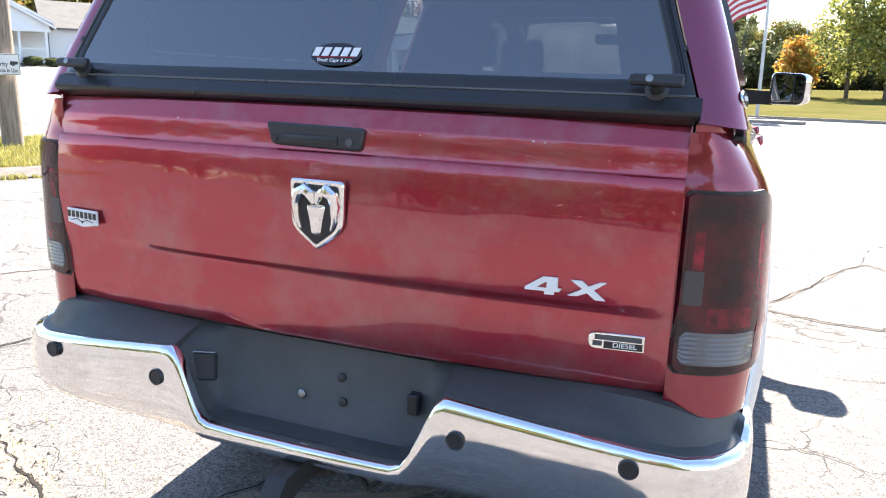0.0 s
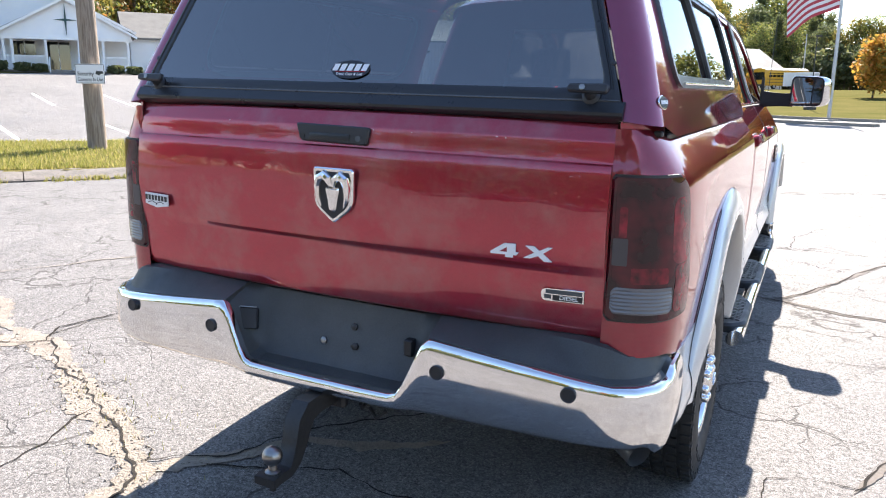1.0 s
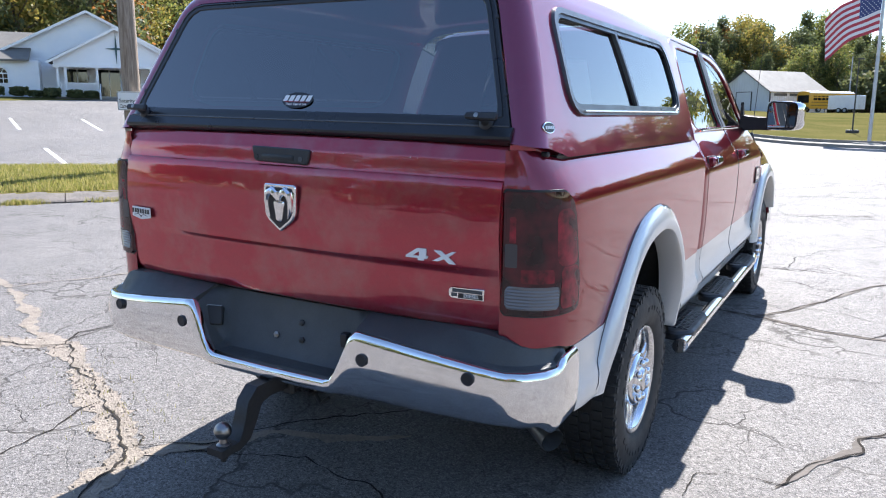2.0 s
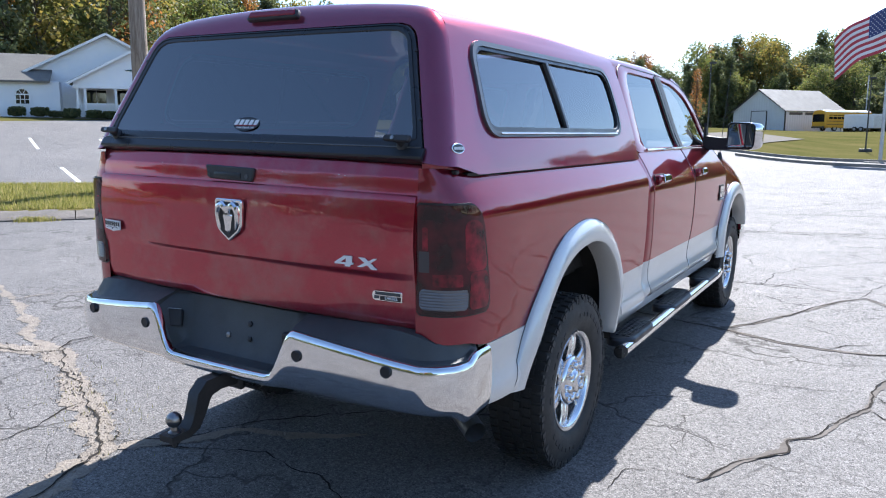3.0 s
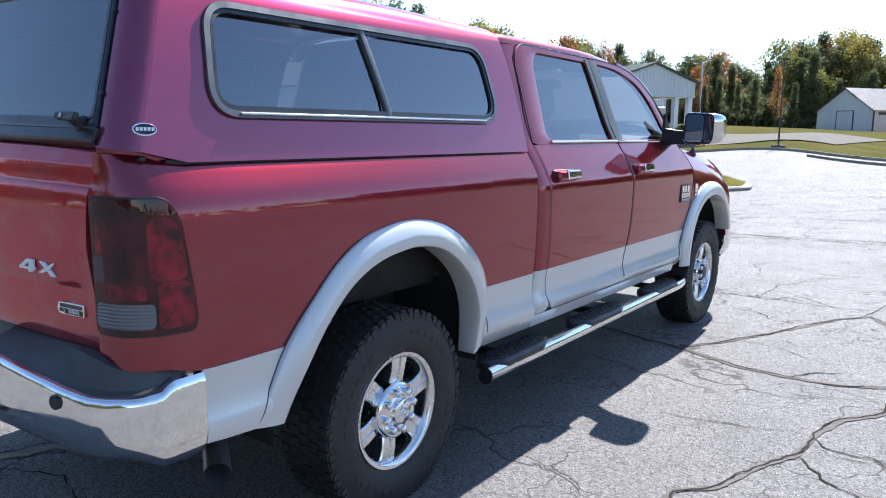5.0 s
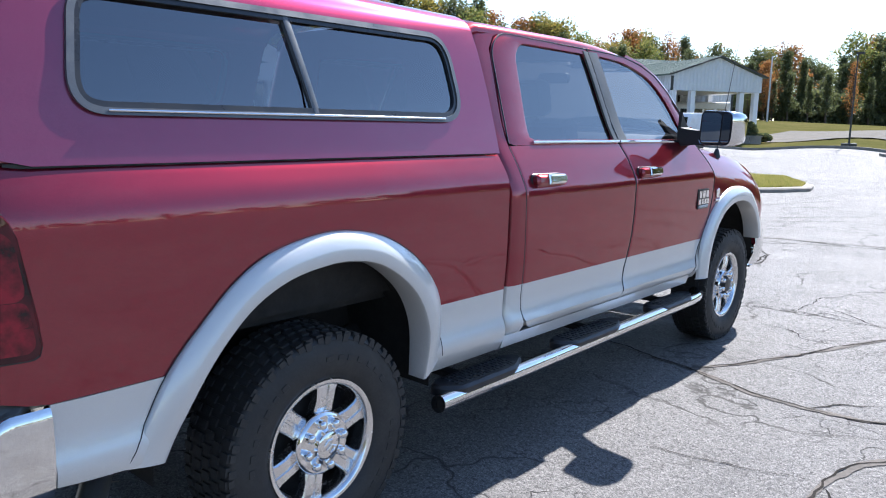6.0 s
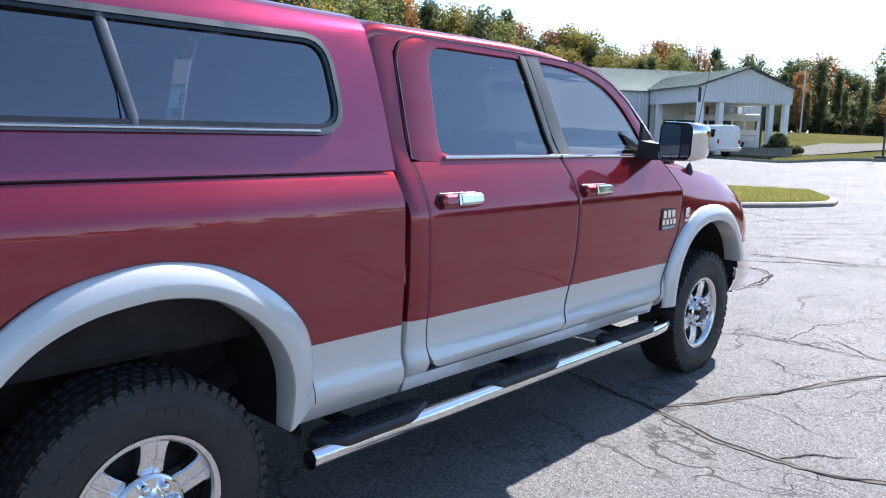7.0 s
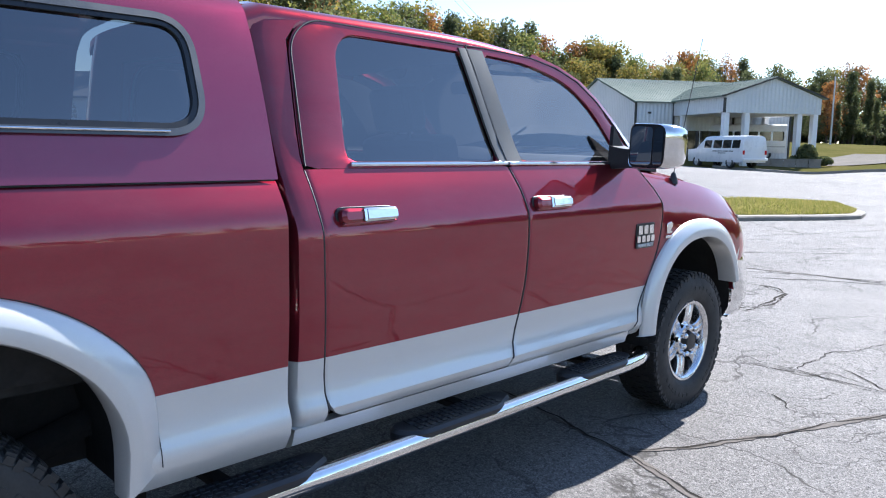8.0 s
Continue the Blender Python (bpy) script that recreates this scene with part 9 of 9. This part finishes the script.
# unseen tall trees across the lot behind the truck, added to darken tailgate reflections
wood((24, -27), (-12, -29), 11, 7, (0.85, 1.1), (2, 1, 6, 2, 0.5, 0.5), 12)
wood((-14, -52), (-70, -36), 14, 7, (0.85, 1.1), (2, 1, 6, 2, 0.5, 0.5), 12)


def thicket(line, depth, tall, count, leafmat, seed):
    """A dense strip of low growth in front of the trees."""
    r = random.Random(seed)
    verts, faces = [], []
    for _ in range(count):
        i = r.randrange(len(line) - 1)
        p = Vector(line[i]).lerp(Vector(line[i + 1]), r.random()) + Vector((r.uniform(-1, 1), r.uniform(-1, 1))) * depth
        top = tall * (0.55 + 0.9 * abs(noise.noise((p.x * 0.12, p.y * 0.12, seed))))
        o = Vector((p.x, p.y, height(p.x, p.y) + top * r.random() ** 0.9))
        nrm = Vector((r.gauss(0, 1), r.gauss(0, 1), r.gauss(0, 0.7))).normalized()
        u = nrm.orthogonal().normalized()
        u.rotate(Matrix.Rotation(r.uniform(0, 6.28), 3, nrm))
        v = nrm.cross(u)
        s = r.uniform(0.2, 0.5)
        k = len(verts)
        verts += [o - u * s, o - v * s * 0.6, o + u * s * 0.8, o + v * s * 0.6]
        faces.append((k, k + 1, k + 2, k + 3))
    me = bpy.data.meshes.new("undergrowth")
    me.from_pydata(verts, [], faces)
    me.materials.append(leafmat)
    return tagged(new("undergrowth", me), "dense undergrowth along the foot of the trees", "undergrowth", kind="stuff")


thicket([(144, -62), (40, -150), (-66, -140), (-112, 18)], 3.5, 3.2, 20000, LEAF_GOLD, 54)
thicket([(-86, 65), (-54, 99), (-33, 131)], 2.5, 3.2, 16000, LEAF_DARK, 51)
thicket([(-33, 131), (-21, 161), (8, 160)], 2.5, 3.2, 15000, LEAF_DARK, 52)
thicket([(4, 154), (28, 135), (60, 129)], 2.5, 4.0, 15000, LEAF_DARK, 53)
for x, y, size in ((9.0, 82, 0.95), (12.0, 80, 1.02), (14.5, 84, 1.05), (17, 78, 1.0)):
    plant(LAWN_TREE, x, y, size)
plant(AMBER_TREE, 4.6, 84, 1.0)
